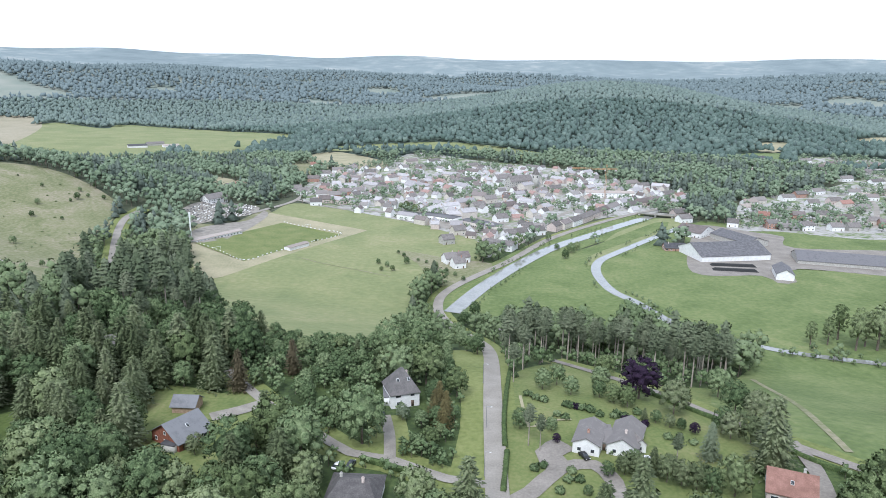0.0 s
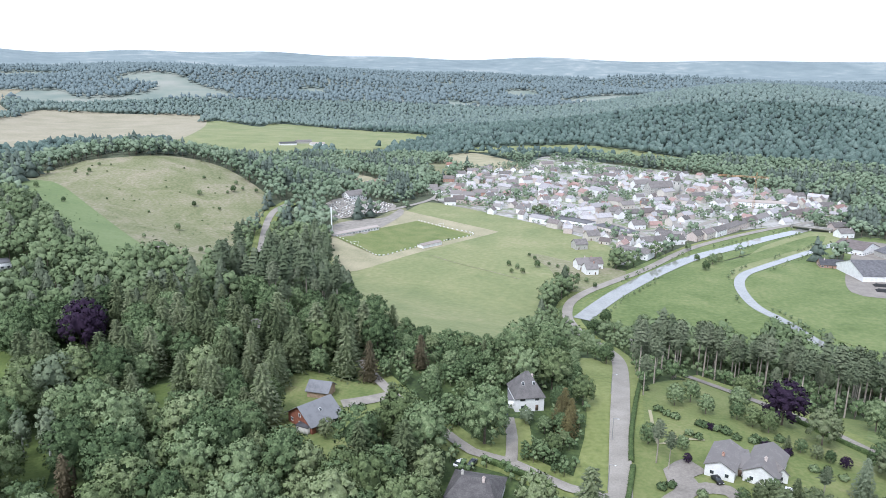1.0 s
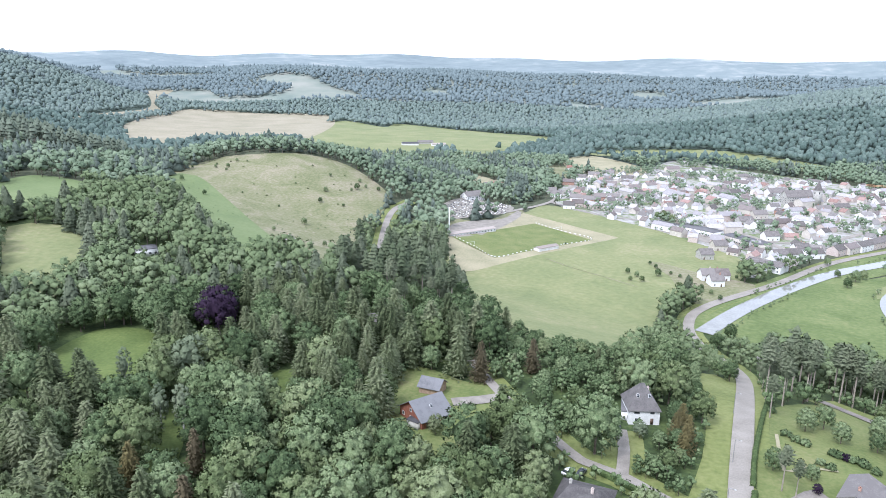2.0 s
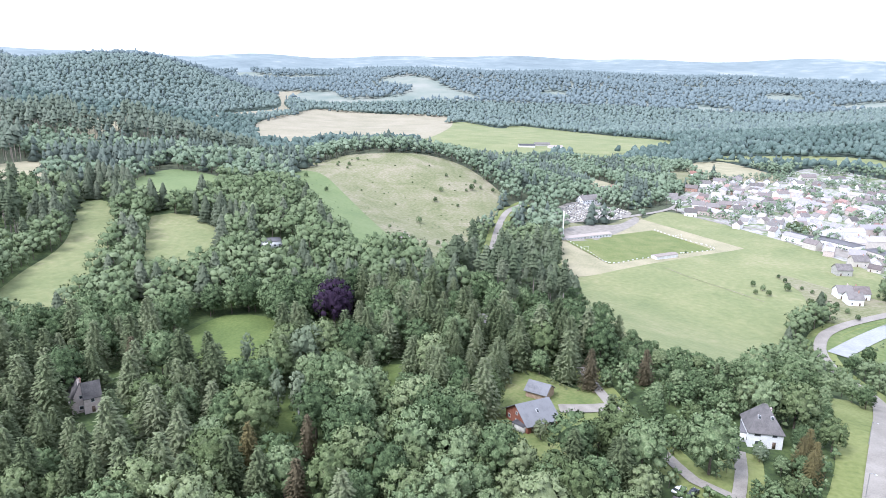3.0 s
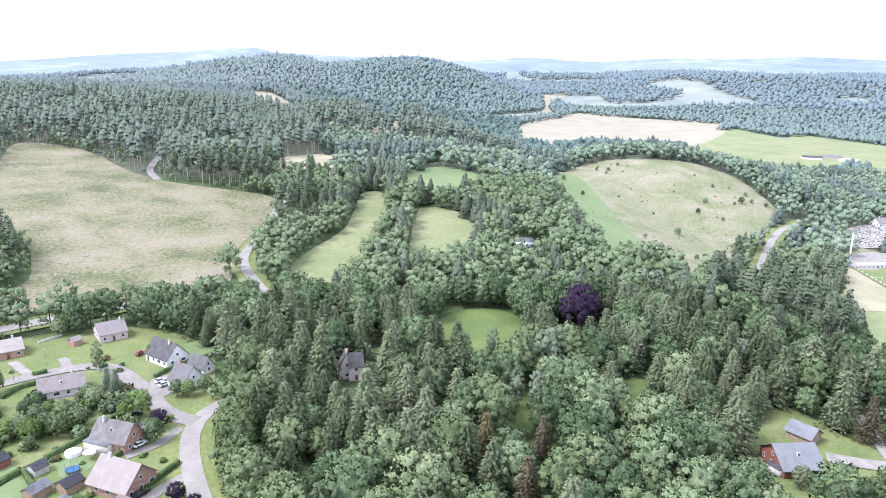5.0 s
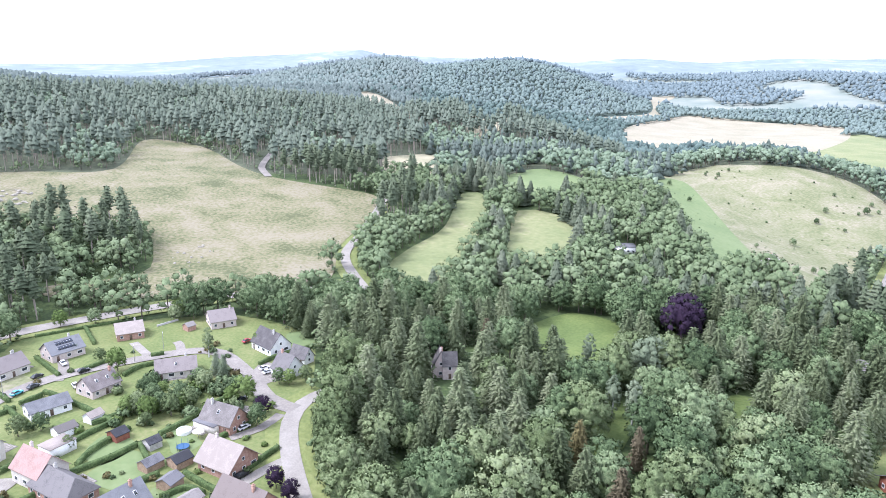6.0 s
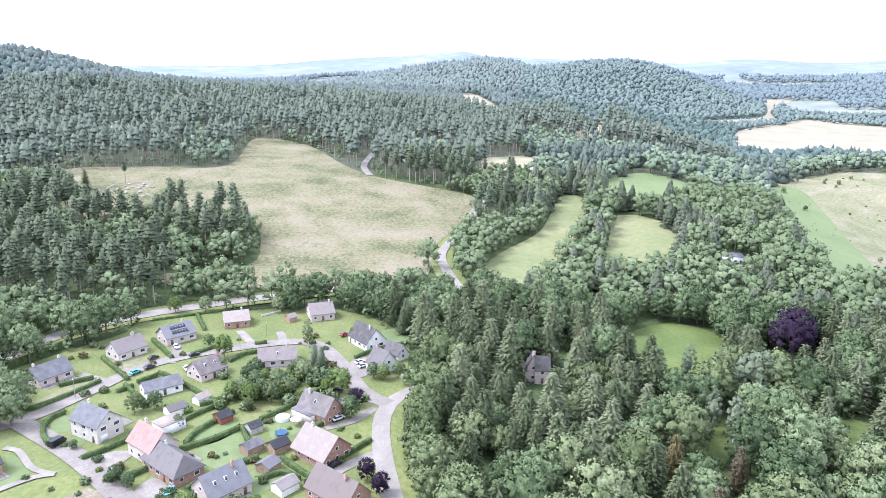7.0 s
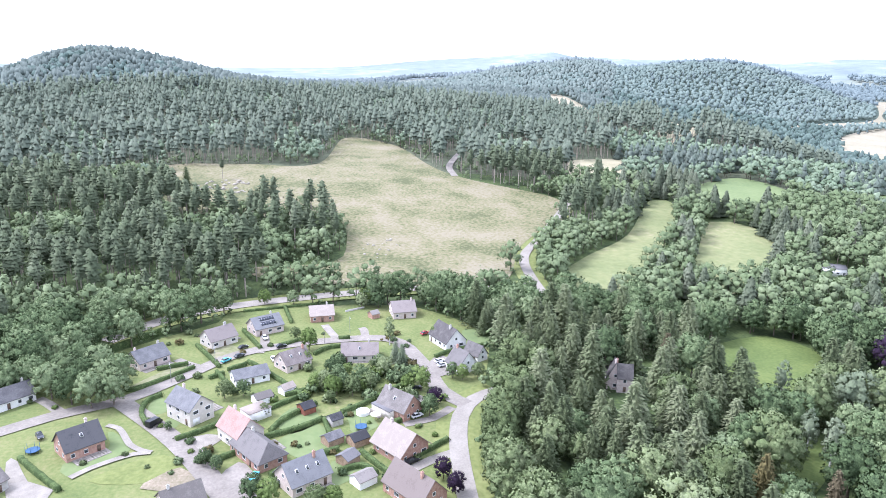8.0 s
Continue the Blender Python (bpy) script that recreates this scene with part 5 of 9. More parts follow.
# haze put into the leaf colours: each set bluer than the nearer one
HORIZON_HAZE_LEAF = {
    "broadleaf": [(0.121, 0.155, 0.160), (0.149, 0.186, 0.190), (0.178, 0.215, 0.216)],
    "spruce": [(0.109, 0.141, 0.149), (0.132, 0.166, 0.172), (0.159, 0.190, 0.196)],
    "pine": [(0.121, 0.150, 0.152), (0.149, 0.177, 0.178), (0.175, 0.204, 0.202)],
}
FAR_HAZE_LEAF = {
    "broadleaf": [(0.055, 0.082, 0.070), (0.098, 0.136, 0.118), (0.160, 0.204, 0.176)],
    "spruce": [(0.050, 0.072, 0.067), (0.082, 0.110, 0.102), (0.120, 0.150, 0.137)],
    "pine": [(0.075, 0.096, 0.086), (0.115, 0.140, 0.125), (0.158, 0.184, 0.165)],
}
DISTANT_HAZE_LEAF = {
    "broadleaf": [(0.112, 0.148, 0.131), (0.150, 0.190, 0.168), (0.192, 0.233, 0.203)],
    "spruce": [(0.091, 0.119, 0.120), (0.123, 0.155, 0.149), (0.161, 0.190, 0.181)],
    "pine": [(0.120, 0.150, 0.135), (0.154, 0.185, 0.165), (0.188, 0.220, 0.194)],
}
MID_HAZE_LEAF = {
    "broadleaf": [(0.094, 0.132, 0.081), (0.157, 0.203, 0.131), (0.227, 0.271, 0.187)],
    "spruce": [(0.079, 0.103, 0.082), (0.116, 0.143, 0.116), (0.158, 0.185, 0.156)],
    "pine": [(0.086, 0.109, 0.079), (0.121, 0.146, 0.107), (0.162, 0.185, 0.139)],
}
SLOPE_HAZE_LEAF = {
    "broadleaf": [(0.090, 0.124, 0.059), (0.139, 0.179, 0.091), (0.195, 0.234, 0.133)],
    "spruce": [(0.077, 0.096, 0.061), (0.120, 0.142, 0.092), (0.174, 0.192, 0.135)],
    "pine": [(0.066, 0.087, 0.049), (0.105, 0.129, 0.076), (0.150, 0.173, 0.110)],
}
M_LEAF = {k: leaf_mat(k + "_leaves", v, "tree", 0.38) for k, v in LEAF.items()}
M_STUFF = [{k: leaf_mat(k + "_woods", tones[k], "tint", 0.36 if tones is LEAF else 0.46, 0.0 if tones in (FAR_HAZE_LEAF, HORIZON_HAZE_LEAF, DISTANT_HAZE_LEAF) else 0.6) for k in FAR_HAZE_LEAF} for tones in (FAR_HAZE_LEAF, MID_HAZE_LEAF, SLOPE_HAZE_LEAF, LEAF, HORIZON_HAZE_LEAF, DISTANT_HAZE_LEAF)]  # far hills, middle slopes, valley woods, near woods, last ridges, hills before them; all but the near woods have haze in their tones
M_BARK = mat("bark", [(0.08, 0.065, 0.05), (0.14, 0.115, 0.09), (0.20, 0.17, 0.14)], 0.8, 6, 0.95, 0.4)
M_PINEBARK = mat("pine_bark", [(0.22, 0.19, 0.155), (0.31, 0.27, 0.225), (0.39, 0.34, 0.29)], 1.2, 6, 0.95, 0.4)
M_BIRCH = mat("pale_bark", [(0.30, 0.30, 0.27), (0.45, 0.44, 0.41), (0.55, 0.54, 0.51)], 0.8, 5, 0.9, 0.2)

G = (1 + 5 ** 0.5) / 2
ICO_V = np.array([(-1, G, 0), (1, G, 0), (-1, -G, 0), (1, -G, 0), (0, -1, G), (0, 1, G), (0, -1, -G), (0, 1, -G), (G, 0, -1), (G, 0, 1), (-G, 0, -1), (-G, 0, 1)]) / math.hypot(1, G)
ICO_F = np.array([(0, 11, 5), (0, 5, 1), (0, 1, 7), (0, 7, 10), (0, 10, 11), (1, 5, 9), (5, 11, 4), (11, 10, 2), (10, 7, 6), (7, 1, 8),
                  (3, 9, 4), (3, 4, 2), (3, 2, 6), (3, 6, 8), (3, 8, 9), (4, 9, 5), (2, 4, 11), (6, 2, 10), (8, 6, 7), (9, 8, 1)])


def finer(v, f):
    v, seen, out = list(map(np.array, v)), {}, []

    def mid(a, b):
        k = (min(a, b), max(a, b))
        if k not in seen:
            p = v[a] + v[b]
            v.append(p / np.linalg.norm(p))
            seen[k] = len(v) - 1
        return seen[k]

    for a, b, c in f:
        x, y, z = mid(a, b), mid(b, c), mid(c, a)
        out += [(a, x, z), (b, y, x), (c, z, y), (x, y, z)]
    return np.array(v), np.array(out)


ICO2_V, ICO2_F = finer(ICO_V, ICO_F)
ICO_UP = ICO_F[ICO_V[ICO_F].mean(1)[:, 2] > -0.45]


class Shape:
    """Gathers triangles, with a material slot for each."""

    def __init__(self):
        self.v, self.f, self.m, self.d, self.n = [], [], [], [], 0

    def add(self, v, f, m=0, d=None):
        v = np.asarray(v, float)
        self.d.append(v - v.mean(0) if d is None else d)
        self.v.append(np.asarray(v, float)), self.f.append(np.asarray(f) + self.n), self.m.append(np.full(len(f), m))
        self.n += len(v)

    def blob(self, rng, c, r, fine=False, rough=0.16, m=0):
        v, f = (ICO2_V, ICO2_F) if fine else (ICO_V, ICO_UP)
        self.add(np.asarray(c) + v * np.asarray(r) * (1 + rough * rng.standard_normal((len(v), 1))), f, m, v)

    def leaves(self, rng, c, normal, size, m=0, flat=0.5):
        """Small leaf sprays: one triangle at each place, facing about along its normal."""
        k = len(c)
        d = normal + flat * rng.standard_normal((k, 3))
        d /= np.linalg.norm(d, axis=1)[:, None]
        a = np.cross(d, rng.standard_normal((k, 3)))
        a /= np.linalg.norm(a, axis=1)[:, None]
        b = np.cross(d, a)
        s = (size * rng.uniform(0.65, 1.35, k))[:, None]
        v = np.stack([c - a * s, c + a * s * 0.6 + b * s * 0.9, c + a * s * 0.6 - b * s * 0.9], 1).reshape(-1, 3)
        self.add(v, np.arange(3 * k).reshape(-1, 3), m, np.repeat(0.66 * normal + 0.34 * d, 3, 0))

    def sprays(self, rng, root, out, length, width, droop):
        """Long flat conifer sprays that point outwards."""
        k = len(root)
        side = np.stack([-out[:, 1], out[:, 0], 0.35 * rng.standard_normal(k)], 1)
        w, n = (width * rng.uniform(0.7, 1.3, k))[:, None], (length * rng.uniform(0.7, 1.3, k))[:, None]
        tip = root + out * n - np.array((0, 0, 1)) * n * (droop + 0.2 * rng.standard_normal((k, 1)))
        self.add(np.stack([root - side * w, root + side * w, tip], 1).reshape(-1, 3), np.arange(3 * k).reshape(-1, 3), 0, np.repeat(out + (0, 0, 0.75) + 0.2 * rng.standard_normal((k, 3)), 3, 0))

    def tube(self, pts, radii, sides=5, m=1):
        pts = np.asarray(pts, float)
        d = np.gradient(pts, axis=0)
        v = []
        for p, q, r in zip(pts, d, radii):
            q = q / np.linalg.norm(q)
            a = np.cross(q, (0.3, 1, 0.1))
            a /= np.linalg.norm(a)
            b = np.cross(q, a)
            w = 2 * np.pi * np.arange(sides) / sides
            v.append(p + r * (np.outer(np.cos(w), a) + np.outer(np.sin(w), b)))
        f = []
        for i in range(len(pts) - 1):
            for j in range(sides):
                p, q = i * sides + j, i * sides + (j + 1) % sides
                f += [(p, q, q + sides), (p, q + sides, p + sides)]
        self.add(np.concatenate(v), f, m)

    def arrays(self):
        return np.concatenate(self.v), np.concatenate(self.f), np.concatenate(self.m)

    def facing(self, middle, size, share):
        """Soft leaf directions: each clump's own, blended with those of the whole crown; turns the faces outwards."""
        v, f = np.concatenate(self.v), np.concatenate(self.f)
        d = np.concatenate(self.d)
        d = d / (np.linalg.norm(d, axis=1)[:, None] + 1e-9)
        w = (v - middle) / size
        d = (1 - share) * d + share * w / (np.linalg.norm(w, axis=1)[:, None] + 1e-9) + (0, 0, 0.12)
        d /= np.linalg.norm(d, axis=1)[:, None] + 1e-9
        a = np.cross(v[f[:, 1]] - v[f[:, 0]], v[f[:, 2]] - v[f[:, 0]])
        back = (a * d[f].sum(1)).sum(1) < 0
        f[back] = f[back][:, ::-1]
        self.v, self.f, self.m, self.d = [v], [f], [np.concatenate(self.m)], [d]
        return d


def sphere_dirs(rng, k):
    d = rng.standard_normal((k, 3))
    return d / np.linalg.norm(d, axis=1)[:, None]


def broadleaf(rng, detail, high=17.0, wide=6.4, low=0.04):
    """A round-headed tree; detail 3 near to 0 far. Returns crown and trunk shapes: many leafy clumps over an uneven dome."""
    crown, trunk = Shape(), Shape()
    mid = high * (1 + low) / 2
    half = high * (1 - low) / 2
    if detail == 0:
        a = np.arange(5) * 1.2566 + rng.uniform(0, 6)
        up = np.array([(0, 0, high * 0.84)] + [(0.68 * wide * math.cos(q), 0.68 * wide * math.sin(q), high * 0.74) for q in a] + [(wide * math.cos(q + 0.6), wide * math.sin(q + 0.6), high * 0.34) for q in a])
        tri = [(0, 1 + i, 1 + (i + 1) % 5) for i in range(5)] + [(1 + i, 6 + i, 1 + (i + 1) % 5) for i in range(5)] + [(1 + (i + 1) % 5, 6 + i, 6 + (i + 1) % 5) for i in range(5)]
        crown.add(up * (1 + 0.14 * rng.standard_normal((11, 1))), tri)
        return crown, trunk
    count, leaves, leaf, clump = ((0, 0, 0, 0), (4, 7, 0.9, 0.56), (10, 16, 0.6, 0.42), (40, 31, 0.33, 0.27))[detail]
    lobes = sphere_dirs(rng, 5) * (1, 1, 0.6)
    push = rng.uniform(0.06, 0.26, 5)
    if detail == 3:
        crown.blob(rng, (0, 0, mid), np.array((0.6 * wide, 0.6 * wide, 0.66 * half)), False, 0.12)
    for i in range(count):
        u = 0.97 - 1.55 * (i + 0.5) / count + rng.uniform(-0.07, 0.07)
        a = 2.39996 * i + rng.uniform(-0.3, 0.3)
        w = math.sqrt(max(0.0, 1 - min(1.0, u * u)))
        d = np.array((w * math.cos(a), w * math.sin(a), u))
        bulge = 1 + float(np.sum(push * np.maximum(0, lobes @ d) ** 2)) - 0.12 * rng.uniform()
        r = wide * clump * rng.uniform(0.75, 1.2) * (1.0 if u < 0.6 else 0.9)
        c = d * np.array((wide - 0.75 * r, wide - 0.75 * r, half - 0.55 * r)) * bulge * 0.9 + (0, 0, mid)
        crown.blob(rng, c, np.array((0.8, 0.8, 0.7)) * r * (0.82 if detail == 3 else 1), False, 0.24)
        out = sphere_dirs(rng, leaves)
        out = out + 0.7 * d
        out /= np.linalg.norm(out, axis=1)[:, None]
        crown.leaves(rng, c + out * r * rng.uniform(0.7, 1.15, (leaves, 1)), out, leaf * (wide / 6.4) ** 0.5, flat=0.8)
    bend = rng.uniform(-0.5, 0.5, 2)
    trunk.tube([(0, 0, -0.6), (bend[0] * 0.4, bend[1] * 0.4, high * 0.3), (bend[0], bend[1], high * 0.7)], (high * 0.022, high * 0.017, high * 0.008), 6 if detail == 3 else 3)
    if detail == 3:
        for a in rng.uniform(0, 6.28, 4):
            h0 = high * rng.uniform(0.25, 0.4)
            trunk.tube([(0, 0, h0), (wide * 0.3 * math.cos(a), wide * 0.3 * math.sin(a), h0 + high * 0.13), (wide * 0.6 * math.cos(a), wide * 0.6 * math.sin(a), h0 + high * 0.3)], (0.16, 0.11, 0.04), 4)
    return crown, trunk


def spruce(rng, detail, high=21.0, wide=6.3, low=0.05):
    crown, trunk = Shape(), Shape()
    tiers = (2, 3, 9, 22)[detail]
    spread = lambda z: wide * (1 - (z - low * high) / (high * (1.02 - low))) ** 0.85
    for i in range(tiers):
        z = high * (low + (0.97 - low) * (i / tiers) ** 0.9)
        r = spread(z)
        if detail == 3:
            n = max(6, int(11 * r / wide + 4))
            k = int(58 * (r / wide) ** 0.8) + 12
            arm = rng.integers(n, size=k) * 6.283 / n + i * 1.9
            a = arm + rng.normal(0, 0.11, k)
            reach = r * (0.75 + 0.4 * np.abs(np.sin(arm * 3.7 + i)))
            u = np.sqrt(rng.uniform(0.05, 1, k)) * reach
            out = np.stack([np.cos(a), np.sin(a), 0 * a], 1)
            root = np.stack([u * np.cos(a), u * np.sin(a), z + 0.28 * r - 0.34 * u + rng.normal(0, 0.12, k)], 1)
            crown.sprays(rng, root, out, 1.05, 0.4, 0.2)
        else:
            n = (6, 8, 12)[detail]
            h2 = high * (0.75 / tiers + 0.12)
            a = np.arange(n) * 6.283 / n + rng.uniform(0, 6)
            q = r * rng.uniform(0.75, 1.2, n) * np.where(np.arange(n) % 2, 1.12, 0.62 if detail else 0.9)
            ring = np.stack([q * np.cos(a), q * np.sin(a), z + rng.uniform(-0.4, 0.4, n)], 1)
            crown.add(np.vstack([ring, [(0, 0, min(high, z + h2))]]), [(j, (j + 1) % n, n) for j in range(n)])
            if detail:
                k = (0, 10, 18)[detail]
                b = rng.uniform(0, 6.283, k)
                zz = z + rng.uniform(0, 0.8, k) * high / tiers
                rr = np.array([spread(min(0.97 * high, t)) for t in zz])
                crown.leaves(rng, np.stack([rr * np.cos(b), rr * np.sin(b), zz], 1), np.stack([np.cos(b), np.sin(b), 0.5 + 0 * b], 1), 0.8)
    if detail == 3:
        n = 7
        a = np.arange(n) * 6.283 / n
        for z0, z1, k in ((low, 0.6, 0.6), (0.3, 0.97, 0.62)):
            q = spread(z0 * high) * k
            crown.add(np.vstack([np.stack([q * np.cos(a), q * np.sin(a), 0 * a + z0 * high], 1), [(0, 0, z1 * high)]]), [(j, (j + 1) % n, n) for j in range(n)])
    trunk.tube([(0, 0, -0.6), (0, 0, high * 0.5), (0, 0, high * 0.97)], (high * 0.016, high * 0.01, 0.02), 6 if detail == 3 else 3)
    return crown, trunk


def pine(rng, detail, high=24.0, wide=4.5, low=0.47):
    """A tall pine: long bare trunk and a pointed, open crown of uneven branch whorls."""
    if detail == 0:
        return broadleaf(rng, 0, high * 0.9, wide * 1.3)
    crown, trunk = Shape(), Shape()
    low = 0.58 if detail == 3 else low
    tiers = (1, 4, 8, 12)[detail]
    step = high * (0.99 - low) / tiers
    lean = rng.uniform(-0.4, 0.4, 2)
    for i in range(tiers):
        u = i / tiers
        z = high * low + step * (i + 0.2)
        r = wide * min(1.0, 0.5 + 1.7 * u) * (1.04 - u) ** 0.56 * rng.uniform(0.8, 1.18)
        n = (5, 7, 9, 11)[detail]
        a = np.arange(n) * 6.283 / n + rng.uniform(0, 6) + rng.normal(0, 0.15, n)
        q = r * np.where(np.arange(n) % 2, 1.1, 0.5 if detail > 1 else 0.7) * rng.uniform(0.75, 1.2, n)
        x, y = lean * u
        ring = np.stack([x + q * np.cos(a), y + q * np.sin(a), z + 0.1 * q + rng.uniform(-0.25, 0.25, n) * step], 1)
        crown.add(np.vstack([ring, [(x, y, z + step * (1.5 if detail < 3 else 1.2))]]), [(j, (j + 1) % n, n) for j in range(n)], 0,
                  np.vstack([np.stack([np.cos(a), np.sin(a), 0.45 + 0 * a], 1), [(0, 0, 1)]]))
        k = (0, 4, 9, 26)[detail]
        b = a[rng.integers(n, size=k)] + rng.normal(0, 0.16, k)
        out = np.stack([np.cos(b), np.sin(b), 0.5 + 0 * b], 1)
        t = r * rng.uniform(0.35, 1.12, k)
        crown.leaves(rng, np.stack([x + t * np.cos(b), y + t * np.sin(b), z + 0.22 * t + rng.uniform(0, 0.6, k) * step], 1), out, (1.5, 1.0, 0.72, 0.42)[detail])
    trunk.tube([(0, 0, -0.6), (lean[0] * 0.5, lean[1] * 0.5, high * 0.5), (lean[0], lean[1], high * 0.96)], (high * 0.015, high * 0.011, 0.04), (3, 3, 4, 6)[detail])
    return crown, trunk


def poplar(rng, detail, high=22.0, wide=3.8, low=0.06):
    return broadleaf(rng, detail, high, wide, low)


def bush(rng, detail, high=2.6, wide=1.9, low=-0.1):
    return broadleaf(rng, 2, high, wide, low)


MAKERS = {"broadleaf": broadleaf, "spruce": spruce, "pine": pine, "poplar": poplar, "bush": bush}
TREE_MESHES = {}


def soft(crown, share=0.4):
    """Leaf directions of a crown, by its own middle and size."""
    v = np.concatenate(crown.v)
    lo, hi = v.min(0), v.max(0)
    return crown.facing((lo + hi) / 2 * (1, 1, 0.9), (hi - lo) / 2, share)


def tree_meshes(form, leaf, bark, variant):
    key = (form, leaf, variant)
    if key not in TREE_MESHES:
        rng = np.random.default_rng(17 * variant + len(form) * 1000)
        crown, trunk = MAKERS[form](rng, 3)
        d = soft(crown)
        v, f, _ = crown.arrays()
        w, g, _ = trunk.arrays()
        TREE_MESHES[key] = (mesh_from("crown", v, f, [M_LEAF[leaf]], normals=d), mesh_from("trunk", w, g, [bark], True))
    return TREE_MESHES[key]


def plant(form, leaf, x, y, scale, rng, label, category="tree", group="woodland trees", bark=None, name="", squash=1.0):
    crown, trunk = tree_meshes(form, leaf, bark or (M_PINEBARK if form == "pine" else M_BARK), int(rng.integers(5)))
    ob = new(name or {"garden trees": "garden_tree", "field trees": "field_tree", "hill trees": "hill_tree", "grove by the street": "grove_tree"}.get(group) or {"broadleaf": "broadleaf_tree", "spruce": "spruce_tree", "pine": "pine_tree", "poplar": "poplar_tree", "bush": "shrub"}[form])
    ob.matrix_basis = Matrix.Translation((x, y, float(land(x, y)))) @ Matrix.Rotation(rng.uniform(0, 6.28), 4, "Z") @ Matrix.Diagonal((scale * squash, scale * squash, scale, 1))
    new("crown", crown).parent = ob
    new("trunk", trunk).parent = ob
    return tagged(ob, label, category, group)


def open_ground(px, py, margin):
    """True where a tree may not stand: open land, roads and water."""
    bad = np.zeros(len(px), bool)
    for name in OPEN:
        bad |= inside(px, py, OPEN[name])
    for bx, by, ahead in BUILT:
        d = math.hypot(bx, by)
        reach = (9 if d < 420 else 8) if ahead == 18 or d > 420 else 5
        for back in (0, ahead / 2, ahead):
            bad |= np.hypot(px - bx * (1 - back / d), py - by * (1 - back / d)) < reach + margin
    for name, (width, pts) in LINES.items():
        bad |= to_line(px, py, pts) < width / 2 + margin + (9 if name in ("river", "stream", "canal") else 0)
        if name in ("lane", "lane_drive", "cabin_drive", "road_valley", "lane_east", "canal", "road_cut", "estate_loop", "river"):  # open verges on the south side
            for back in (9, 17):
                pts = pts[:4] if name == "road_valley" else pts
                bad |= to_line(px, py, [(a - a / math.hypot(a, b) * back, b - b / math.hypot(a, b) * back) for a, b in pts]) < width / 2 + margin
    return bad


def scatter(rng, r0, r1, gap, margin):
    """Places on a jittered grid in the view's sector between two distances."""
    n = int(2 * r1 / gap)
    gx, gy = np.meshgrid(np.arange(-n // 2, n // 2) * gap, np.arange(-n // 2, n // 2) * gap)
    gx, gy = gx.ravel() + rng.uniform(-0.42, 0.42, gx.size) * gap, gy.ravel() + rng.uniform(-0.42, 0.42, gx.size) * gap
    r, az = np.hypot(gx, gy), np.degrees(np.arctan2(-gx, gy))
    k = (r > r0) & (r <= r1) & (az > -37) & (az < 113)
    gx, gy = gx[k], gy[k]
    k = ~open_ground(gx, gy, margin)
    return gx[k], gy[k]


def patchy(x, y, size, seed):
    return np.array([noise.noise(Vector((a / size, b / size, seed))) for a, b in zip(x, y)])


def species(x, y, rng):
    """Which tree grows where: 0 broadleaf, 1 spruce, 2 pine."""
    r, az = np.hypot(x, y), np.degrees(np.arctan2(-x, y))
    a, b = patchy(x, y, 70, 3.1), rng.uniform(0, 1, len(x))
    kind = np.where(a + 0.5 * (b - 0.5) > 0.22, 1, 0)
    kind = np.where((az > 62) & (r > 440) & (a + 0.45 * (b - 0.5) > -0.16), 2, kind)       # pine hill behind the estate
    kind = np.where((az > 84) & (r > 330) & (a + 0.5 * (b - 0.5) > -0.14), 2, kind)
    kind = np.where((np.hypot(x + 802, y - 582) < 150) & (b < 0.9), 2, kind)               # pine knoll
    kind = np.where((az > 20) & (az < 30) & (r > 300) & (r < 560) & (b < 0.5), 2, kind)
    kind = np.where((az > 50) & (az < 76) & (r > 172) & (r < 300), np.where(b < 0.88, 1, 0), kind)  # conifers by the manor
    kind = np.where((az > 27) & (az < 39) & (r > 225) & (r < 350), np.where(b < 0.65, 1, 0), kind)  # conifers beyond the purple beech
    kind = np.where((az > 15) & (az < 27) & (r > 235) & (r < 290), np.where(b < 0.6, 1, 0), kind)   # conifers behind the wooden house
    kind = np.where((az > 14) & (az < 80) & (r < 172), np.where(b < 0.12, 1, 0), kind)               # leafy foreground
    kind = np.where((az > 40) & (az < 62) & (r > 300) & (r < 470), np.where(b < 0.1, 1, 0), kind)    # leafy belt beyond the glade
    kind = np.where((az > 62) & (az < 90) & (r > 300) & (r < 420), 0, kind)                            # leafy roadside behind the estate
    kind = np.where((az < 15) & (r > 228) & (r < 620), np.where(b < 0.04, 1, 0), kind)
    kind = np.where((to_line(x, y, LINES["estate_loop"][1]) < 20) & (r < 330), 0, kind)  # leafy edge along the estate
    kind = np.where((az < -4) & (az > -25) & (r > 228) & (r < 345) & (b < 0.93), 2, kind)  # pine row above the river
    kind = np.where((r > 1250) & (b < 0.85), np.where(kind == 1, 0, kind), kind)
    return kind


SCRUB_EAST = [(-11, 300), (5, 300), (5, 228), (3, 177), (-13, 179), (-14, 195), (-4, 227)]  # shrubs between that house and the grass strip
SCRUB = [(-75, 239), (-75, 296), (-46, 356), (-22, 274), (-20, 231), (-24, 202), (-40, 197), (-58, 214)]  # young scrub round the hip-roofed house
THICKET = [(-75, 285), (-60, 300), (-30, 430), (34, 430), (34, 285), (5, 290), (-20, 274)]  # low trees along the pasture and the canal road


def young(x, y):
    """How much smaller the growth is: scrub and thicket against full-grown wood."""
    return np.where(inside(x, y, SCRUB) | inside(x, y, SCRUB_EAST), 0.42, np.where(inside(x, y, THICKET), 0.62, 1.0))


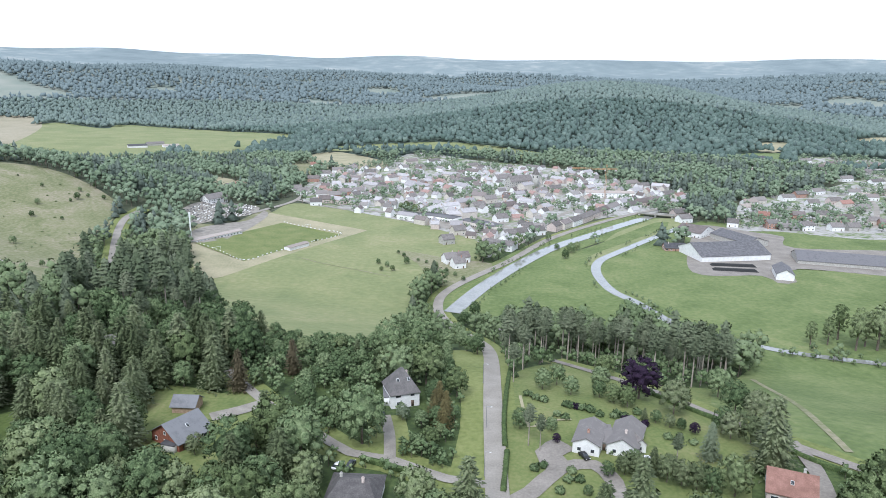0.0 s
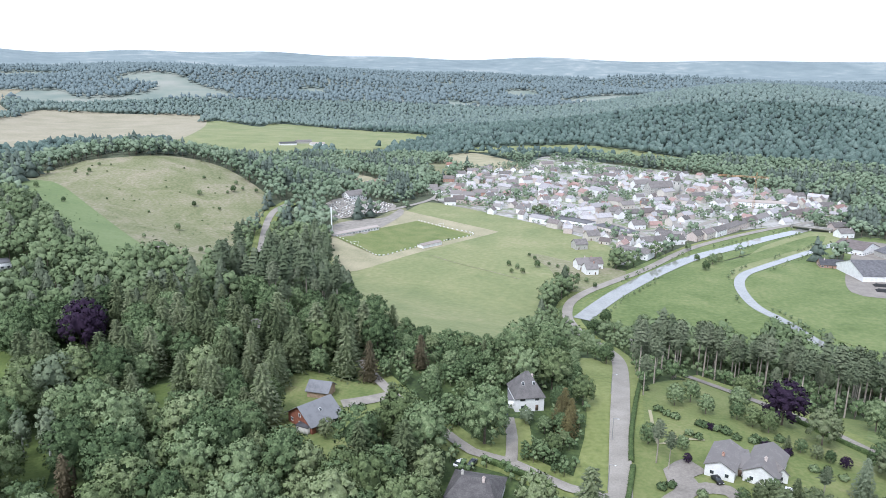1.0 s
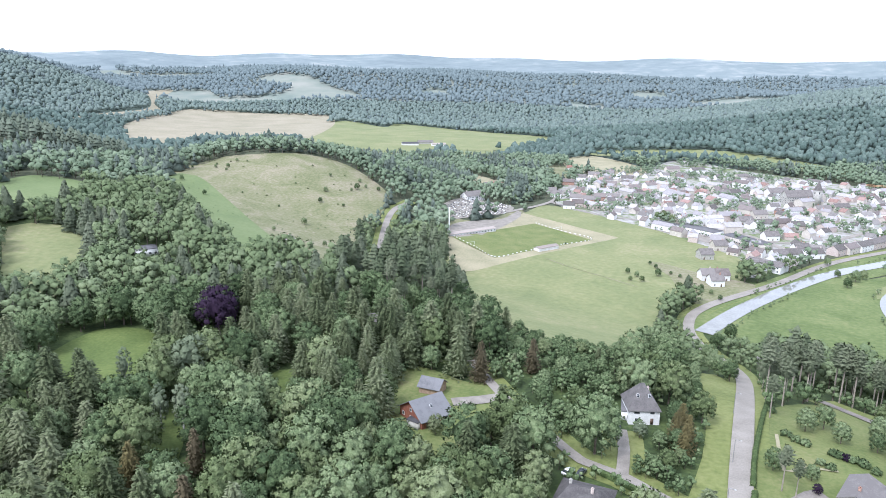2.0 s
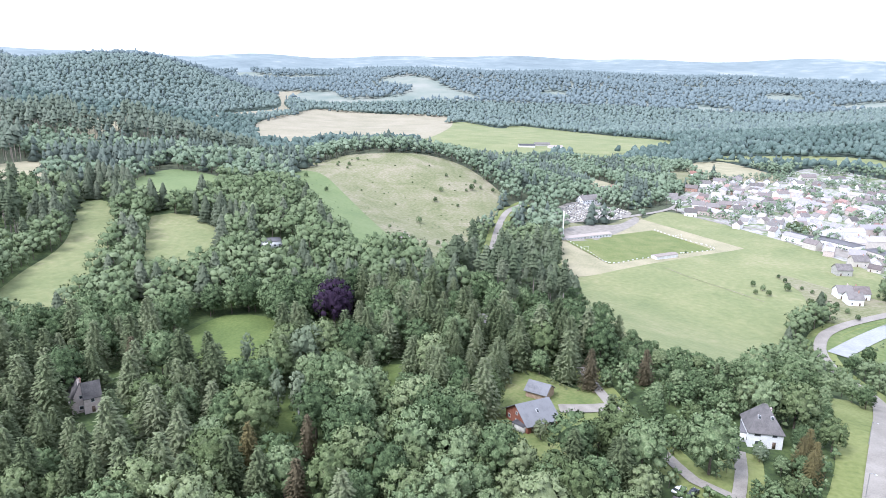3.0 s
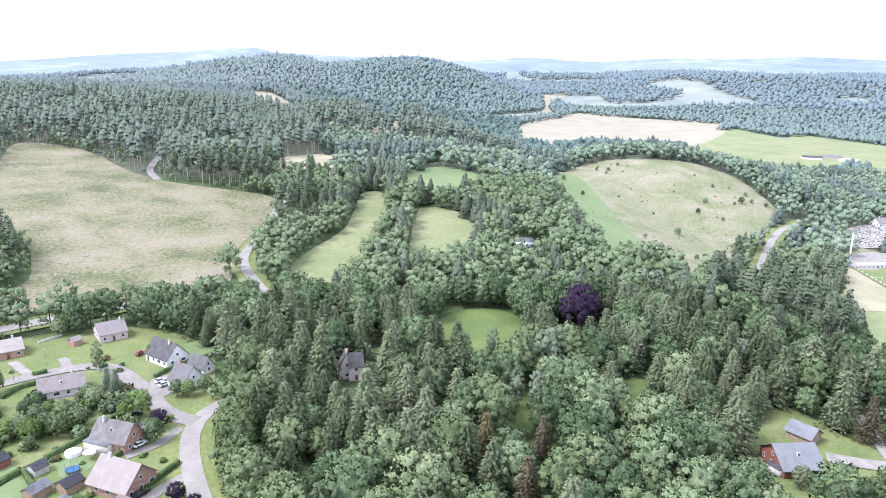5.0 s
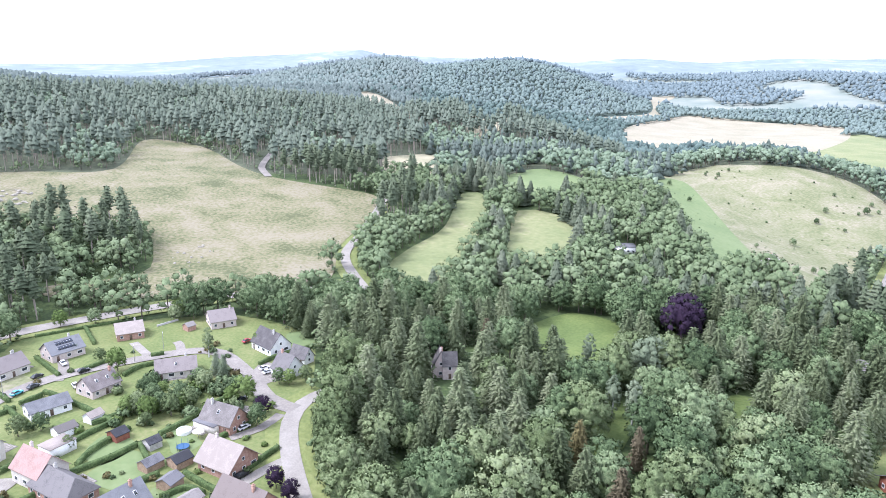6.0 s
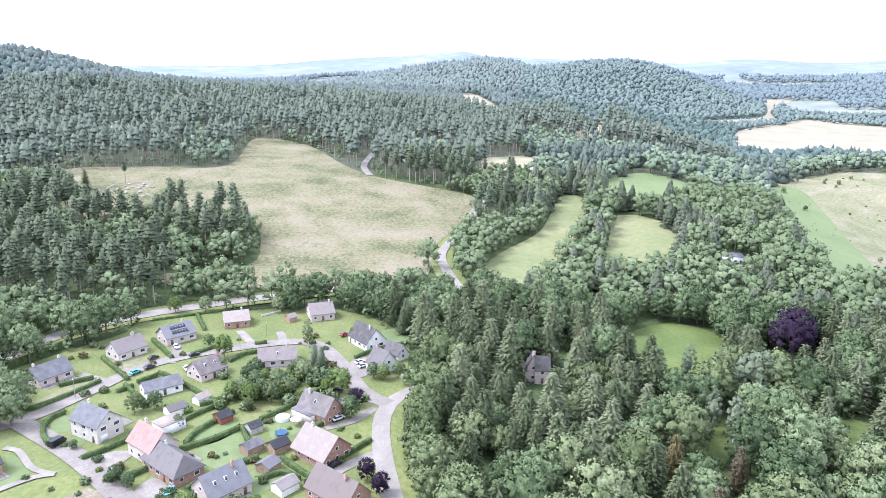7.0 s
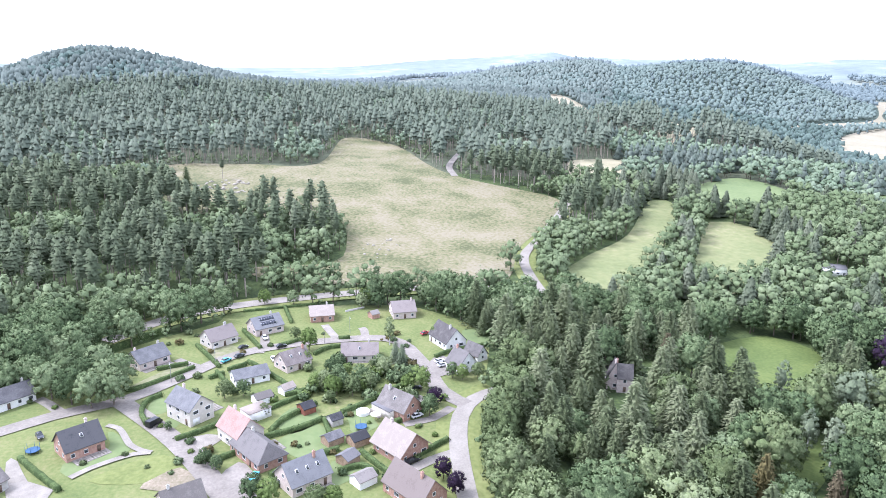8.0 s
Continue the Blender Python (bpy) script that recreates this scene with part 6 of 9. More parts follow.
rng = np.random.default_rng(5)
FORMS = ("broadleaf", "spruce", "pine")
LABELS = ("leafy green broadleaf tree standing in dense woodland", "dark green spruce with drooping branches in the wood", "tall grey-green pine with a long bare trunk")
tx, ty = scatter(rng, 108, 330, 9.3, 2.0)
kinds = species(tx, ty, rng)
near = np.zeros(len(tx), bool)
for k in range(3):
    q = np.where(kinds == k)[0]
    near[q[np.argsort(np.hypot(tx[q], ty[q]))[:(285, 285, 200)[k]]]] = True
for x, y, k in zip(tx[near], ty[near], kinds[near]):
    if k == 2 and rng.uniform() < 0.08:
        continue
    s = rng.uniform(0.62, 1.25) * (1.0, 0.95, 0.95)[k]
    s *= float(young(np.array([x]), np.array([y]))[0])
    leaf = FORMS[k]
    if k == 0 and (rng.uniform() < (0.5 if math.hypot(x, y) < 200 else 0.33) or to_line(np.array([x]), np.array([y]), LINES["estate_loop"][1])[0] < 20):
        leaf = "pale"
    elif k == 1 and rng.uniform() < 0.02:
        leaf = "rust"
    plant(FORMS[k], leaf, x, y, s, rng, LABELS[k] if leaf == FORMS[k] else ("pale green leafy tree in the wood" if leaf == "pale" else "rust-brown ailing spruce among green trees"))
BELT = [(tx[~near], ty[~near], kinds[~near])]


def woods(name, k, detail, x, y, sizes, rng, label, size_class=0):
    """A joined stand of many trees of one kind."""
    forms = [MAKERS[FORMS[k]](np.random.default_rng(90 + i), detail) for i in range(7)]
    pick = rng.integers(7, size=len(x))
    turn, z = rng.uniform(0, 6.283, len(x)), land(x, y)
    tint = np.clip(rng.normal(0.5, 0.24, len(x)) + 0.3 * patchy(x, y, 90, 7.7), 0, 1)
    V, F, S, T, N, n = [], [], [], [], [], 0
    for i in range(7):
        crown, trunk = forms[i]
        d = soft(crown)
        if detail == 0:
            d = d + (0, 0, 0.05)
        v, f, _ = crown.arrays()
        slots = np.zeros(len(f))
        if detail > 0:
            w, g, _ = trunk.arrays()
            d = np.vstack([d, np.concatenate(trunk.d) * (1, 1, 0) + (0.01, 0, 0)])
            f, slots, v = np.vstack([f, g + len(v)]), np.concatenate([slots, np.ones(len(g))]), np.vstack([v, w])
        q = np.where(pick == i)[0]
        if not len(q):
            continue
        c, s = np.cos(turn[q])[:, None], np.sin(turn[q])[:, None]
        k_ = sizes[q][:, None]
        p = np.stack([(c * v[:, 0] - s * v[:, 1]) * k_ + x[q][:, None], (s * v[:, 0] + c * v[:, 1]) * k_ + y[q][:, None], v[:, 2] * k_ + z[q][:, None]], -1)
        V.append(p.reshape(-1, 3))
        F.append((f[None] + (n + np.arange(len(q)) * len(v))[:, None, None]).reshape(-1, 3))
        S.append(np.tile(slots, len(q)))
        T.append(np.repeat(tint[q], len(v)))
        N.append(np.stack([c * d[:, 0] - s * d[:, 1], s * d[:, 0] + c * d[:, 1], d[:, 2] + 0 * c], -1).reshape(-1, 3))
        n += len(q) * len(v)
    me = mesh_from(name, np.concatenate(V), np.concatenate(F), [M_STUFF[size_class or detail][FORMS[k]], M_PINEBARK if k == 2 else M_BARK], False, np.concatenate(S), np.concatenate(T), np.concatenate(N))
    return tagged(new(name, me), label, "woodland", kind="stuff")


NAMES = ("broadleaf_wood", "spruce_wood", "pine_wood")
KINDS = ("dense green broadleaf woodland on the slopes", "dense dark conifer woodland", "pine forest with bare trunks on the hillside")
# each farther ring takes leaf tones with more haze mixed in
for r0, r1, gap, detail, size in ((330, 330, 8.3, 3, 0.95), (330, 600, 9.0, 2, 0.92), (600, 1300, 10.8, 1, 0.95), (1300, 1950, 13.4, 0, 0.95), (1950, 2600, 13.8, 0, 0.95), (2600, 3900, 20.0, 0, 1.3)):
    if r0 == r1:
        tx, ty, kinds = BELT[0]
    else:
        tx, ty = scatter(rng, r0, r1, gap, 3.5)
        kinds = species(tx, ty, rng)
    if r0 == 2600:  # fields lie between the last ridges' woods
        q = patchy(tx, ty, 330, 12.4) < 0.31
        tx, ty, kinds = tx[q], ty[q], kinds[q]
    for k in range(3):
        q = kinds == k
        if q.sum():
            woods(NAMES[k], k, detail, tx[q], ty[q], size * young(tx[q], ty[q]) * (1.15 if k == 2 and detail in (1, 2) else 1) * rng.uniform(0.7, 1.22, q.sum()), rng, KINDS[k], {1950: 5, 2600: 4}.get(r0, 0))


def undergrowth():
    """Scrub between the near trees and in the gaps round the houses."""
    n = 330
    gx, gy = (q.ravel() for q in np.meshgrid(np.arange(-n, n, 6.2), np.arange(-n, n, 6.2)))
    gx, gy = gx + rng.uniform(-2, 2, gx.size), gy + rng.uniform(-2, 2, gy.size)
    r, az = np.hypot(gx, gy), np.degrees(np.arctan2(-gx, gy))
    keep = (r > 120) & (r < n) & (az > -37) & (az < 100)
    gx, gy = gx[keep], gy[keep]
    bad = np.zeros(len(gx), bool)
    for name in OPEN:
        bad |= inside(gx, gy, OPEN[name])
    for width, pts in LINES.values():
        bad |= to_line(gx, gy, pts) < width / 2 + 2.2
    gap = np.zeros(len(gx), bool)
    for bx, by, ahead in BUILT:
        d = np.hypot(gx - bx, gy - by)
        bad |= d < 10
        gap |= d < 34
    r, az = np.hypot(gx, gy), np.degrees(np.arctan2(-gx, gy))
    gap |= inside(gx, gy, SCRUB)
    gap |= (az < -3) & (az > -26) & (r > 220) & (r < 330)
    q = gap & ~bad
    row_of_pines = ((az < -3) & (az > -26) & (r > 220) & (r < 330))[q]
    woods("undergrowth", 0, 1, gx[q], gy[q], rng.uniform(0.16, 0.36, q.sum()) * np.where(row_of_pines, 1.5, 1.0), rng, "low green scrub and bushes between the trees", 3)


undergrowth()
gx, gy = (q.ravel() for q in np.meshgrid(np.arange(-80, 8, 4.3), np.arange(176, 360, 4.3)))
gx, gy = gx + rng.uniform(-1.6, 1.6, gx.size), gy + rng.uniform(-1.6, 1.6, gy.size)
q = (inside(gx, gy, SCRUB) | inside(gx, gy, SCRUB_EAST)) & ~open_ground(gx, gy, 0.5) & (patchy(gx, gy, 18, 6.1) > -0.3)
woods("young_scrub", 0, 2, gx[q], gy[q], rng.uniform(0.16, 0.4, q.sum()), rng, "dense young green scrub round the hip-roofed house", 3)


def ground_scrub(name, keep, gap, sizes, label):
    """Low bushes on a jittered grid, where keep(x, y) allows."""
    gx, gy = (q.ravel() for q in np.meshgrid(np.arange(-900, -250, gap), np.arange(-320, 560, gap)))
    gx, gy = gx + rng.uniform(-0.5, 0.5, gx.size) * gap, gy + rng.uniform(-0.5, 0.5, gy.size) * gap
    k = keep(gx, gy)
    woods(name, 0, 1, gx[k], gy[k], rng.uniform(*sizes, k.sum()), rng, label, 2)


def below_pines(x, y):
    r, az = np.hypot(x, y), np.degrees(np.arctan2(-x, y))
    near_edge = to_line(x, y, OPEN["clearing"] + OPEN["clearing"][:1]) < 34
    return (r > 330) & (r < 900) & (az > 58) & (az < 108) & ((r < 520) | near_edge) & ~open_ground(x, y, 1.5) & (patchy(x, y, 30, 8.8) > -0.25)


ground_scrub("pine_undergrowth", below_pines, 9.5, (0.25, 0.5), "green scrub below the pines")
ground_scrub("heath_tufts", lambda x, y: inside(x, y, OPEN["clearing"]) & (patchy(x, y, 40, 1.7) > 0.12), 13.0, (0.03, 0.09), "low tufts and bushes on the dry clearing")
ground_scrub("hill_tufts", lambda x, y: inside(x, y, OPEN["bare_hill"]) & (patchy(x, y, 30, 5.7) > 0.1), 11.0, (0.04, 0.12), "low tufts and bushes on the bare hill")

# ---- smaller things ----
M_HEDGE = leaf_mat("hedge_leaves", [(0.05, 0.075, 0.028), (0.085, 0.12, 0.045), (0.12, 0.155, 0.065)], "island")
M_PAINT = {"white": (0.75, 0.75, 0.75), "black": (0.015, 0.015, 0.018), "dark": (0.05, 0.055, 0.065), "cyan": (0.10, 0.42, 0.50), "red": (0.32, 0.04, 0.06)}
M_PAINT = {k: mat(k + "_car_paint", [tuple(c * 0.9 for c in v), tuple(c * 1.1 for c in v)], 1, 6, 0.3, spec=0.5) for k, v in M_PAINT.items()}
M_RUBBER = mat("tyre_rubber", [(0.02, 0.02, 0.02), (0.035, 0.035, 0.035)], 0.5, 6, 0.9)
M_POOL = mat("pool_water", [(0.25, 0.55, 0.60), (0.32, 0.62, 0.66)], 1, 5, 0.08, spec=0.6)
M_CLOTH = mat("cream_canvas", [(0.66, 0.62, 0.56), (0.74, 0.70, 0.64)], 1, 5, 0.9)
M_BLUE = mat("blue_padding", [(0.03, 0.08, 0.16), (0.05, 0.11, 0.21)], 1, 5, 0.7)


def hedge(pts, wide, high):
    """A clipped hedge: an uneven long block with leaf sprays over it."""
    hr = np.random.default_rng(int(abs(pts[0][0]) * 10))
    c = smooth_loop(pts, 1.6, closed=False)
    d = np.gradient(c, axis=0)
    d /= np.linalg.norm(d, axis=1)[:, None] + 1e-9
    side = np.stack([-d[:, 1], d[:, 0]], 1)
    g = land(c[:, 0], c[:, 1])
    ring = [(-0.5, -0.3), (-0.5, 0.8), (-0.32, 1.0), (0.32, 1.0), (0.5, 0.8), (0.5, -0.3)]
    n, k = len(c), len(ring)
    v = np.concatenate([np.array([(*(c[i] + side[i] * u * wide * hr.uniform(0.88, 1.1)), g[i] + w * high * hr.uniform(0.92, 1.06)) for i in range(n)]) for u, w in ring])
    f = [(a * n + i, (a + 1) * n + i, (a + 1) * n + i + 1) for a in range(k - 1) for i in range(n - 1)] + [(a * n + i, (a + 1) * n + i + 1, a * n + i + 1) for a in range(k - 1) for i in range(n - 1)]
    f += [(a * n, (a - 1) * n, 0) for a in range(2, k)] + [((a - 1) * n + n - 1, a * n + n - 1, n - 1) for a in range(2, k)]
    shape = Shape()
    shape.add(v, f)
    m = 7 * n
    i = hr.integers(n, size=m)
    u, w = hr.uniform(-0.55, 0.55, m), hr.uniform(0.2, 1.05, m)
    u = np.where(w < 0.9, np.sign(u) * 0.52, u)
    q = c[i] + side[i] * (u * wide)[:, None] + d[i] * hr.uniform(-0.8, 0.8, m)[:, None]
    shape.leaves(hr, np.column_stack([q, g[i] + w * high]), np.column_stack([side[i] * np.sign(u)[:, None], np.ones(m)]), 0.28)
    a, b, _ = shape.arrays()
    return tagged(new("hedge", mesh_from("hedge", a, b, [M_HEDGE])), "clipped dark green garden hedge along a plot" if high < 2.5 else "tall dark hedge behind the gardens", "hedge", "garden hedges")


def car(x, y, yaw, tone, van=False):
    """A parked car: body, glasshouse, four wheels, lights."""
    ob = new("van" if van else "car")
    ob.matrix_basis = pose(x, y, float(land(x, y)) + 0.5, 0, 0, math.degrees(yaw))
    if van:
        side = [(-2.6, 0.35), (2.6, 0.35), (2.6, 1.1), (2.1, 1.25), (1.5, 2.2), (-2.5, 2.3), (-2.6, 2.0)]
        glass = [(1.45, 1.3), (2.02, 1.3), (1.5, 2.1), (1.0, 2.1), (1.0, 1.3)]
        half = 1.0
    else:
        side = [(-2.1, 0.35), (2.1, 0.35), (2.15, 0.7), (1.9, 0.85), (1.0, 0.95), (-1.85, 0.98), (-2.15, 0.8)]
        glass = [(1.05, 0.9), (0.35, 1.42), (-1.2, 1.46), (-1.9, 0.93)]
        half = 0.87

    def prism(name, outline, w, material, taper=1.0):
        n = len(outline)
        v = [(a, -w * (taper if b > 1.2 and taper < 1 else 1), b) for a, b in outline] + [(a, w * (taper if b > 1.2 and taper < 1 else 1), b) for a, b in outline]
        f = [tuple(range(n)), tuple(range(2 * n - 1, n - 1, -1))] + [(i, i + n, (i + 1) % n + n, (i + 1) % n) for i in range(n)]
        me = poly_mesh(name, v, f, [material])
        bm = bmesh.new()
        bm.from_mesh(me)
        bmesh.ops.recalc_face_normals(bm, faces=bm.faces)
        bm.to_mesh(me)
        bm.free()
        return me

    part("body", prism("body", side, half, M_PAINT[tone]), ob)
    part("glasshouse", prism("glasshouse", glass, half * (1.01 if van else 0.93), M_GLASS, 1.0 if van else 0.82), ob)
    if not van:
        part("roof", boxes("roof", [(-1.15, 0.3, -half * 0.74, half * 0.74, 1.44, 1.5)], [M_PAINT[tone]]), ob)
    if "wheel" not in WIN:
        w = Shape()
        w.tube([(0, -0.1, 0), (0, 0.1, 0)], (0.33, 0.33), 12)
        a, b, _ = w.arrays()
        caps = [(0, i, i + 1) for i in range(1, 11)] + [(12, 12 + i + 1, 12 + i) for i in range(1, 11)]
        WIN["wheel"] = mesh_from("wheel", a, np.vstack([b, caps]), [M_RUBBER])
        WIN["light"] = boxes("headlight", [(-0.05, 0.05, -0.18, 0.18, -0.07, 0.07)], [M_FRAME])
    for wx in (-1.3, 1.35) if not van else (-1.6, 1.7):
        for wy in (-half + 0.06, half - 0.06):
            part("wheel", WIN["wheel"], ob, pose(wx, wy, 0.33))
    for wy in (-half + 0.25, half - 0.25):
        part("headlight", WIN["light"], ob, pose(2.13 if not van else 2.6, wy, 0.68))
    word = {"white": "white", "black": "black", "dark": "dark grey", "cyan": "turquoise blue", "red": "dark red"}[tone]
    return tagged(ob, (word + " delivery van parked on the street") if van else (word + " car parked by the houses"), "van" if van else "car", "" if van else "parked cars")


def turned(name, profile, material, sides=20):
    """A round body from (radius, height) pairs."""
    v = [(r * math.cos(6.2832 * i / sides), r * math.sin(6.2832 * i / sides), z) for r, z in profile for i in range(sides)]
    f = [(k * sides + i, k * sides + (i + 1) % sides, (k + 1) * sides + (i + 1) % sides, (k + 1) * sides + i) for k in range(len(profile) - 1) for i in range(sides)]
    return poly_mesh(name, v, f + [tuple(range((len(profile) - 1) * sides, len(profile) * sides))], [material])


def trampoline(x, y):
    ob = new("trampoline")
    ob.matrix_basis = pose(x, y, float(land(x, y)) + 0.15)
    part("mat", turned("mat", [(1.6, 0.84), (1.6, 0.88), (0.1, 0.88)], M_RUBBER), ob)
    part("padding", turned("padding", [(1.95, 0.82), (1.95, 0.92), (1.6, 0.92), (1.6, 0.90)], M_BLUE), ob)
    for i in range(6):
        a = i * math.pi / 3
        part("post", boxes("post", [(-0.04, 0.04, -0.04, 0.04, 0, 2.6)], [M_BLUE]), ob, pose(1.95 * math.cos(a), 1.95 * math.sin(a), 0))
    return tagged(ob, "round blue garden trampoline with net posts on a lawn", "trampoline", "garden trampolines")


def pool(x, y):
    ob = new("swimming_pool")
    ob.matrix_basis = pose(x, y, float(land(x, y)) + 0.15)
    part("wall", turned("wall", [(2.3, 0), (2.3, 1.2), (2.15, 1.2), (2.15, 1.0)], M_FRAME, 28), ob)
    part("water", turned("water", [(2.14, 1.0), (2.14, 1.05), (0.1, 1.05)], M_POOL, 28), ob)
    return tagged(ob, "round above-ground pool with pale blue water", "pool")


def parasol(x, y):
    ob = new("parasol")
    ob.matrix_basis = pose(x, y, float(land(x, y)) + 0.15)
    part("canopy", turned("canopy", [(1.9, 2.2), (1.85, 2.25), (0.9, 2.6), (0.08, 2.85)], M_CLOTH, 8), ob)
    part("pole", boxes("pole", [(-0.04, 0.04, -0.04, 0.04, -0.1, 2.8)], [M_METAL]), ob)
    return tagged(ob, "open cream garden parasol on a terrace", "parasol")


def mast(x, y, high):
    ob = new("floodlight_mast")
    ob.matrix_basis = pose(x, y, float(land(x, y)))
    part("pole", turned("pole", [(0.7, 0), (0.55, high * 0.8), (0.8, high * 0.82), (0.8, high)], M_FRAME, 10), ob)
    return tagged(ob, "tall pale slender mast beside the football pitch", "mast")


def tower(x, y):
    ob = new("church_tower")
    ob.matrix_basis = pose(x, y, float(land(x, y)), 0, 0, 25)
    part("wall", boxes("wall", [(-3.6, 3.6, -3.6, 3.6, -1, 19), (-3.8, 3.8, -3.8, 3.8, 19.004, 19.5)], [M_WALL["stone"]]), ob)
    part("spire", poly_mesh("spire", [(-3.7, -3.7, 19.5), (3.7, -3.7, 19.5), (3.7, 3.7, 19.5), (-3.7, 3.7, 19.5), (0, 0, 31)], [(0, 1, 4), (1, 2, 4), (2, 3, 4), (3, 0, 4), (3, 2, 1, 0)], [M_ROOF["slate"]]), ob)
    for k in range(4):
        add_window(ob, Matrix.Rotation(k * math.pi / 2, 4, "Z") @ Matrix.Translation((0, -3.6, 15)), 1.6, 2.6, True)
    return tagged(ob, "square grey stone church tower with slate spire", "church tower")


def patio(x, y, yaw, L, W):
    """A paved terrace: rows of slabs with open joints on a bed, and a small table with two chairs."""
    ob = new("patio")
    ob.matrix_basis = pose(x, y, float(land(x, y)) + 0.2, 0, 0, math.degrees(yaw))
    part("bed", boxes("bed", [(-L / 2, L / 2, -W / 2, W / 2, -0.4, 0.08)], [M_GRAVEL]), ob)
    n, m = int(L), int(W)
    slab = boxes("slab", [(-L / n / 2 + 0.03, L / n / 2 - 0.03, -W / m / 2 + 0.03, W / m / 2 - 0.03, 0.08, 0.13)], [M_CONCRETE])
    for i in range(n):
        for j in range(m):
            part("slab", slab, ob, pose((i + 0.5) * L / n - L / 2, (j + 0.5) * W / m - W / 2, 0))
    return tagged(ob, "pale paved terrace beside an estate house", "patio", "garden patios")


def lattice(name, length, side, bay, material):
    """A square lattice beam along x: four chords and zigzag braces."""
    shape, h = Shape(), side / 2
    n = max(2, int(length / bay))
    for y, z in ((-h, -h), (h, -h), (h, h), (-h, h)):
        shape.tube([(0, y, z), (length / 2, y, z), (length, y, z)], (0.11, 0.11, 0.11), 4)
    for i in range(n):
        a, b = length * i / n, length * (i + 1) / n
        k = 1 if i % 2 else -1
        for p, q in (((-h, -h * k), (-h, h * k)), ((h, h * k), (h, -h * k)), ((h * k, h), (-h * k, h)), ((-h * k, -h), (h * k, -h))):
            shape.tube([(a, *p), (b, *q)], (0.07, 0.07), 3)
    v, f, _ = shape.arrays()
    return mesh_from(name, v, f, [material])


def crane(x, y, yaw, high, reach):
    """A tower crane: lattice mast and jibs, cab, counterweight and tie peak."""
    ob = new("tower_crane")
    ob.matrix_basis = pose(x, y, float(land(x, y)), 0, 0, yaw)
    steel = mat("orange_crane_steel", [(0.42, 0.24, 0.12), (0.52, 0.31, 0.17)], 2, 6, 0.5)
    part("footing", boxes("footing", [(-2.5, 2.5, -2.5, 2.5, -0.8, 0.8)], [M_CONCRETE]), ob)
    part("mast", lattice("mast", high, 1.8, 2.0, steel), ob, pose(0, 0, 0.8, 0, -90, 0))
    part("jib", lattice("jib", reach, 1.4, 2.0, steel), ob, pose(0.9, 0, high + 1.4))
    part("counter_jib", lattice("counter_jib", reach * 0.3, 1.4, 2.0, steel), ob, pose(-0.9, 0, high + 1.4, 0, 0, 180))
    part("counterweight", boxes("counterweight", [(-reach * 0.3, -reach * 0.3 + 2.4, -0.8, 0.8, high - 1.4, high + 0.6)], [M_WALL["stone"]]), ob)
    cab = part("cab", boxes("cab", [(0.95, 2.6, -2.2, -0.8, high - 1.6, high + 0.6)], [M_GARAGE]), ob)
    part("pane", boxes("pane", [(2.604, 2.66, -2.0, -1.0, high - 0.8, high + 0.4)], [M_GLASS]), cab)
    part("peak", lattice("peak", 5.0, 1.0, 1.6, steel), ob, pose(0, 0, high + 2.1, 0, -90, 0))
    return tagged(ob, "orange steel tower crane standing among the village roofs", "crane")


def goal(x, y, yaw):
    ob = new("football_goal")
    ob.matrix_basis = pose(x, y, float(land(x, y)) + 0.5, 0, 0, math.degrees(yaw))
    for q in (-3.6, 3.6):
        part("post", boxes("post", [(-0.08, 0.08, -0.08, 0.08, 0, 2.4)], [M_FRAME]), ob, pose(q, 0, 0))
    part("crossbar", boxes("crossbar", [(-3.6, 3.6, -0.08, 0.08, 2.404, 2.56)], [M_FRAME]), ob)
    return tagged(ob, "white football goal on the pitch", "goal", "football goals")


def rail(pts):
    """White panels and posts round the pitch."""
    c = smooth_loop(pts, 4.5, closed=False)
    ob = new("pitch_barrier")
    ob.matrix_basis = pose(c[0][0], c[0][1], float(land(*c[0])) + 0.4)
    o = ob.matrix_basis.translation
    bar = boxes("panel", [(-1.0, 1.0, -0.05, 0.05, 0.35, 1.1), (-0.07, 0.07, -0.07, 0.07, -0.3, 1.2)], [M_FRAME])
    for i, (px, py) in enumerate(c[:-1]):
        qx, qy = c[i + 1]
        part("panel", bar, ob, pose(px - o.x, py - o.y, float(land(px, py)) + 0.4 - o.z, 0, 0, math.degrees(math.atan2(qy - py, qx - px))))
    return tagged(ob, "white panelled barrier round the football pitch", "barrier")


def graves(poly):
    """Rows of small gravestones, slabs and kerbs."""
    gr = random.Random(4)
    p = np.array(poly, float)
    blocks = []
    for gx in np.arange(p[:, 0].min(), p[:, 0].max(), 3.4):
        for gy in np.arange(p[:, 1].min(), p[:, 1].max(), 4.2):
            qx, qy = gx + gr.uniform(-0.4, 0.4), gy + gr.uniform(-0.4, 0.4)
            if inside(np.array([qx]), np.array([qy]), poly)[0] and gr.random() < 0.85:
                z = float(land(qx, qy)) + 0.45
                blocks.append((qx - 0.6, qx + 0.6, qy - 1.1, qy + 1.0, z, z + 0.35))
                blocks.append((qx - 0.55, qx + 0.55, qy + 1.02, qy + 1.25, z, z + gr.uniform(0.9, 1.5)))
    me = boxes("gravestones", blocks, [M_WALL["stone"], M_ROOF["sheet"], M_WALL["white"]], [gr.choice((0, 0, 1, 2)) for _ in blocks])
    return tagged(new("gravestones", me), "rows of grey and dark gravestones in the cemetery", "gravestones", kind="stuff")


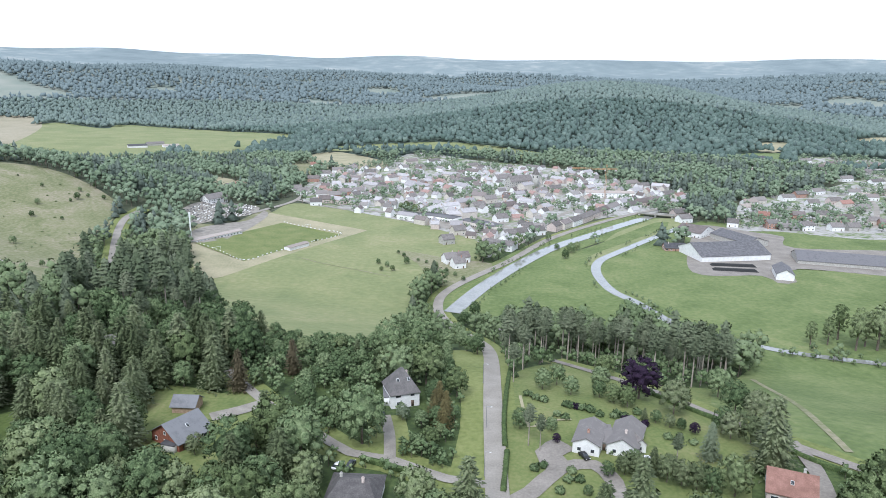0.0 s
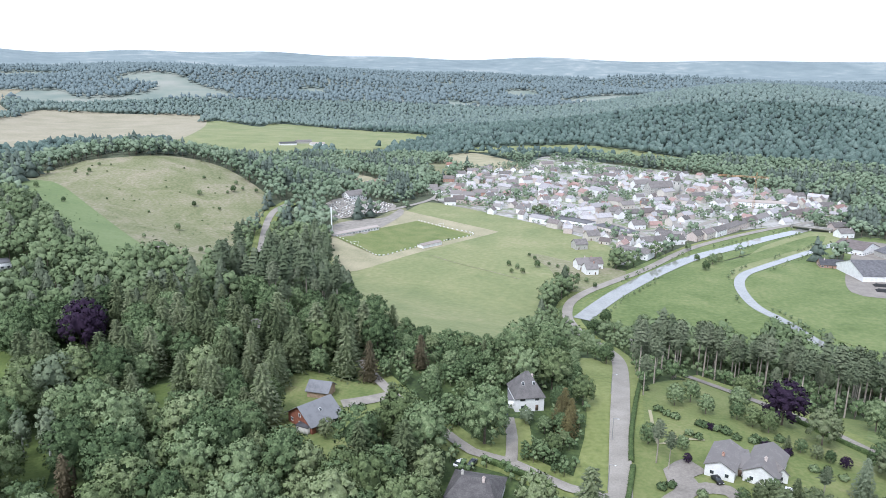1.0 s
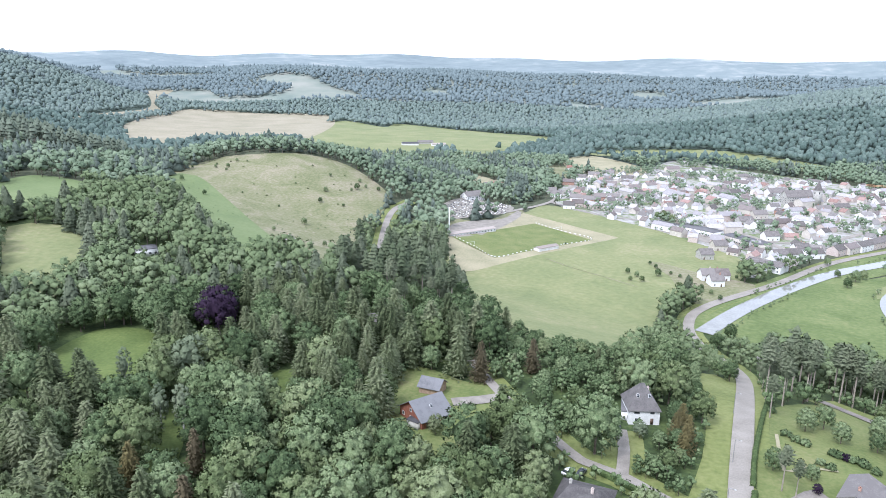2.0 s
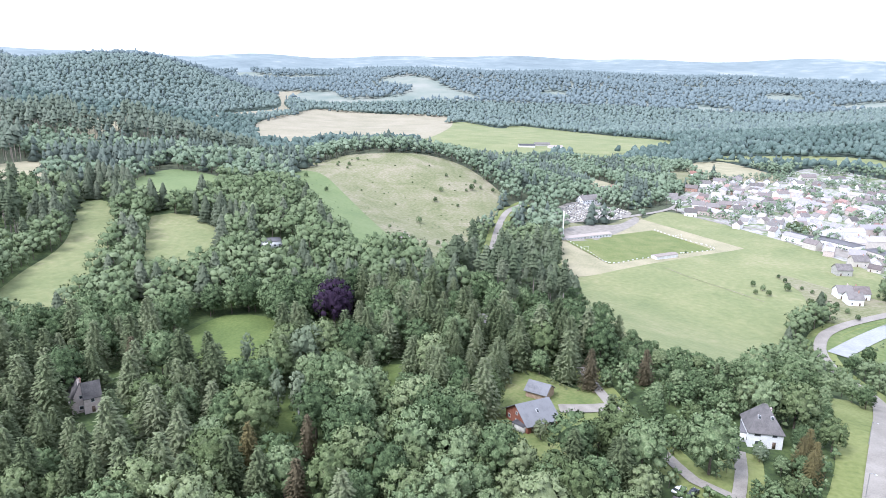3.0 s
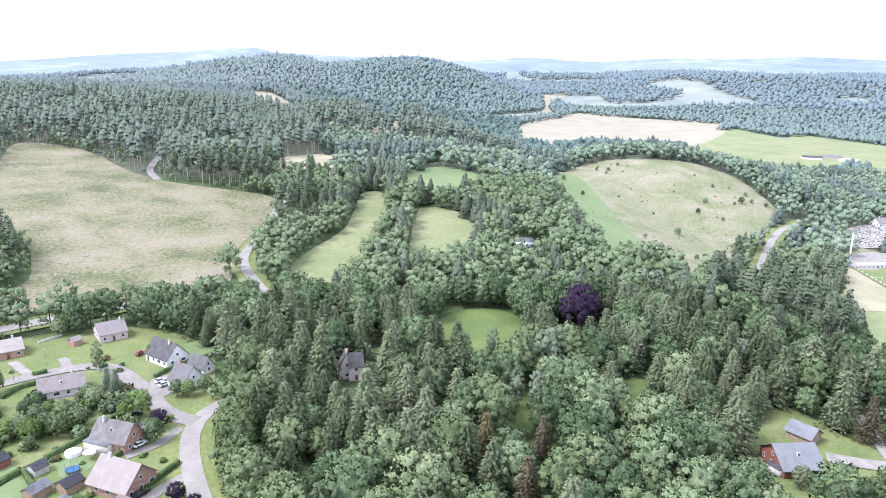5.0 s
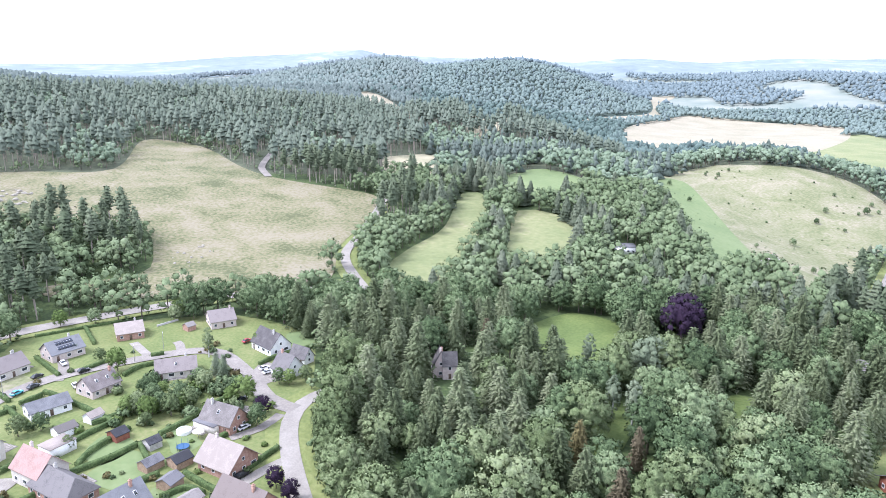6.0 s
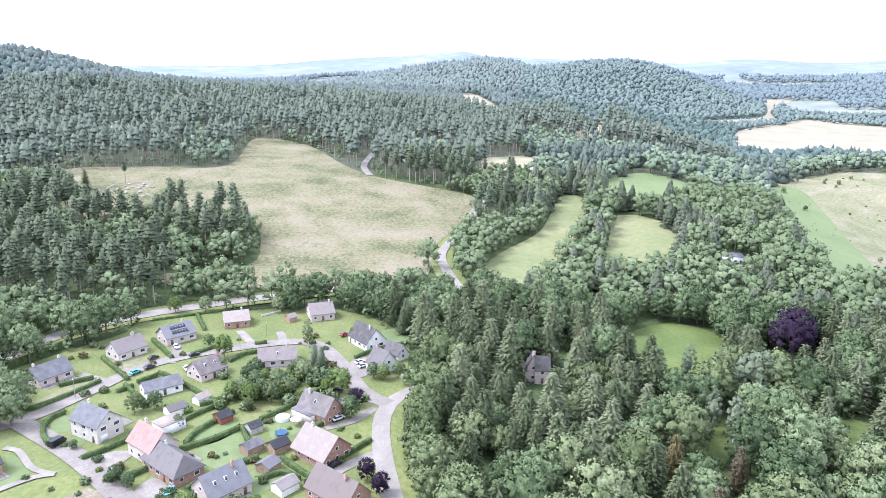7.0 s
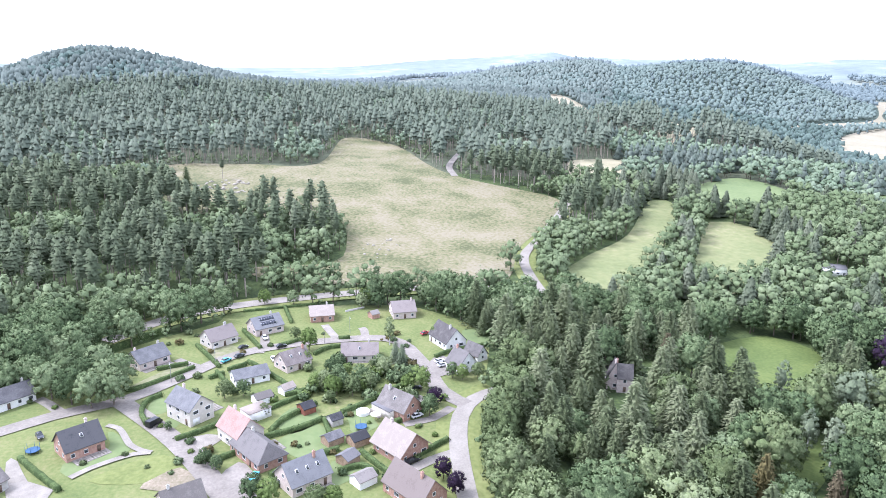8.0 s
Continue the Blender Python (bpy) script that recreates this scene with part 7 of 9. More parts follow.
def kiosk(x, y):
    ob = new("transformer_kiosk")
    ob.matrix_basis = pose(x, y, float(land(x, y)), 0, 0, 15)
    part("wall", boxes("wall", [(-1.3, 1.3, -1.3, 1.3, -0.5, 6.2)], [M_WALL["stone"]]), ob)
    part("roof", boxes("roof", [(-1.6, 1.6, -1.6, 1.6, 6.204, 6.5), (-0.9, 0.9, -0.9, 0.9, 6.5, 6.9)], [M_ROOF["grey"]]), ob)
    part("door", boxes("door", [(-0.5, 0.5, -1.36, -1.304, 0, 2.0)], [M_DARKFRAME]), ob)
    return tagged(ob, "small grey concrete transformer tower beside the road", "kiosk")


def bridge(a, b):
    ob = new("bridge")
    mx, my = (a[0] + b[0]) / 2, (a[1] + b[1]) / 2
    L = math.hypot(b[0] - a[0], b[1] - a[1])
    ob.matrix_basis = pose(mx, my, float(land(mx, my)) + 2.2, 0, 0, math.degrees(math.atan2(b[1] - a[1], b[0] - a[0])))
    part("deck", boxes("deck", [(-L / 2, L / 2, -3.5, 3.5, 0, 0.7)], [M_CONCRETE]), ob)
    for s in (-3.3, 3.3):
        part("parapet", boxes("parapet", [(-L / 2, L / 2, s - 0.2, s + 0.2, 0.704, 1.7)], [M_WALL["stone"]]), ob)
    for s in (-0.45, 0.0, 0.45):
        part("pier", boxes("pier", [(s * L - 0.8, s * L + 0.8, -3.2, 3.2, -3.5, -0.004)], [M_WALL["stone"]]), ob)
    return tagged(ob, "flat grey road bridge over the canal", "bridge")


def street_lamp(x, y):
    ob = new("street_lamp")
    ob.matrix_basis = pose(x, y, float(land(x, y)))
    part("pole", turned("pole", [(0.11, 0), (0.07, 8.0)], M_METAL, 8), ob)
    part("arm", boxes("arm", [(0, 1.4, -0.05, 0.05, 7.9, 8.0)], [M_METAL]), ob)
    part("lamp_head", boxes("lamp_head", [(1.2, 1.8, -0.13, 0.13, 7.8, 7.896)], [M_FRAME]), ob)
    return tagged(ob, "grey metal street lamp at the roadside", "street lamp", "street lamps")


def garden_wall(pts):
    c = smooth_loop(pts, 1.0, closed=False)
    d = np.gradient(c, axis=0)
    d /= np.linalg.norm(d, axis=1)[:, None]
    side = np.stack([-d[:, 1], d[:, 0]], 1) * 0.25
    g = land(c[:, 0], c[:, 1])
    n = len(c)
    v = np.concatenate([np.column_stack([c - side, g - 0.2]), np.column_stack([c - side, g + 1.0]), np.column_stack([c + side, g + 1.0]), np.column_stack([c + side, g - 0.2])])
    f = [(k * n + i, k * n + i + 1, (k + 1) * n + i + 1, (k + 1) * n + i) for k in range(3) for i in range(n - 1)] + [(0, n, 2 * n, 3 * n), (n - 1, 4 * n - 1, 3 * n - 1, 2 * n - 1)]
    return tagged(new("garden_wall", mesh_from("garden_wall", v, f, [M_WALL["stone"]])), "low pale curved stone wall on the lawn", "wall", "garden walls")


def boulder(x, y, size, seed):
    """An angular pale rock half sunk in the ground."""
    q = np.random.default_rng(seed)
    v = ICO2_V * (1 + 0.14 * q.standard_normal((len(ICO2_V), 1))) * (size, size * 0.8, size * 0.6)
    ob = new("boulder", mesh_from("boulder", v, ICO2_F, [M_ROCK]))
    ob.matrix_basis = Matrix.Translation((x, y, float(land(x, y)) + 0.4)) @ Matrix.Rotation(q.uniform(0, 6), 4, "Z")
    return tagged(ob, "pale angular rock lying on the dry clearing", "rock", "rocks on the clearing")


def silage(x, y, yaw, length):
    """A low clamp under black sheet, weighted by rows of old tyres."""
    ob = new("silage_clamp")
    ob.matrix_basis = pose(x, y, float(land(x, y)) + 0.6, 0, 0, math.degrees(yaw))
    k = length / 2
    part("sheet", poly_mesh("sheet", [(-k, -3, 0), (k, -3, 0), (k, 3, 0), (-k, 3, 0), (-k + 2, -1.4, 1.6), (k - 2, -1.4, 1.6), (k - 2, 1.4, 1.6), (-k + 2, 1.4, 1.6)],
                                  [(0, 1, 5, 4), (1, 2, 6, 5), (2, 3, 7, 6), (3, 0, 4, 7), (4, 5, 6, 7)], [M_RUBBER]), ob)
    return tagged(ob, "low silage clamp under black plastic sheet in the farmyard", "silage clamp", "silage clamps")

# ---- hedges, garden trees, cars and small things ----
hedge([(-252.0, -51.8), (-246.9, -48.2), (-262.4, -29.4)], 1.5, 1.7)
hedge([(-219.2, -40.1), (-227.7, -42.9), (-236.1, -42.5), (-240.5, -38.3)], 1.5, 1.7)
hedge([(-206.9, -30.1), (-210.2, -24.2), (-214.3, -17.6)], 1.5, 1.7)
hedge([(-194.8, -21.4), (-191.9, -18.4), (-196.4, -9.9)], 1.5, 1.7)
hedge([(-200.9, -8.6), (-202.8, -1.8), (-205.9, 7.1), (-210.3, 15.0)], 1.5, 1.7)
hedge([(-179.9, -2.2), (-185.5, 6.0), (-190.2, 18.0)], 1.5, 1.7)
hedge([(-256.1, -20.7), (-240.7, -14.7)], 1.5, 1.7)
hedge([(-263.4, -9.5), (-259.3, -6.2), (-242.5, 2.9), (-228.5, 9.9)], 1.5, 1.7)
hedge([(-257.3, -16.7), (-261.3, -10.1)], 1.5, 1.7)
hedge([(-251.5, -23.1), (-254.4, -18.0)], 1.5, 1.7)
hedge([(-213.3, 21.5), (-218.8, 30.9), (-226.9, 41.3), (-231.1, 48.5)], 1.5, 1.7)
hedge([(-187.0, 24.5), (-179.1, 28.0), (-171.3, 31.9)], 1.5, 1.7)
hedge([(-178.9, 34.3), (-182.0, 41.7), (-188.3, 51.6)], 1.5, 1.7)
hedge([(-202.7, 37.8), (-205.3, 43.6), (-208.6, 49.0)], 1.5, 1.7)
hedge([(-265.8, 16.4), (-271.3, 22.1), (-272.0, 27.6)], 1.5, 1.7)
hedge([(-252.3, 63.4), (-257.1, 71.8), (-260.4, 88.1)], 1.5, 1.7)
hedge([(-327.0, 6.9), (-305.4, 9.1)], 1.5, 1.7)
hedge([(-278.0, 3.3), (-282.7, 11.7)], 1.5, 1.7)
hedge([(-205.8, -72.5), (-197.4, -66.4), (-185.9, -57.4)], 1.5, 1.7)
hedge([(-299.7, -11.9), (-277.3, -4.7)], 1.5, 1.7)
hedge([(-281.1, 27.8), (-280.7, 32.7)], 1.5, 1.7)
hedge([(-286.2, -30.2), (-261.3, -20.0)], 1.5, 1.7)
hedge([(-263.8, -42.8), (-266.8, -31.8)], 1.5, 1.7)
hedge([(-230.9, 3.5), (-233.7, 11.6), (-246.0, 24.0)], 1.5, 1.7)
hedge([(-210.2, 15.5), (-199.3, 16.3)], 1.5, 1.7)
hedge([(-164.9, 29.1), (-170.2, 36.5)], 1.5, 1.7)
hedge([(-177.8, 16.7), (-179.3, 23.4), (-174.4, 27.2)], 1.5, 1.7)
hedge([(-205.4, -1.7), (-212.1, 2.0), (-221.9, 13.7)], 1.5, 1.7)
hedge([(-218.0, -6.1), (-224.5, 2.3), (-229.3, 10.3)], 1.5, 1.7)
hedge([(-287.2, -63.0), (-296.6, -53.7), (-306.6, -43.6)], 1.6, 3.0)
hedge([(-325.3, -12.4), (-326.7, 0.2), (-328.8, 21.9)], 1.2, 1.2)
hedge([(31.3, 285.6), (22.0, 218.1), (19.8, 191.6)], 1.5, 1.6)
hedge([(20.2, 188.3), (17.3, 167.6)], 1.5, 1.6)
hedge([(74.3, 254.6), (83.1, 233.1), (93.1, 215.1)], 1.5, 1.6)
hedge([(-2.9, 173.1), (-14.6, 179.3), (-23.3, 183.3)], 1.5, 1.6)
hedge([(107.9, 191.1), (111.7, 185.1), (125.4, 172.3)], 1.5, 1.6)
hedge([(2.5, 346.8), (17.1, 335.8)], 1.5, 1.6)
plant("broadleaf", "broadleaf", -252.1, -89.0, 0.8, rng, "tall leafy tree in a small grove by the street", "tree", "grove by the street")
plant("broadleaf", "broadleaf", -254.4, -82.8, 0.86, rng, "tall leafy tree in a small grove by the street", "tree", "grove by the street")
plant("broadleaf", "broadleaf", -246.5, -74.5, 0.86, rng, "tall leafy tree in a small grove by the street", "tree", "grove by the street")
plant("broadleaf", "broadleaf", -240.4, -66.9, 0.86, rng, "tall leafy tree in a small grove by the street", "tree", "grove by the street")
plant("broadleaf", "broadleaf", -235.8, -59.7, 0.86, rng, "tall leafy tree in a small grove by the street", "tree", "grove by the street")
plant("broadleaf", "broadleaf", -236.7, -52.9, 0.8200000000000001, rng, "tall leafy tree in a small grove by the street", "tree", "grove by the street")
plant("broadleaf", "broadleaf", -267.5, -89.3, 0.8400000000000001, rng, "tall leafy tree in a small grove by the street", "tree", "grove by the street")
plant("broadleaf", "broadleaf", -264.6, -81.0, 0.8, rng, "tall leafy tree in a small grove by the street", "tree", "grove by the street")
plant("broadleaf", "broadleaf", -257.8, -72.7, 0.8, rng, "tall leafy tree in a small grove by the street", "tree", "grove by the street")
plant("broadleaf", "broadleaf", -251.2, -64.8, 0.8, rng, "tall leafy tree in a small grove by the street", "tree", "grove by the street")
plant("broadleaf", "broadleaf", -247.2, -57.5, 0.8, rng, "tall leafy tree in a small grove by the street", "tree", "grove by the street")
plant("broadleaf", "broadleaf", -248.5, -53.1, 0.88, rng, "tall leafy tree in a small grove by the street", "tree", "grove by the street")
plant("broadleaf", "broadleaf", -278.4, -95.3, 0.8200000000000001, rng, "tall leafy tree in a small grove by the street", "tree", "grove by the street")
plant("broadleaf", "broadleaf", -276.5, -87.0, 0.78, rng, "tall leafy tree in a small grove by the street", "tree", "grove by the street")
plant("broadleaf", "broadleaf", -271.7, -78.0, 0.88, rng, "tall leafy tree in a small grove by the street", "tree", "grove by the street")
plant("broadleaf", "broadleaf", -266.0, -68.9, 0.8400000000000001, rng, "tall leafy tree in a small grove by the street", "tree", "grove by the street")
plant("broadleaf", "broadleaf", -261.1, -61.1, 0.8400000000000001, rng, "tall leafy tree in a small grove by the street", "tree", "grove by the street")
plant("broadleaf", "lime", -272.3, 14.8, 0.6, rng, "leafy green tree in an estate garden", "tree", "garden trees")
plant("broadleaf", "pale", -233.3, -16.7, 0.45, rng, "leafy green tree in an estate garden", "tree", "garden trees")
plant("broadleaf", "broadleaf", -234.1, -10.6, 0.4, rng, "leafy green tree in an estate garden", "tree", "garden trees")
plant("broadleaf", "lime", -227.1, 20.0, 0.5, rng, "leafy green tree in an estate garden", "tree", "garden trees")
plant("broadleaf", "broadleaf", -230.8, 24.4, 0.45, rng, "leafy green tree in an estate garden", "tree", "garden trees")
plant("broadleaf", "pale", -225.6, 26.8, 0.5, rng, "leafy green tree in an estate garden", "tree", "garden trees")
plant("broadleaf", "broadleaf", -234.1, 31.0, 0.5, rng, "leafy green tree in an estate garden", "tree", "garden trees")
plant("broadleaf", "pale", -228.7, 33.4, 0.45, rng, "leafy green tree in an estate garden", "tree", "garden trees")
plant("broadleaf", "pale", -232.4, 17.5, 0.5, rng, "leafy green tree in an estate garden", "tree", "garden trees")
plant("broadleaf", "lime", -233.0, 14.5, 0.45, rng, "leafy green tree in an estate garden", "tree", "garden trees")
plant("broadleaf", "pale", -239.6, 40.4, 0.5, rng, "leafy green tree in an estate garden", "tree", "garden trees")
plant("broadleaf", "broadleaf", -238.4, 23.2, 0.45, rng, "leafy green tree in an estate garden", "tree", "garden trees")
plant("broadleaf", "broadleaf", -168.1, -6.7, 0.55, rng, "leafy green tree in an estate garden", "tree", "garden trees")
plant("broadleaf", "lime", -165.9, -3.1, 0.5, rng, "leafy green tree in an estate garden", "tree", "garden trees")
plant("broadleaf", "pale", -160.6, 9.0, 0.5, rng, "leafy green tree in an estate garden", "tree", "garden trees")
plant("broadleaf", "lime", -160.8, 13.4, 0.45, rng, "leafy green tree in an estate garden", "tree", "garden trees")
plant("broadleaf", "broadleaf", -190.5, -20.3, 0.35, rng, "leafy green tree in an estate garden", "tree", "garden trees")
plant("broadleaf", "broadleaf", -187.2, -17.0, 0.3, rng, "leafy green tree in an estate garden", "tree", "garden trees")
plant("broadleaf", "pale", -217.4, -3.4, 0.3, rng, "leafy green tree in an estate garden", "tree", "garden trees")
plant("broadleaf", "broadleaf", -214.5, -33.1, 0.2, rng, "leafy green tree in an estate garden", "tree", "garden trees")
plant("broadleaf", "broadleaf", -205.1, 49.8, 0.5, rng, "leafy green tree in an estate garden", "tree", "garden trees")
plant("broadleaf", "broadleaf", -297.3, 2.1, 0.3, rng, "leafy green tree in an estate garden", "tree", "garden trees")
plant("broadleaf", "pale", -285.1, 10.1, 0.35, rng, "leafy green tree in an estate garden", "tree", "garden trees")
plant("broadleaf", "lime", -332.9, -2.4, 0.5, rng, "leafy green tree in an estate garden", "tree", "garden trees")
plant("broadleaf", "broadleaf", -330.2, 11.0, 0.5, rng, "leafy green tree in an estate garden", "tree", "garden trees")
plant("broadleaf", "lime", -322.9, 46.2, 0.6, rng, "leafy green tree in an estate garden", "tree", "garden trees")
plant("broadleaf", "broadleaf", -317.7, 51.0, 0.55, rng, "leafy green tree in an estate garden", "tree", "garden trees")
plant("broadleaf", "pale", -319.4, 43.0, 0.5, rng, "leafy green tree in an estate garden", "tree", "garden trees")
plant("broadleaf", "lime", -225.8, 46.3, 0.4, rng, "leafy green tree in an estate garden", "tree", "garden trees")
plant("broadleaf", "lime", -272.2, 68.3, 0.4, rng, "leafy green tree in an estate garden", "tree", "garden trees")
plant("broadleaf", "lime", -229.7, 68.3, 0.4, rng, "leafy green tree in an estate garden", "tree", "garden trees")
plant("broadleaf", "pale", -230.3, 74.5, 0.4, rng, "leafy green tree in an estate garden", "tree", "garden trees")
plant("broadleaf", "broadleaf", -232.4, 65.1, 0.4, rng, "leafy green tree in an estate garden", "tree", "garden trees")
plant("broadleaf", "broadleaf", -271.6, 70.7, 0.35, rng, "leafy green tree in an estate garden", "tree", "garden trees")
plant("broadleaf", "lime", -224.6, 51.3, 0.6, rng, "bright green rounded garden tree", "tree", "garden trees")
plant("spruce", "silver", -245.8, 48.6, 0.5, rng, "silver-blue spruce in a front garden", "tree", "garden trees")
plant("spruce", "silver", -251.8, 47.1, 0.45, rng, "silver-blue spruce in a front garden", "tree", "garden trees")
plant("poplar", "pale", -270.0, 48.0, 0.6, rng, "slender pale birch by the street", "tree", "garden trees", bark=M_BIRCH)
plant("bush", "gold", -245.1, 52.0, 1.4, rng, "golden yellow garden shrub", "shrub", "garden trees")
plant("broadleaf", "purple", -168.1, 45.1, 0.42, rng, "small round purple-leaved garden tree", "tree", "garden trees")
plant("broadleaf", "purple", -160.2, 46.4, 0.42, rng, "small round purple-leaved garden tree", "tree", "garden trees")
plant("broadleaf", "purple", -212.7, 53.6, 0.42, rng, "small round purple-leaved garden tree", "tree", "garden trees")
plant("bush", "pale", -245.0, -81.1, 0.55, rng, "clipped green garden shrub", "shrub", "garden shrubs")
plant("bush", "lime", -238.5, -71.6, 0.55, rng, "clipped green garden shrub", "shrub", "garden shrubs")
plant("bush", "lime", -198.6, -24.9, 0.55, rng, "clipped green garden shrub", "shrub", "garden shrubs")
plant("bush", "pale", -261.7, 3.5, 0.55, rng, "clipped green garden shrub", "shrub", "garden shrubs")
plant("bush", "pale", -260.4, 8.9, 0.55, rng, "clipped green garden shrub", "shrub", "garden shrubs")
plant("bush", "lime", -249.3, 33.2, 0.55, rng, "clipped green garden shrub", "shrub", "garden shrubs")
plant("bush", "broadleaf", -252.1, -3.1, 0.55, rng, "clipped green garden shrub", "shrub", "garden shrubs")
plant("bush", "broadleaf", -234.8, 6.6, 0.55, rng, "clipped green garden shrub", "shrub", "garden shrubs")
plant("bush", "pale", -297.6, -31.1, 0.55, rng, "clipped green garden shrub", "shrub", "garden shrubs")
plant("bush", "pale", -290.0, -41.7, 0.55, rng, "clipped green garden shrub", "shrub", "garden shrubs")
plant("bush", "broadleaf", -208.1, 36.9, 0.55, rng, "clipped green garden shrub", "shrub", "garden shrubs")
plant("bush", "broadleaf", -198.9, 26.1, 0.55, rng, "clipped green garden shrub", "shrub", "garden shrubs")
plant("bush", "pale", -197.0, 18.8, 0.55, rng, "clipped green garden shrub", "shrub", "garden shrubs")
plant("bush", "lime", -198.4, 44.4, 0.55, rng, "clipped green garden shrub", "shrub", "garden shrubs")
plant("bush", "lime", -191.9, 48.5, 0.55, rng, "clipped green garden shrub", "shrub", "garden shrubs")
plant("bush", "pale", -257.3, 23.0, 0.55, rng, "clipped green garden shrub", "shrub", "garden shrubs")
plant("bush", "broadleaf", -253.0, 29.2, 0.55, rng, "clipped green garden shrub", "shrub", "garden shrubs")
plant("bush", "pale", -199.1, -54.4, 0.55, rng, "clipped green garden shrub", "shrub", "garden shrubs")
plant("bush", "pale", -201.3, -43.4, 0.55, rng, "clipped green garden shrub", "shrub", "garden shrubs")
plant("bush", "broadleaf", -220.6, 9.8, 0.55, rng, "clipped green garden shrub", "shrub", "garden shrubs")
plant("bush", "broadleaf", -217.1, 24.8, 0.55, rng, "clipped green garden shrub", "shrub", "garden shrubs")
plant("bush", "lime", -194.3, 38.0, 0.55, rng, "clipped green garden shrub", "shrub", "garden shrubs")
plant("bush", "pale", -214.2, -7.0, 0.55, rng, "clipped green garden shrub", "shrub", "garden shrubs")
plant("bush", "lime", -186.2, 27.8, 0.55, rng, "clipped green garden shrub", "shrub", "garden shrubs")
plant("broadleaf", "purple", -191.3, 228.8, 1.42, rng, "huge dark purple copper beech above the wood", "tree", "garden trees")
plant("broadleaf", "purple", 72.5, 233.9, 1.0, rng, "dark purple copper beech in the villa garden", "tree", "garden trees", squash=1.15)
plant("broadleaf", "spruce", 80.3, 218.4, 0.8, rng, "dense dark round tree beside the lane", "tree", "garden trees", squash=1.1)
plant("broadleaf", "broadleaf", 60.5, 243.7, 0.6, rng, "leafy tree at the garden edge", "tree", "garden trees")
plant("broadleaf", "silver", -169.7, 185.7, 1.15, rng, "huge pale silvery tree beside the glade", "tree", "garden trees")
plant("poplar", "silver", -154.4, 154.5, 0.75, rng, "slender silvery poplar with pale trunk", "tree", "garden trees", bark=M_BIRCH)
plant("poplar", "silver", -146.8, 156.1, 0.8, rng, "slender silvery poplar with pale trunk", "tree", "garden trees", bark=M_BIRCH)
plant("poplar", "silver", -187.1, 172.4, 0.75, rng, "slender silvery poplar with pale trunk", "tree", "garden trees", bark=M_BIRCH)
plant("poplar", "silver", -168.3, 155.9, 0.6, rng, "slender silvery poplar with pale trunk", "tree", "garden trees", bark=M_BIRCH)
plant("spruce", "gold", -138.3, 126.1, 0.72, rng, "golden-green cypress at the edge of a clearing", "tree", "garden trees", squash=0.9)
plant("spruce", "rust", -127.5, 139.0, 0.7, rng, "brownish ailing fir by a clearing", "tree", "garden trees", squash=0.8)
plant("spruce", "rust", -112.7, 118.0, 0.75, rng, "brownish ailing fir by a clearing", "tree", "garden trees", squash=0.9)
plant("spruce", "rust", -219.9, 147.4, 0.8, rng, "brown-tinged fir behind the manor", "tree", "garden trees", squash=0.9)
plant("spruce", "rust", -72.2, 228.3, 0.8, rng, "rust-brown ailing spruce by the track", "tree", "garden trees", squash=0.9)
plant("spruce", "rust", -56.2, 243.5, 0.7, rng, "rust-brown ailing spruce by the track", "tree", "garden trees", squash=0.9)
plant("spruce", "gold", -1.8, 207.1, 0.6, rng, "golden-green conifer beside the white house", "tree", "garden trees", squash=0.9)
plant("spruce", "gold", 1.0, 201.6, 0.55, rng, "golden-green conifer beside the white house", "tree", "garden trees", squash=0.9)
plant("spruce", "gold", -0.4, 213.1, 0.6, rng, "golden-green conifer beside the white house", "tree", "garden trees", squash=0.9)
plant("spruce", "gold", 1.8, 208.0, 0.55, rng, "golden-green conifer beside the white house", "tree", "garden trees", squash=0.9)
plant("broadleaf", "spruce", 92.1, 199.5, 0.6, rng, "rounded garden tree by the villa", "tree", "garden trees")
plant("broadleaf", "spruce", 96.9, 195.9, 0.6, rng, "rounded garden tree by the villa", "tree", "garden trees")
plant("broadleaf", "broadleaf", 91.0, 203.6, 0.55, rng, "rounded garden tree by the villa", "tree", "garden trees")
plant("spruce", "silver", 80.4, 186.0, 0.62, rng, "silver-blue spruce on the villa lawn", "tree", "garden trees", squash=0.9)
plant("bush", "broadleaf", 43.4, 220.8, 0.8, rng, "rounded garden shrub on the villa lawn", "shrub", "garden shrubs")
plant("bush", "purple", 47.0, 219.2, 0.8, rng, "rounded garden shrub on the villa lawn", "shrub", "garden shrubs")
plant("bush", "broadleaf", 50.7, 218.1, 0.8, rng, "rounded garden shrub on the villa lawn", "shrub", "garden shrubs")
plant("bush", "broadleaf", 53.7, 213.6, 0.8, rng, "rounded garden shrub on the villa lawn", "shrub", "garden shrubs")
plant("bush", "broadleaf", 58.2, 212.6, 0.8, rng, "rounded garden shrub on the villa lawn", "shrub", "garden shrubs")
plant("bush", "purple", 61.6, 211.1, 0.8, rng, "rounded garden shrub on the villa lawn", "shrub", "garden shrubs")
plant("bush", "broadleaf", 64.2, 209.9, 0.8, rng, "rounded garden shrub on the villa lawn", "shrub", "garden shrubs")
plant("bush", "purple", 67.2, 207.1, 0.8, rng, "rounded garden shrub on the villa lawn", "shrub", "garden shrubs")
plant("bush", "broadleaf", 71.8, 198.2, 0.8, rng, "rounded garden shrub on the villa lawn", "shrub", "garden shrubs")
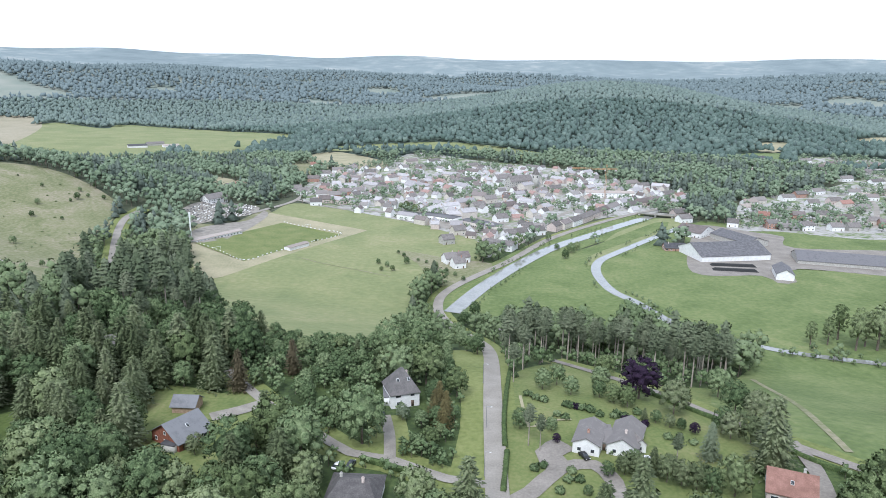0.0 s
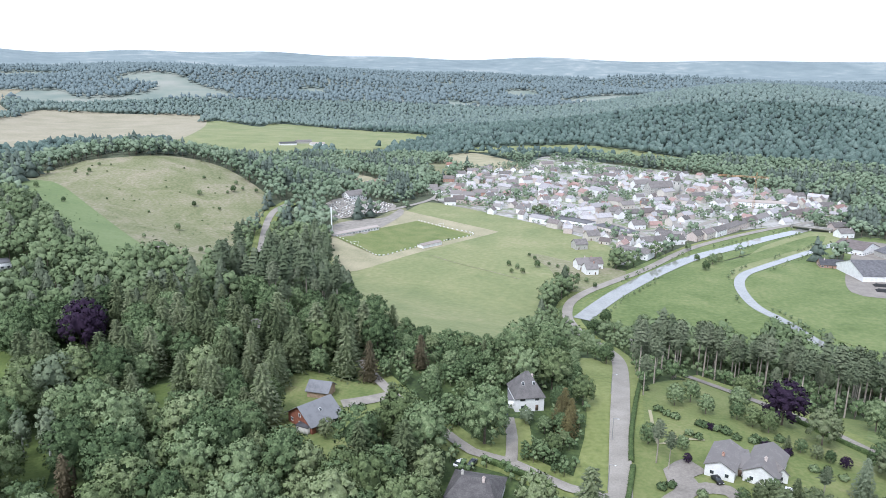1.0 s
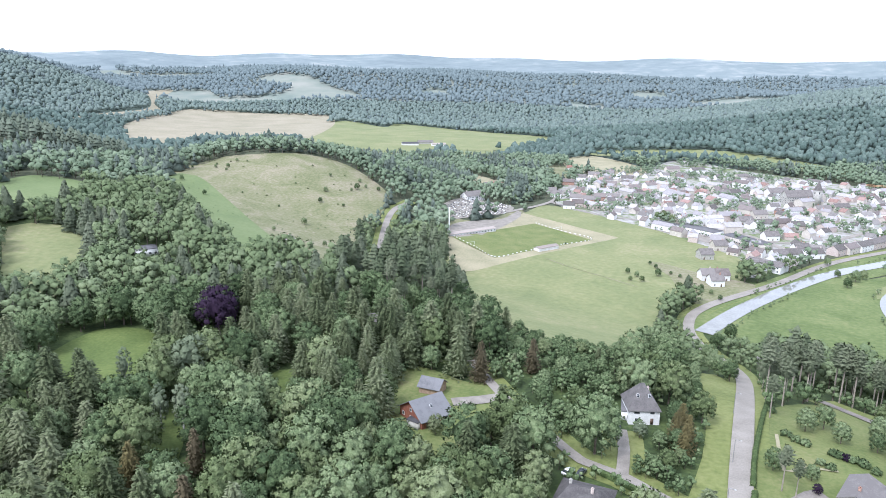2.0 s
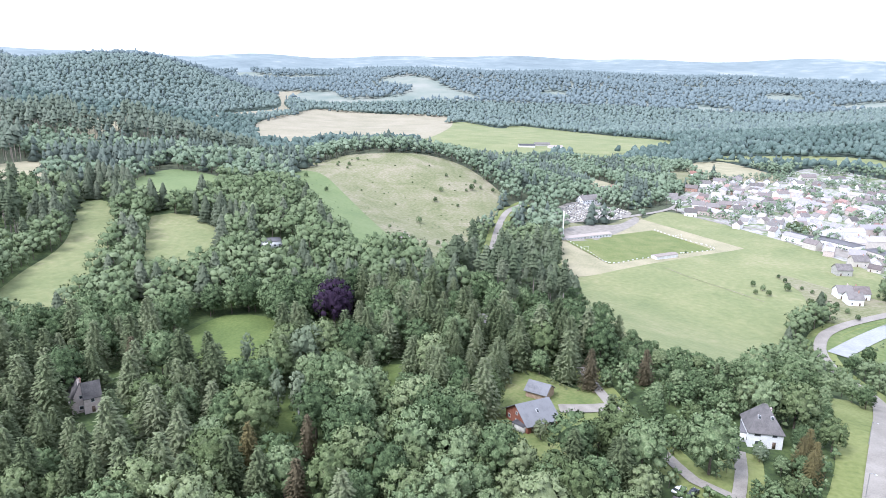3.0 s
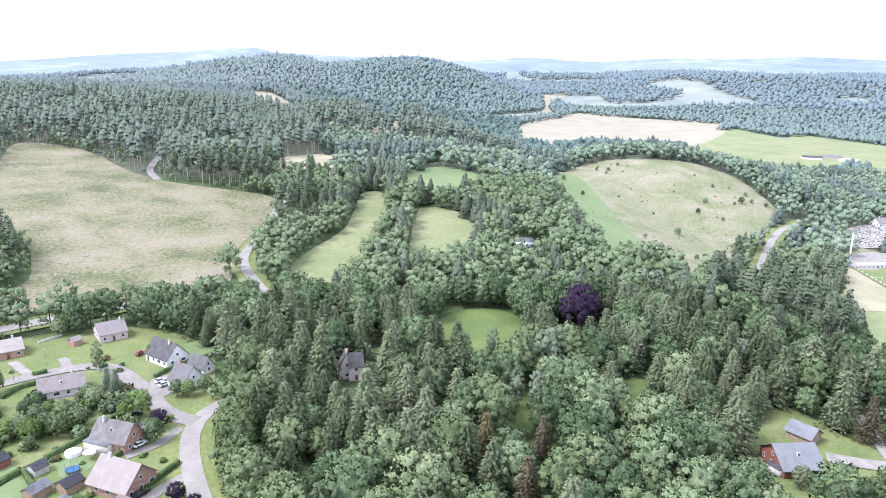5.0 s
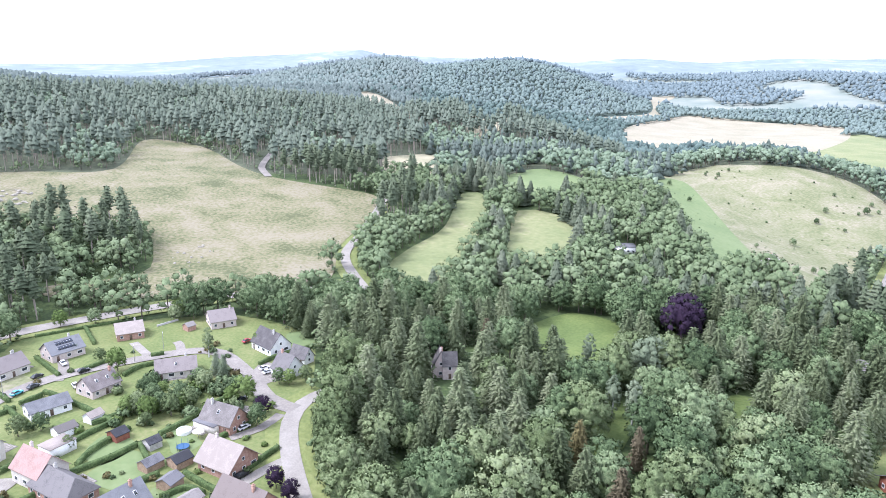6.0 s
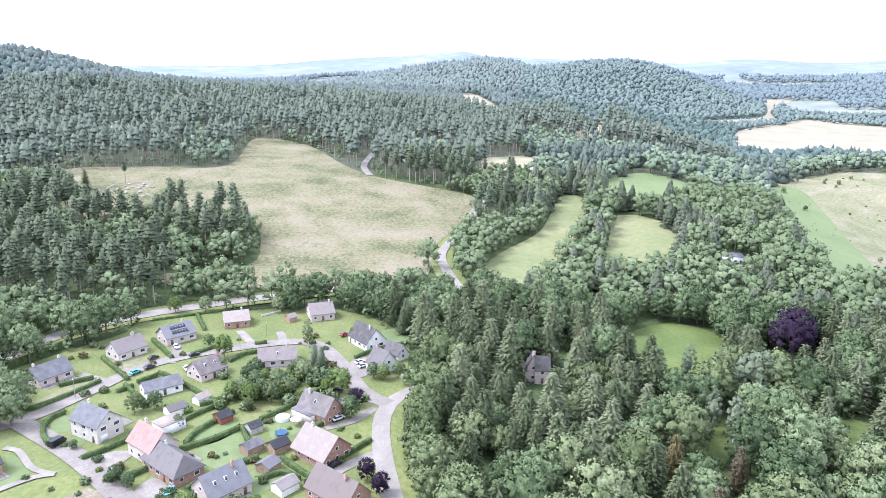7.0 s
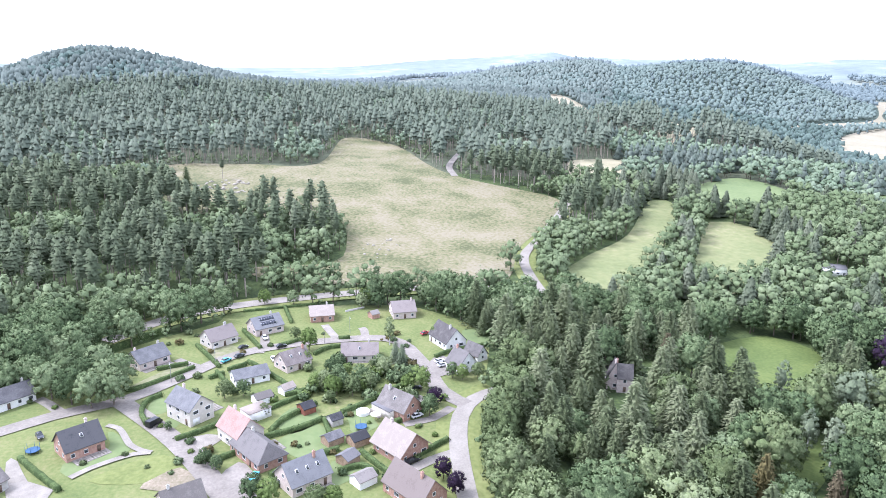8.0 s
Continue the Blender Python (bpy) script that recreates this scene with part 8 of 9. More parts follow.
plant("bush", "broadleaf", 75.1, 197.3, 0.8, rng, "rounded garden shrub on the villa lawn", "shrub", "garden shrubs")
plant("bush", "broadleaf", 78.7, 194.9, 0.8, rng, "rounded garden shrub on the villa lawn", "shrub", "garden shrubs")
plant("bush", "broadleaf", 39.1, 212.5, 0.8, rng, "rounded garden shrub on the villa lawn", "shrub", "garden shrubs")
plant("bush", "broadleaf", 41.6, 210.5, 0.8, rng, "rounded garden shrub on the villa lawn", "shrub", "garden shrubs")
plant("bush", "broadleaf", 27.3, 179.1, 0.8, rng, "rounded garden shrub on the villa lawn", "shrub", "garden shrubs")
plant("bush", "broadleaf", 30.0, 180.7, 0.8, rng, "rounded garden shrub on the villa lawn", "shrub", "garden shrubs")
plant("bush", "broadleaf", 37.8, 177.9, 0.8, rng, "rounded garden shrub on the villa lawn", "shrub", "garden shrubs")
plant("bush", "broadleaf", 51.8, 189.1, 0.8, rng, "rounded garden shrub on the villa lawn", "shrub", "garden shrubs")
plant("bush", "broadleaf", 57.9, 179.9, 0.8, rng, "rounded garden shrub on the villa lawn", "shrub", "garden shrubs")
plant("bush", "broadleaf", 32.9, 168.0, 0.8, rng, "rounded garden shrub on the villa lawn", "shrub", "garden shrubs")
plant("bush", "broadleaf", 36.2, 173.5, 0.8, rng, "rounded garden shrub on the villa lawn", "shrub", "garden shrubs")
plant("bush", "broadleaf", 39.4, 173.6, 0.8, rng, "rounded garden shrub on the villa lawn", "shrub", "garden shrubs")
plant("bush", "broadleaf", 56.1, 192.5, 0.8, rng, "rounded garden shrub on the villa lawn", "shrub", "garden shrubs")
plant("bush", "broadleaf", 48.4, 197.5, 0.8, rng, "rounded garden shrub on the villa lawn", "shrub", "garden shrubs")
plant("broadleaf", "broadleaf", -14.4, 443.0, 0.55, rng, "leafy tree standing in the open", "tree", "field trees")
plant("broadleaf", "broadleaf", -51.2, 530.8, 0.3, rng, "leafy tree standing in the open", "tree", "field trees")
plant("broadleaf", "broadleaf", -43.8, 523.2, 0.3, rng, "leafy tree standing in the open", "tree", "field trees")
plant("broadleaf", "pale", -38.6, 512.5, 0.3, rng, "leafy tree standing in the open", "tree", "field trees")
plant("broadleaf", "pale", -47.2, 511.8, 0.25, rng, "leafy tree standing in the open", "tree", "field trees")
plant("broadleaf", "broadleaf", -28.8, 532.7, 0.4, rng, "leafy tree standing in the open", "tree", "field trees")
plant("broadleaf", "pale", -12.1, 502.3, 0.4, rng, "leafy tree standing in the open", "tree", "field trees")
plant("broadleaf", "broadleaf", -6.0, 521.3, 0.4, rng, "leafy tree standing in the open", "tree", "field trees")
plant("broadleaf", "broadleaf", 20.8, 417.2, 0.6, rng, "leafy tree standing in the open", "tree", "field trees")
plant("broadleaf", "broadleaf", 23.2, 393.5, 0.55, rng, "leafy tree standing in the open", "tree", "field trees")
plant("broadleaf", "pale", 44.4, 418.4, 0.5, rng, "leafy tree standing in the open", "tree", "field trees")
plant("broadleaf", "broadleaf", 110.7, 579.6, 0.6, rng, "leafy tree standing in the open", "tree", "field trees")
plant("broadleaf", "broadleaf", 102.5, 559.9, 0.5, rng, "leafy tree standing in the open", "tree", "field trees")
plant("broadleaf", "pale", 117.6, 590.1, 0.5, rng, "leafy tree standing in the open", "tree", "field trees")
plant("broadleaf", "broadleaf", 99.9, 588.8, 0.4, rng, "leafy tree standing in the open", "tree", "field trees")
plant("broadleaf", "broadleaf", 97.8, 625.5, 0.45, rng, "leafy tree standing in the open", "tree", "field trees")
plant("broadleaf", "broadleaf", 161.8, 745.5, 0.8, rng, "leafy tree standing in the open", "tree", "field trees")
plant("broadleaf", "pale", -41.2, 761.8, 0.7, rng, "leafy tree standing in the open", "tree", "field trees")
plant("broadleaf", "pale", -31.0, 746.1, 0.7, rng, "leafy tree standing in the open", "tree", "field trees")
plant("broadleaf", "broadleaf", -25.4, 763.3, 0.6, rng, "leafy tree standing in the open", "tree", "field trees")
plant("broadleaf", "broadleaf", -48.1, 771.4, 0.5, rng, "leafy tree standing in the open", "tree", "field trees")
plant("broadleaf", "pale", -214.8, 849.2, 0.6, rng, "leafy tree standing in the open", "tree", "field trees")
plant("broadleaf", "broadleaf", -215.3, 823.4, 0.6, rng, "leafy tree standing in the open", "tree", "field trees")
plant("broadleaf", "broadleaf", -210.3, 778.3, 0.6, rng, "leafy tree standing in the open", "tree", "field trees")
plant("broadleaf", "broadleaf", -203.0, 828.9, 0.5, rng, "leafy tree standing in the open", "tree", "field trees")
plant("broadleaf", "broadleaf", 12.9, 390.9, 0.6, rng, "leafy tree standing in the open", "tree", "field trees")
plant("broadleaf", "broadleaf", 8.7, 351.8, 0.6, rng, "leafy tree standing in the open", "tree", "field trees")
plant("broadleaf", "broadleaf", -113.4, 600.2, 0.15, rng, "leafy tree standing in the open", "tree", "field trees")
plant("broadleaf", "broadleaf", -465.0, 517.5, 0.35, rng, "small tree on the bare hillside", "tree", "hill trees")
plant("broadleaf", "broadleaf", -416.1, 490.4, 0.3, rng, "small tree on the bare hillside", "tree", "hill trees")
plant("broadleaf", "broadleaf", -466.7, 588.3, 0.3, rng, "small tree on the bare hillside", "tree", "hill trees")
plant("broadleaf", "broadleaf", -470.2, 607.8, 0.25, rng, "small tree on the bare hillside", "tree", "hill trees")
plant("broadleaf", "broadleaf", -343.8, 565.7, 0.35, rng, "small tree on the bare hillside", "tree", "hill trees")
plant("broadleaf", "broadleaf", -334.8, 622.7, 0.45, rng, "small tree on the bare hillside", "tree", "hill trees")
plant("broadleaf", "broadleaf", -365.8, 684.8, 0.3, rng, "small tree on the bare hillside", "tree", "hill trees")
plant("broadleaf", "broadleaf", -478.1, 582.8, 0.25, rng, "small tree on the bare hillside", "tree", "hill trees")
plant("broadleaf", "broadleaf", -370.2, 630.6, 0.25, rng, "small tree on the bare hillside", "tree", "hill trees")
plant("bush", "pale", -423.9, 612.9, 0.5, rng, "low bush on the bare hillside", "shrub", "hill bushes")
plant("bush", "pale", -393.3, 600.2, 0.5, rng, "low bush on the bare hillside", "shrub", "hill bushes")
plant("bush", "pale", -415.5, 560.7, 0.5, rng, "low bush on the bare hillside", "shrub", "hill bushes")
plant("bush", "pale", -389.2, 544.1, 0.5, rng, "low bush on the bare hillside", "shrub", "hill bushes")
plant("bush", "pale", -369.8, 585.6, 0.5, rng, "low bush on the bare hillside", "shrub", "hill bushes")
plant("bush", "pale", -329.0, 572.9, 0.5, rng, "low bush on the bare hillside", "shrub", "hill bushes")
plant("bush", "pale", -321.9, 540.5, 0.5, rng, "low bush on the bare hillside", "shrub", "hill bushes")
plant("bush", "pale", -476.8, 606.0, 0.5, rng, "low bush on the bare hillside", "shrub", "hill bushes")
plant("bush", "pale", -452.4, 594.9, 0.5, rng, "low bush on the bare hillside", "shrub", "hill bushes")
plant("bush", "pale", -362.0, 646.3, 0.5, rng, "low bush on the bare hillside", "shrub", "hill bushes")
plant("bush", "pale", -346.1, 630.7, 0.5, rng, "low bush on the bare hillside", "shrub", "hill bushes")
plant("bush", "pale", -345.3, 606.0, 0.5, rng, "low bush on the bare hillside", "shrub", "hill bushes")
plant("bush", "pale", -356.5, 613.4, 0.5, rng, "low bush on the bare hillside", "shrub", "hill bushes")
plant("broadleaf", "broadleaf", -484.9, 593.4, 0.16, rng, "low bushy tree on the bare hillside", "tree", "hill trees")
plant("broadleaf", "broadleaf", -462.1, 579.4, 0.20, rng, "low bushy tree on the bare hillside", "tree", "hill trees")
plant("broadleaf", "broadleaf", -459.5, 611.0, 0.14, rng, "low bushy tree on the bare hillside", "tree", "hill trees")
plant("broadleaf", "broadleaf", -353.2, 591.5, 0.34, rng, "low bushy tree on the bare hillside", "tree", "hill trees")
plant("broadleaf", "broadleaf", -343.3, 645.0, 0.30, rng, "low bushy tree on the bare hillside", "tree", "hill trees")
plant("broadleaf", "broadleaf", -336.6, 614.3, 0.22, rng, "low bushy tree on the bare hillside", "tree", "hill trees")
plant("broadleaf", "broadleaf", -331.7, 636.0, 0.26, rng, "low bushy tree on the bare hillside", "tree", "hill trees")
plant("broadleaf", "broadleaf", -397.2, 640.2, 0.15, rng, "low bushy tree on the bare hillside", "tree", "hill trees")
plant("broadleaf", "broadleaf", -320.3, 500.2, 0.40, rng, "low bushy tree on the bare hillside", "tree", "hill trees")
plant("broadleaf", "broadleaf", -265.9, 442.1, 0.30, rng, "low bushy tree on the bare hillside", "tree", "hill trees")
plant("broadleaf", "broadleaf", -310.9, 442.2, 0.24, rng, "low bushy tree on the bare hillside", "tree", "hill trees")
plant("broadleaf", "broadleaf", -406.4, 530.7, 0.14, rng, "low bushy tree on the bare hillside", "tree", "hill trees")
plant("broadleaf", "broadleaf", -341.3, 670.0, 0.30, rng, "low bushy tree on the bare hillside", "tree", "hill trees")
plant("broadleaf", "broadleaf", -320.3, 642.5, 0.28, rng, "low bushy tree on the bare hillside", "tree", "hill trees")
plant("broadleaf", "broadleaf", -363.5, 526.4, 0.16, rng, "low bushy tree on the bare hillside", "tree", "hill trees")
plant("broadleaf", "broadleaf", -510.9, 615.3, 0.18, rng, "low bushy tree on the bare hillside", "tree", "hill trees")
plant("broadleaf", "broadleaf", -500.1, 573.6, 0.20, rng, "low bushy tree on the bare hillside", "tree", "hill trees")
plant("broadleaf", "broadleaf", -322.5, 572.2, 0.22, rng, "low bushy tree on the bare hillside", "tree", "hill trees")
plant("broadleaf", "broadleaf", -384.7, 587.5, 0.12, rng, "low bushy tree on the bare hillside", "tree", "hill trees")
plant("broadleaf", "silver", -12.6, 207.9, 0.36, rng, "silvery shrub tree before the hip-roofed house", "tree", "garden trees")
plant("broadleaf", "broadleaf", -6.3, 203.1, 0.4, rng, "dense round garden tree before the hip-roofed house", "tree", "garden trees")
plant("broadleaf", "broadleaf", -37.6, 565.4, 0.20, rng, "garden bush beside the canal-side houses", "tree", "field trees")
plant("broadleaf", "broadleaf", -32.2, 554.5, 0.25, rng, "garden bush beside the canal-side houses", "tree", "field trees")
plant("broadleaf", "broadleaf", -20.0, 541.5, 0.20, rng, "garden bush beside the canal-side houses", "tree", "field trees")
plant("broadleaf", "broadleaf", -13.0, 535.0, 0.22, rng, "garden bush beside the canal-side houses", "tree", "field trees")
plant("broadleaf", "broadleaf", -5.1, 519.2, 0.30, rng, "garden bush beside the canal-side houses", "tree", "field trees")
plant("broadleaf", "broadleaf", 2.9, 510.4, 0.28, rng, "garden bush beside the canal-side houses", "tree", "field trees")
plant("broadleaf", "broadleaf", 9.3, 502.0, 0.25, rng, "garden bush beside the canal-side houses", "tree", "field trees")
plant("broadleaf", "broadleaf", 27.2, 552.1, 0.20, rng, "garden bush beside the canal-side houses", "tree", "field trees")
plant("broadleaf", "broadleaf", 15.4, 490.6, 0.25, rng, "garden bush beside the canal-side houses", "tree", "field trees")
plant("broadleaf", "spruce", 52.8, 177.2, 0.45, rng, "dense dark shrub tree in the villa garden", "tree", "garden trees")
plant("broadleaf", "spruce", 56.3, 175.0, 0.51, rng, "dense dark shrub tree in the villa garden", "tree", "garden trees")
plant("spruce", "spruce", 61.4, 178.6, 0.42, rng, "dense dark shrub tree in the villa garden", "tree", "garden trees")
plant("broadleaf", "spruce", 63.9, 173.8, 0.54, rng, "dense dark shrub tree in the villa garden", "tree", "garden trees")
plant("broadleaf", "spruce", 67.3, 172.0, 0.51, rng, "dense dark shrub tree in the villa garden", "tree", "garden trees")
plant("broadleaf", "spruce", 71.0, 170.3, 0.54, rng, "dense dark shrub tree in the villa garden", "tree", "garden trees")
plant("broadleaf", "broadleaf", 74.3, 168.3, 0.51, rng, "leafy green shrub tree in the villa garden", "tree", "garden trees")
plant("broadleaf", "broadleaf", 56.4, 181.4, 0.36, rng, "leafy green shrub tree in the villa garden", "tree", "garden trees")
plant("pine", "pine", 68.2, 179.6, 0.52, rng, "open-crowned pine in the villa garden", "tree", "garden trees")
plant("broadleaf", "broadleaf", 47.8, 176.2, 0.30, rng, "leafy green shrub tree in the villa garden", "tree", "garden trees")
plant("broadleaf", "pale", 80.4, 167.4, 0.75, rng, "leafy green shrub tree in the villa garden", "tree", "garden trees")
plant("broadleaf", "broadleaf", 40.3, 167.0, 0.21, rng, "leafy green shrub tree in the villa garden", "tree", "garden trees")
plant("broadleaf", "broadleaf", 35.5, 201.8, 0.33, rng, "leafy green shrub tree in the villa garden", "tree", "garden trees")
plant("broadleaf", "purple", 36.2, 194.8, 0.21, rng, "purple-leaved shrub in the villa garden", "tree", "garden trees")
plant("pine", "pine", 30.2, 189.5, 0.52, rng, "open-crowned pine in the villa garden", "tree", "garden trees")
plant("pine", "pine", 27.1, 192.7, 0.60, rng, "open-crowned pine in the villa garden", "tree", "garden trees")
plant("broadleaf", "broadleaf", 25.6, 203.3, 0.45, rng, "leafy green shrub tree in the villa garden", "tree", "garden trees")
plant("broadleaf", "broadleaf", 47.5, 233.1, 0.45, rng, "leafy green shrub tree in the villa garden", "tree", "garden trees")
plant("broadleaf", "broadleaf", 37.8, 237.8, 0.51, rng, "leafy green shrub tree in the villa garden", "tree", "garden trees")
plant("broadleaf", "broadleaf", 44.3, 245.5, 0.54, rng, "leafy green shrub tree in the villa garden", "tree", "garden trees")
plant("broadleaf", "pale", 61.3, 226.3, 0.45, rng, "leafy green shrub tree in the villa garden", "tree", "garden trees")
plant("broadleaf", "broadleaf", 57.6, 231.9, 0.42, rng, "leafy green shrub tree in the villa garden", "tree", "garden trees")
plant("broadleaf", "pale", 65.5, 222.9, 0.51, rng, "leafy green shrub tree in the villa garden", "tree", "garden trees")
plant("broadleaf", "pale", 68.4, 270.2, 0.63, rng, "leafy green shrub tree in the villa garden", "tree", "garden trees")
plant("broadleaf", "broadleaf", 107.7, 248.0, 0.75, rng, "leafy green shrub tree in the villa garden", "tree", "garden trees")
plant("broadleaf", "broadleaf", 103.4, 222.7, 0.78, rng, "leafy green shrub tree in the villa garden", "tree", "garden trees")
plant("broadleaf", "spruce", 106.6, 214.5, 0.75, rng, "dense dark shrub tree in the villa garden", "tree", "garden trees")
plant("broadleaf", "silver", 102.6, 191.9, 0.68, rng, "leafy green shrub tree in the villa garden", "tree", "garden trees")
plant("spruce", "spruce", 68.1, 211.4, 0.24, rng, "dense dark shrub tree in the villa garden", "tree", "garden trees")
plant("broadleaf", "broadleaf", 71.4, 209.6, 0.30, rng, "leafy green shrub tree in the villa garden", "tree", "garden trees")
plant("broadleaf", "spruce", 75.0, 206.3, 0.30, rng, "dense dark shrub tree in the villa garden", "tree", "garden trees")
plant("broadleaf", "broadleaf", 78.2, 204.8, 0.27, rng, "leafy green shrub tree in the villa garden", "tree", "garden trees")
plant("broadleaf", "purple", 81.4, 201.8, 0.27, rng, "purple-leaved shrub in the villa garden", "tree", "garden trees")
plant("broadleaf", "spruce", -72.9, 184.9, 0.42, rng, "dark round tree before the wooden house", "tree", "garden trees")
plant("bush", "broadleaf", 31.5, 229.3, 0.9, rng, "clipped round shrub on the villa lawn", "shrub", "garden shrubs")
plant("bush", "broadleaf", 33.7, 226.2, 0.9, rng, "clipped round shrub on the villa lawn", "shrub", "garden shrubs")
plant("bush", "broadleaf", 36.3, 224.4, 0.9, rng, "clipped round shrub on the villa lawn", "shrub", "garden shrubs")
plant("bush", "broadleaf", 45.1, 220.2, 0.9, rng, "clipped round shrub on the villa lawn", "shrub", "garden shrubs")
plant("bush", "broadleaf", 48.7, 218.6, 0.9, rng, "clipped round shrub on the villa lawn", "shrub", "garden shrubs")
plant("bush", "broadleaf", 51.3, 216.8, 0.9, rng, "clipped round shrub on the villa lawn", "shrub", "garden shrubs")
plant("bush", "broadleaf", 59.3, 213.9, 0.9, rng, "clipped round shrub on the villa lawn", "shrub", "garden shrubs")
plant("bush", "broadleaf", 61.7, 212.2, 0.9, rng, "clipped round shrub on the villa lawn", "shrub", "garden shrubs")
plant("bush", "broadleaf", 29.6, 272.3, 0.9, rng, "clipped round shrub on the villa lawn", "shrub", "garden shrubs")
plant("bush", "broadleaf", 28.8, 252.7, 0.9, rng, "clipped round shrub on the villa lawn", "shrub", "garden shrubs")
plant("bush", "broadleaf", 79.1, 241.4, 0.9, rng, "clipped round shrub on the villa lawn", "shrub", "garden shrubs")
plant("bush", "broadleaf", 67.3, 216.7, 0.9, rng, "clipped round shrub on the villa lawn", "shrub", "garden shrubs")
plant("spruce", "spruce", -576.0, -59.2, 0.75, rng, "lone dark spruce on the rocky clearing edge", "tree", "hill trees")
plant("pine", "pine", -590.5, -32.8, 0.7, rng, "lone pine on the clearing edge", "tree", "hill trees")
plant("poplar", "pale", 233.5, 383.9, 1.09, rng, "slender leafy poplar by the stream", "tree", "field trees", squash=1.15)
plant("poplar", "pale", 234.9, 367.7, 1.23, rng, "slender leafy poplar by the stream", "tree", "field trees", squash=1.15)
plant("poplar", "pale", 247.3, 368.1, 1.38, rng, "slender leafy poplar by the stream", "tree", "field trees", squash=1.15)
plant("poplar", "pale", 223.1, 375.7, 0.87, rng, "slender leafy poplar by the stream", "tree", "field trees", squash=1.15)
plant("poplar", "pale", 265.3, 387.7, 1.30, rng, "slender leafy poplar by the stream", "tree", "field trees", squash=1.15)
plant("poplar", "pale", 213.1, 375.4, 0.72, rng, "slender leafy poplar by the stream", "tree", "field trees", squash=1.15)
plant("poplar", "pale", 243.6, 373.8, 1.01, rng, "slender leafy poplar by the stream", "tree", "field trees", squash=1.15)
plant("broadleaf", "broadleaf", -237.1, 20.2, 0.29, rng, "leafy green tree in an estate garden", "tree", "garden trees")
plant("bush", "pale", -230.9, 34.3, 0.77, rng, "leafy shrub in a dense garden thicket", "shrub", "garden shrubs")
plant("bush", "lime", -229.2, 10.9, 0.96, rng, "leafy shrub in a dense garden thicket", "shrub", "garden shrubs")
plant("broadleaf", "pale", -222.0, 18.7, 0.31, rng, "leafy green tree in an estate garden", "tree", "garden trees")
plant("bush", "broadleaf", -234.1, 44.4, 1.34, rng, "leafy shrub in a dense garden thicket", "shrub", "garden shrubs")
plant("bush", "pale", -234.5, 16.5, 1.57, rng, "leafy shrub in a dense garden thicket", "shrub", "garden shrubs")
plant("broadleaf", "lime", -227.9, 30.6, 0.35, rng, "leafy green tree in an estate garden", "tree", "garden trees")
plant("bush", "broadleaf", -231.1, 12.8, 1.29, rng, "leafy shrub in a dense garden thicket", "shrub", "garden shrubs")
plant("bush", "broadleaf", -255.7, 24.9, 1.57, rng, "leafy shrub in a dense garden thicket", "shrub", "garden shrubs")
plant("broadleaf", "broadleaf", -228.9, 28.7, 0.4, rng, "leafy green tree in an estate garden", "tree", "garden trees")
plant("bush", "lime", -220.5, 36.9, 1.09, rng, "leafy shrub in a dense garden thicket", "shrub", "garden shrubs")
plant("bush", "broadleaf", -235.4, 43.1, 1.64, rng, "leafy shrub in a dense garden thicket", "shrub", "garden shrubs")
plant("broadleaf", "pale", -247.5, 48.7, 0.25, rng, "leafy green tree in an estate garden", "tree", "garden trees")
plant("bush", "pale", -223.1, 18.0, 1.14, rng, "leafy shrub in a dense garden thicket", "shrub", "garden shrubs")
plant("bush", "lime", -242.0, 36.9, 1.21, rng, "leafy shrub in a dense garden thicket", "shrub", "garden shrubs")
plant("broadleaf", "lime", -242.7, 26.9, 0.34, rng, "leafy green tree in an estate garden", "tree", "garden trees")
plant("bush", "broadleaf", -222.1, 32.2, 1.38, rng, "leafy shrub in a dense garden thicket", "shrub", "garden shrubs")
plant("bush", "pale", -220.4, 45.4, 1.69, rng, "leafy shrub in a dense garden thicket", "shrub", "garden shrubs")
plant("broadleaf", "broadleaf", -246.8, 39.6, 0.39, rng, "leafy green tree in an estate garden", "tree", "garden trees")
plant("bush", "broadleaf", -218.8, 46.5, 1.27, rng, "leafy shrub in a dense garden thicket", "shrub", "garden shrubs")
plant("bush", "broadleaf", -244.8, 41.1, 1.53, rng, "leafy shrub in a dense garden thicket", "shrub", "garden shrubs")
plant("broadleaf", "pale", -243.0, 34.9, 0.23, rng, "leafy green tree in an estate garden", "tree", "garden trees")
plant("bush", "lime", -217.1, 41.9, 0.79, rng, "leafy shrub in a dense garden thicket", "shrub", "garden shrubs")
plant("bush", "broadleaf", -236.4, 43.3, 0.85, rng, "leafy shrub in a dense garden thicket", "shrub", "garden shrubs")
plant("broadleaf", "lime", -229.1, 21.6, 0.39, rng, "leafy green tree in an estate garden", "tree", "garden trees")
plant("bush", "pale", -236.4, 12.6, 0.74, rng, "leafy shrub in a dense garden thicket", "shrub", "garden shrubs")
plant("bush", "lime", -240.1, 40.5, 1.58, rng, "leafy shrub in a dense garden thicket", "shrub", "garden shrubs")
plant("broadleaf", "broadleaf", -231.8, 49.9, 0.42, rng, "leafy green tree in an estate garden", "tree", "garden trees")
plant("bush", "broadleaf", -253.4, 24.9, 1.3, rng, "leafy shrub in a dense garden thicket", "shrub", "garden shrubs")
plant("bush", "pale", -251.7, 13.0, 1.11, rng, "leafy shrub in a dense garden thicket", "shrub", "garden shrubs")
plant("broadleaf", "pale", -247.9, 37.2, 0.23, rng, "leafy green tree in an estate garden", "tree", "garden trees")
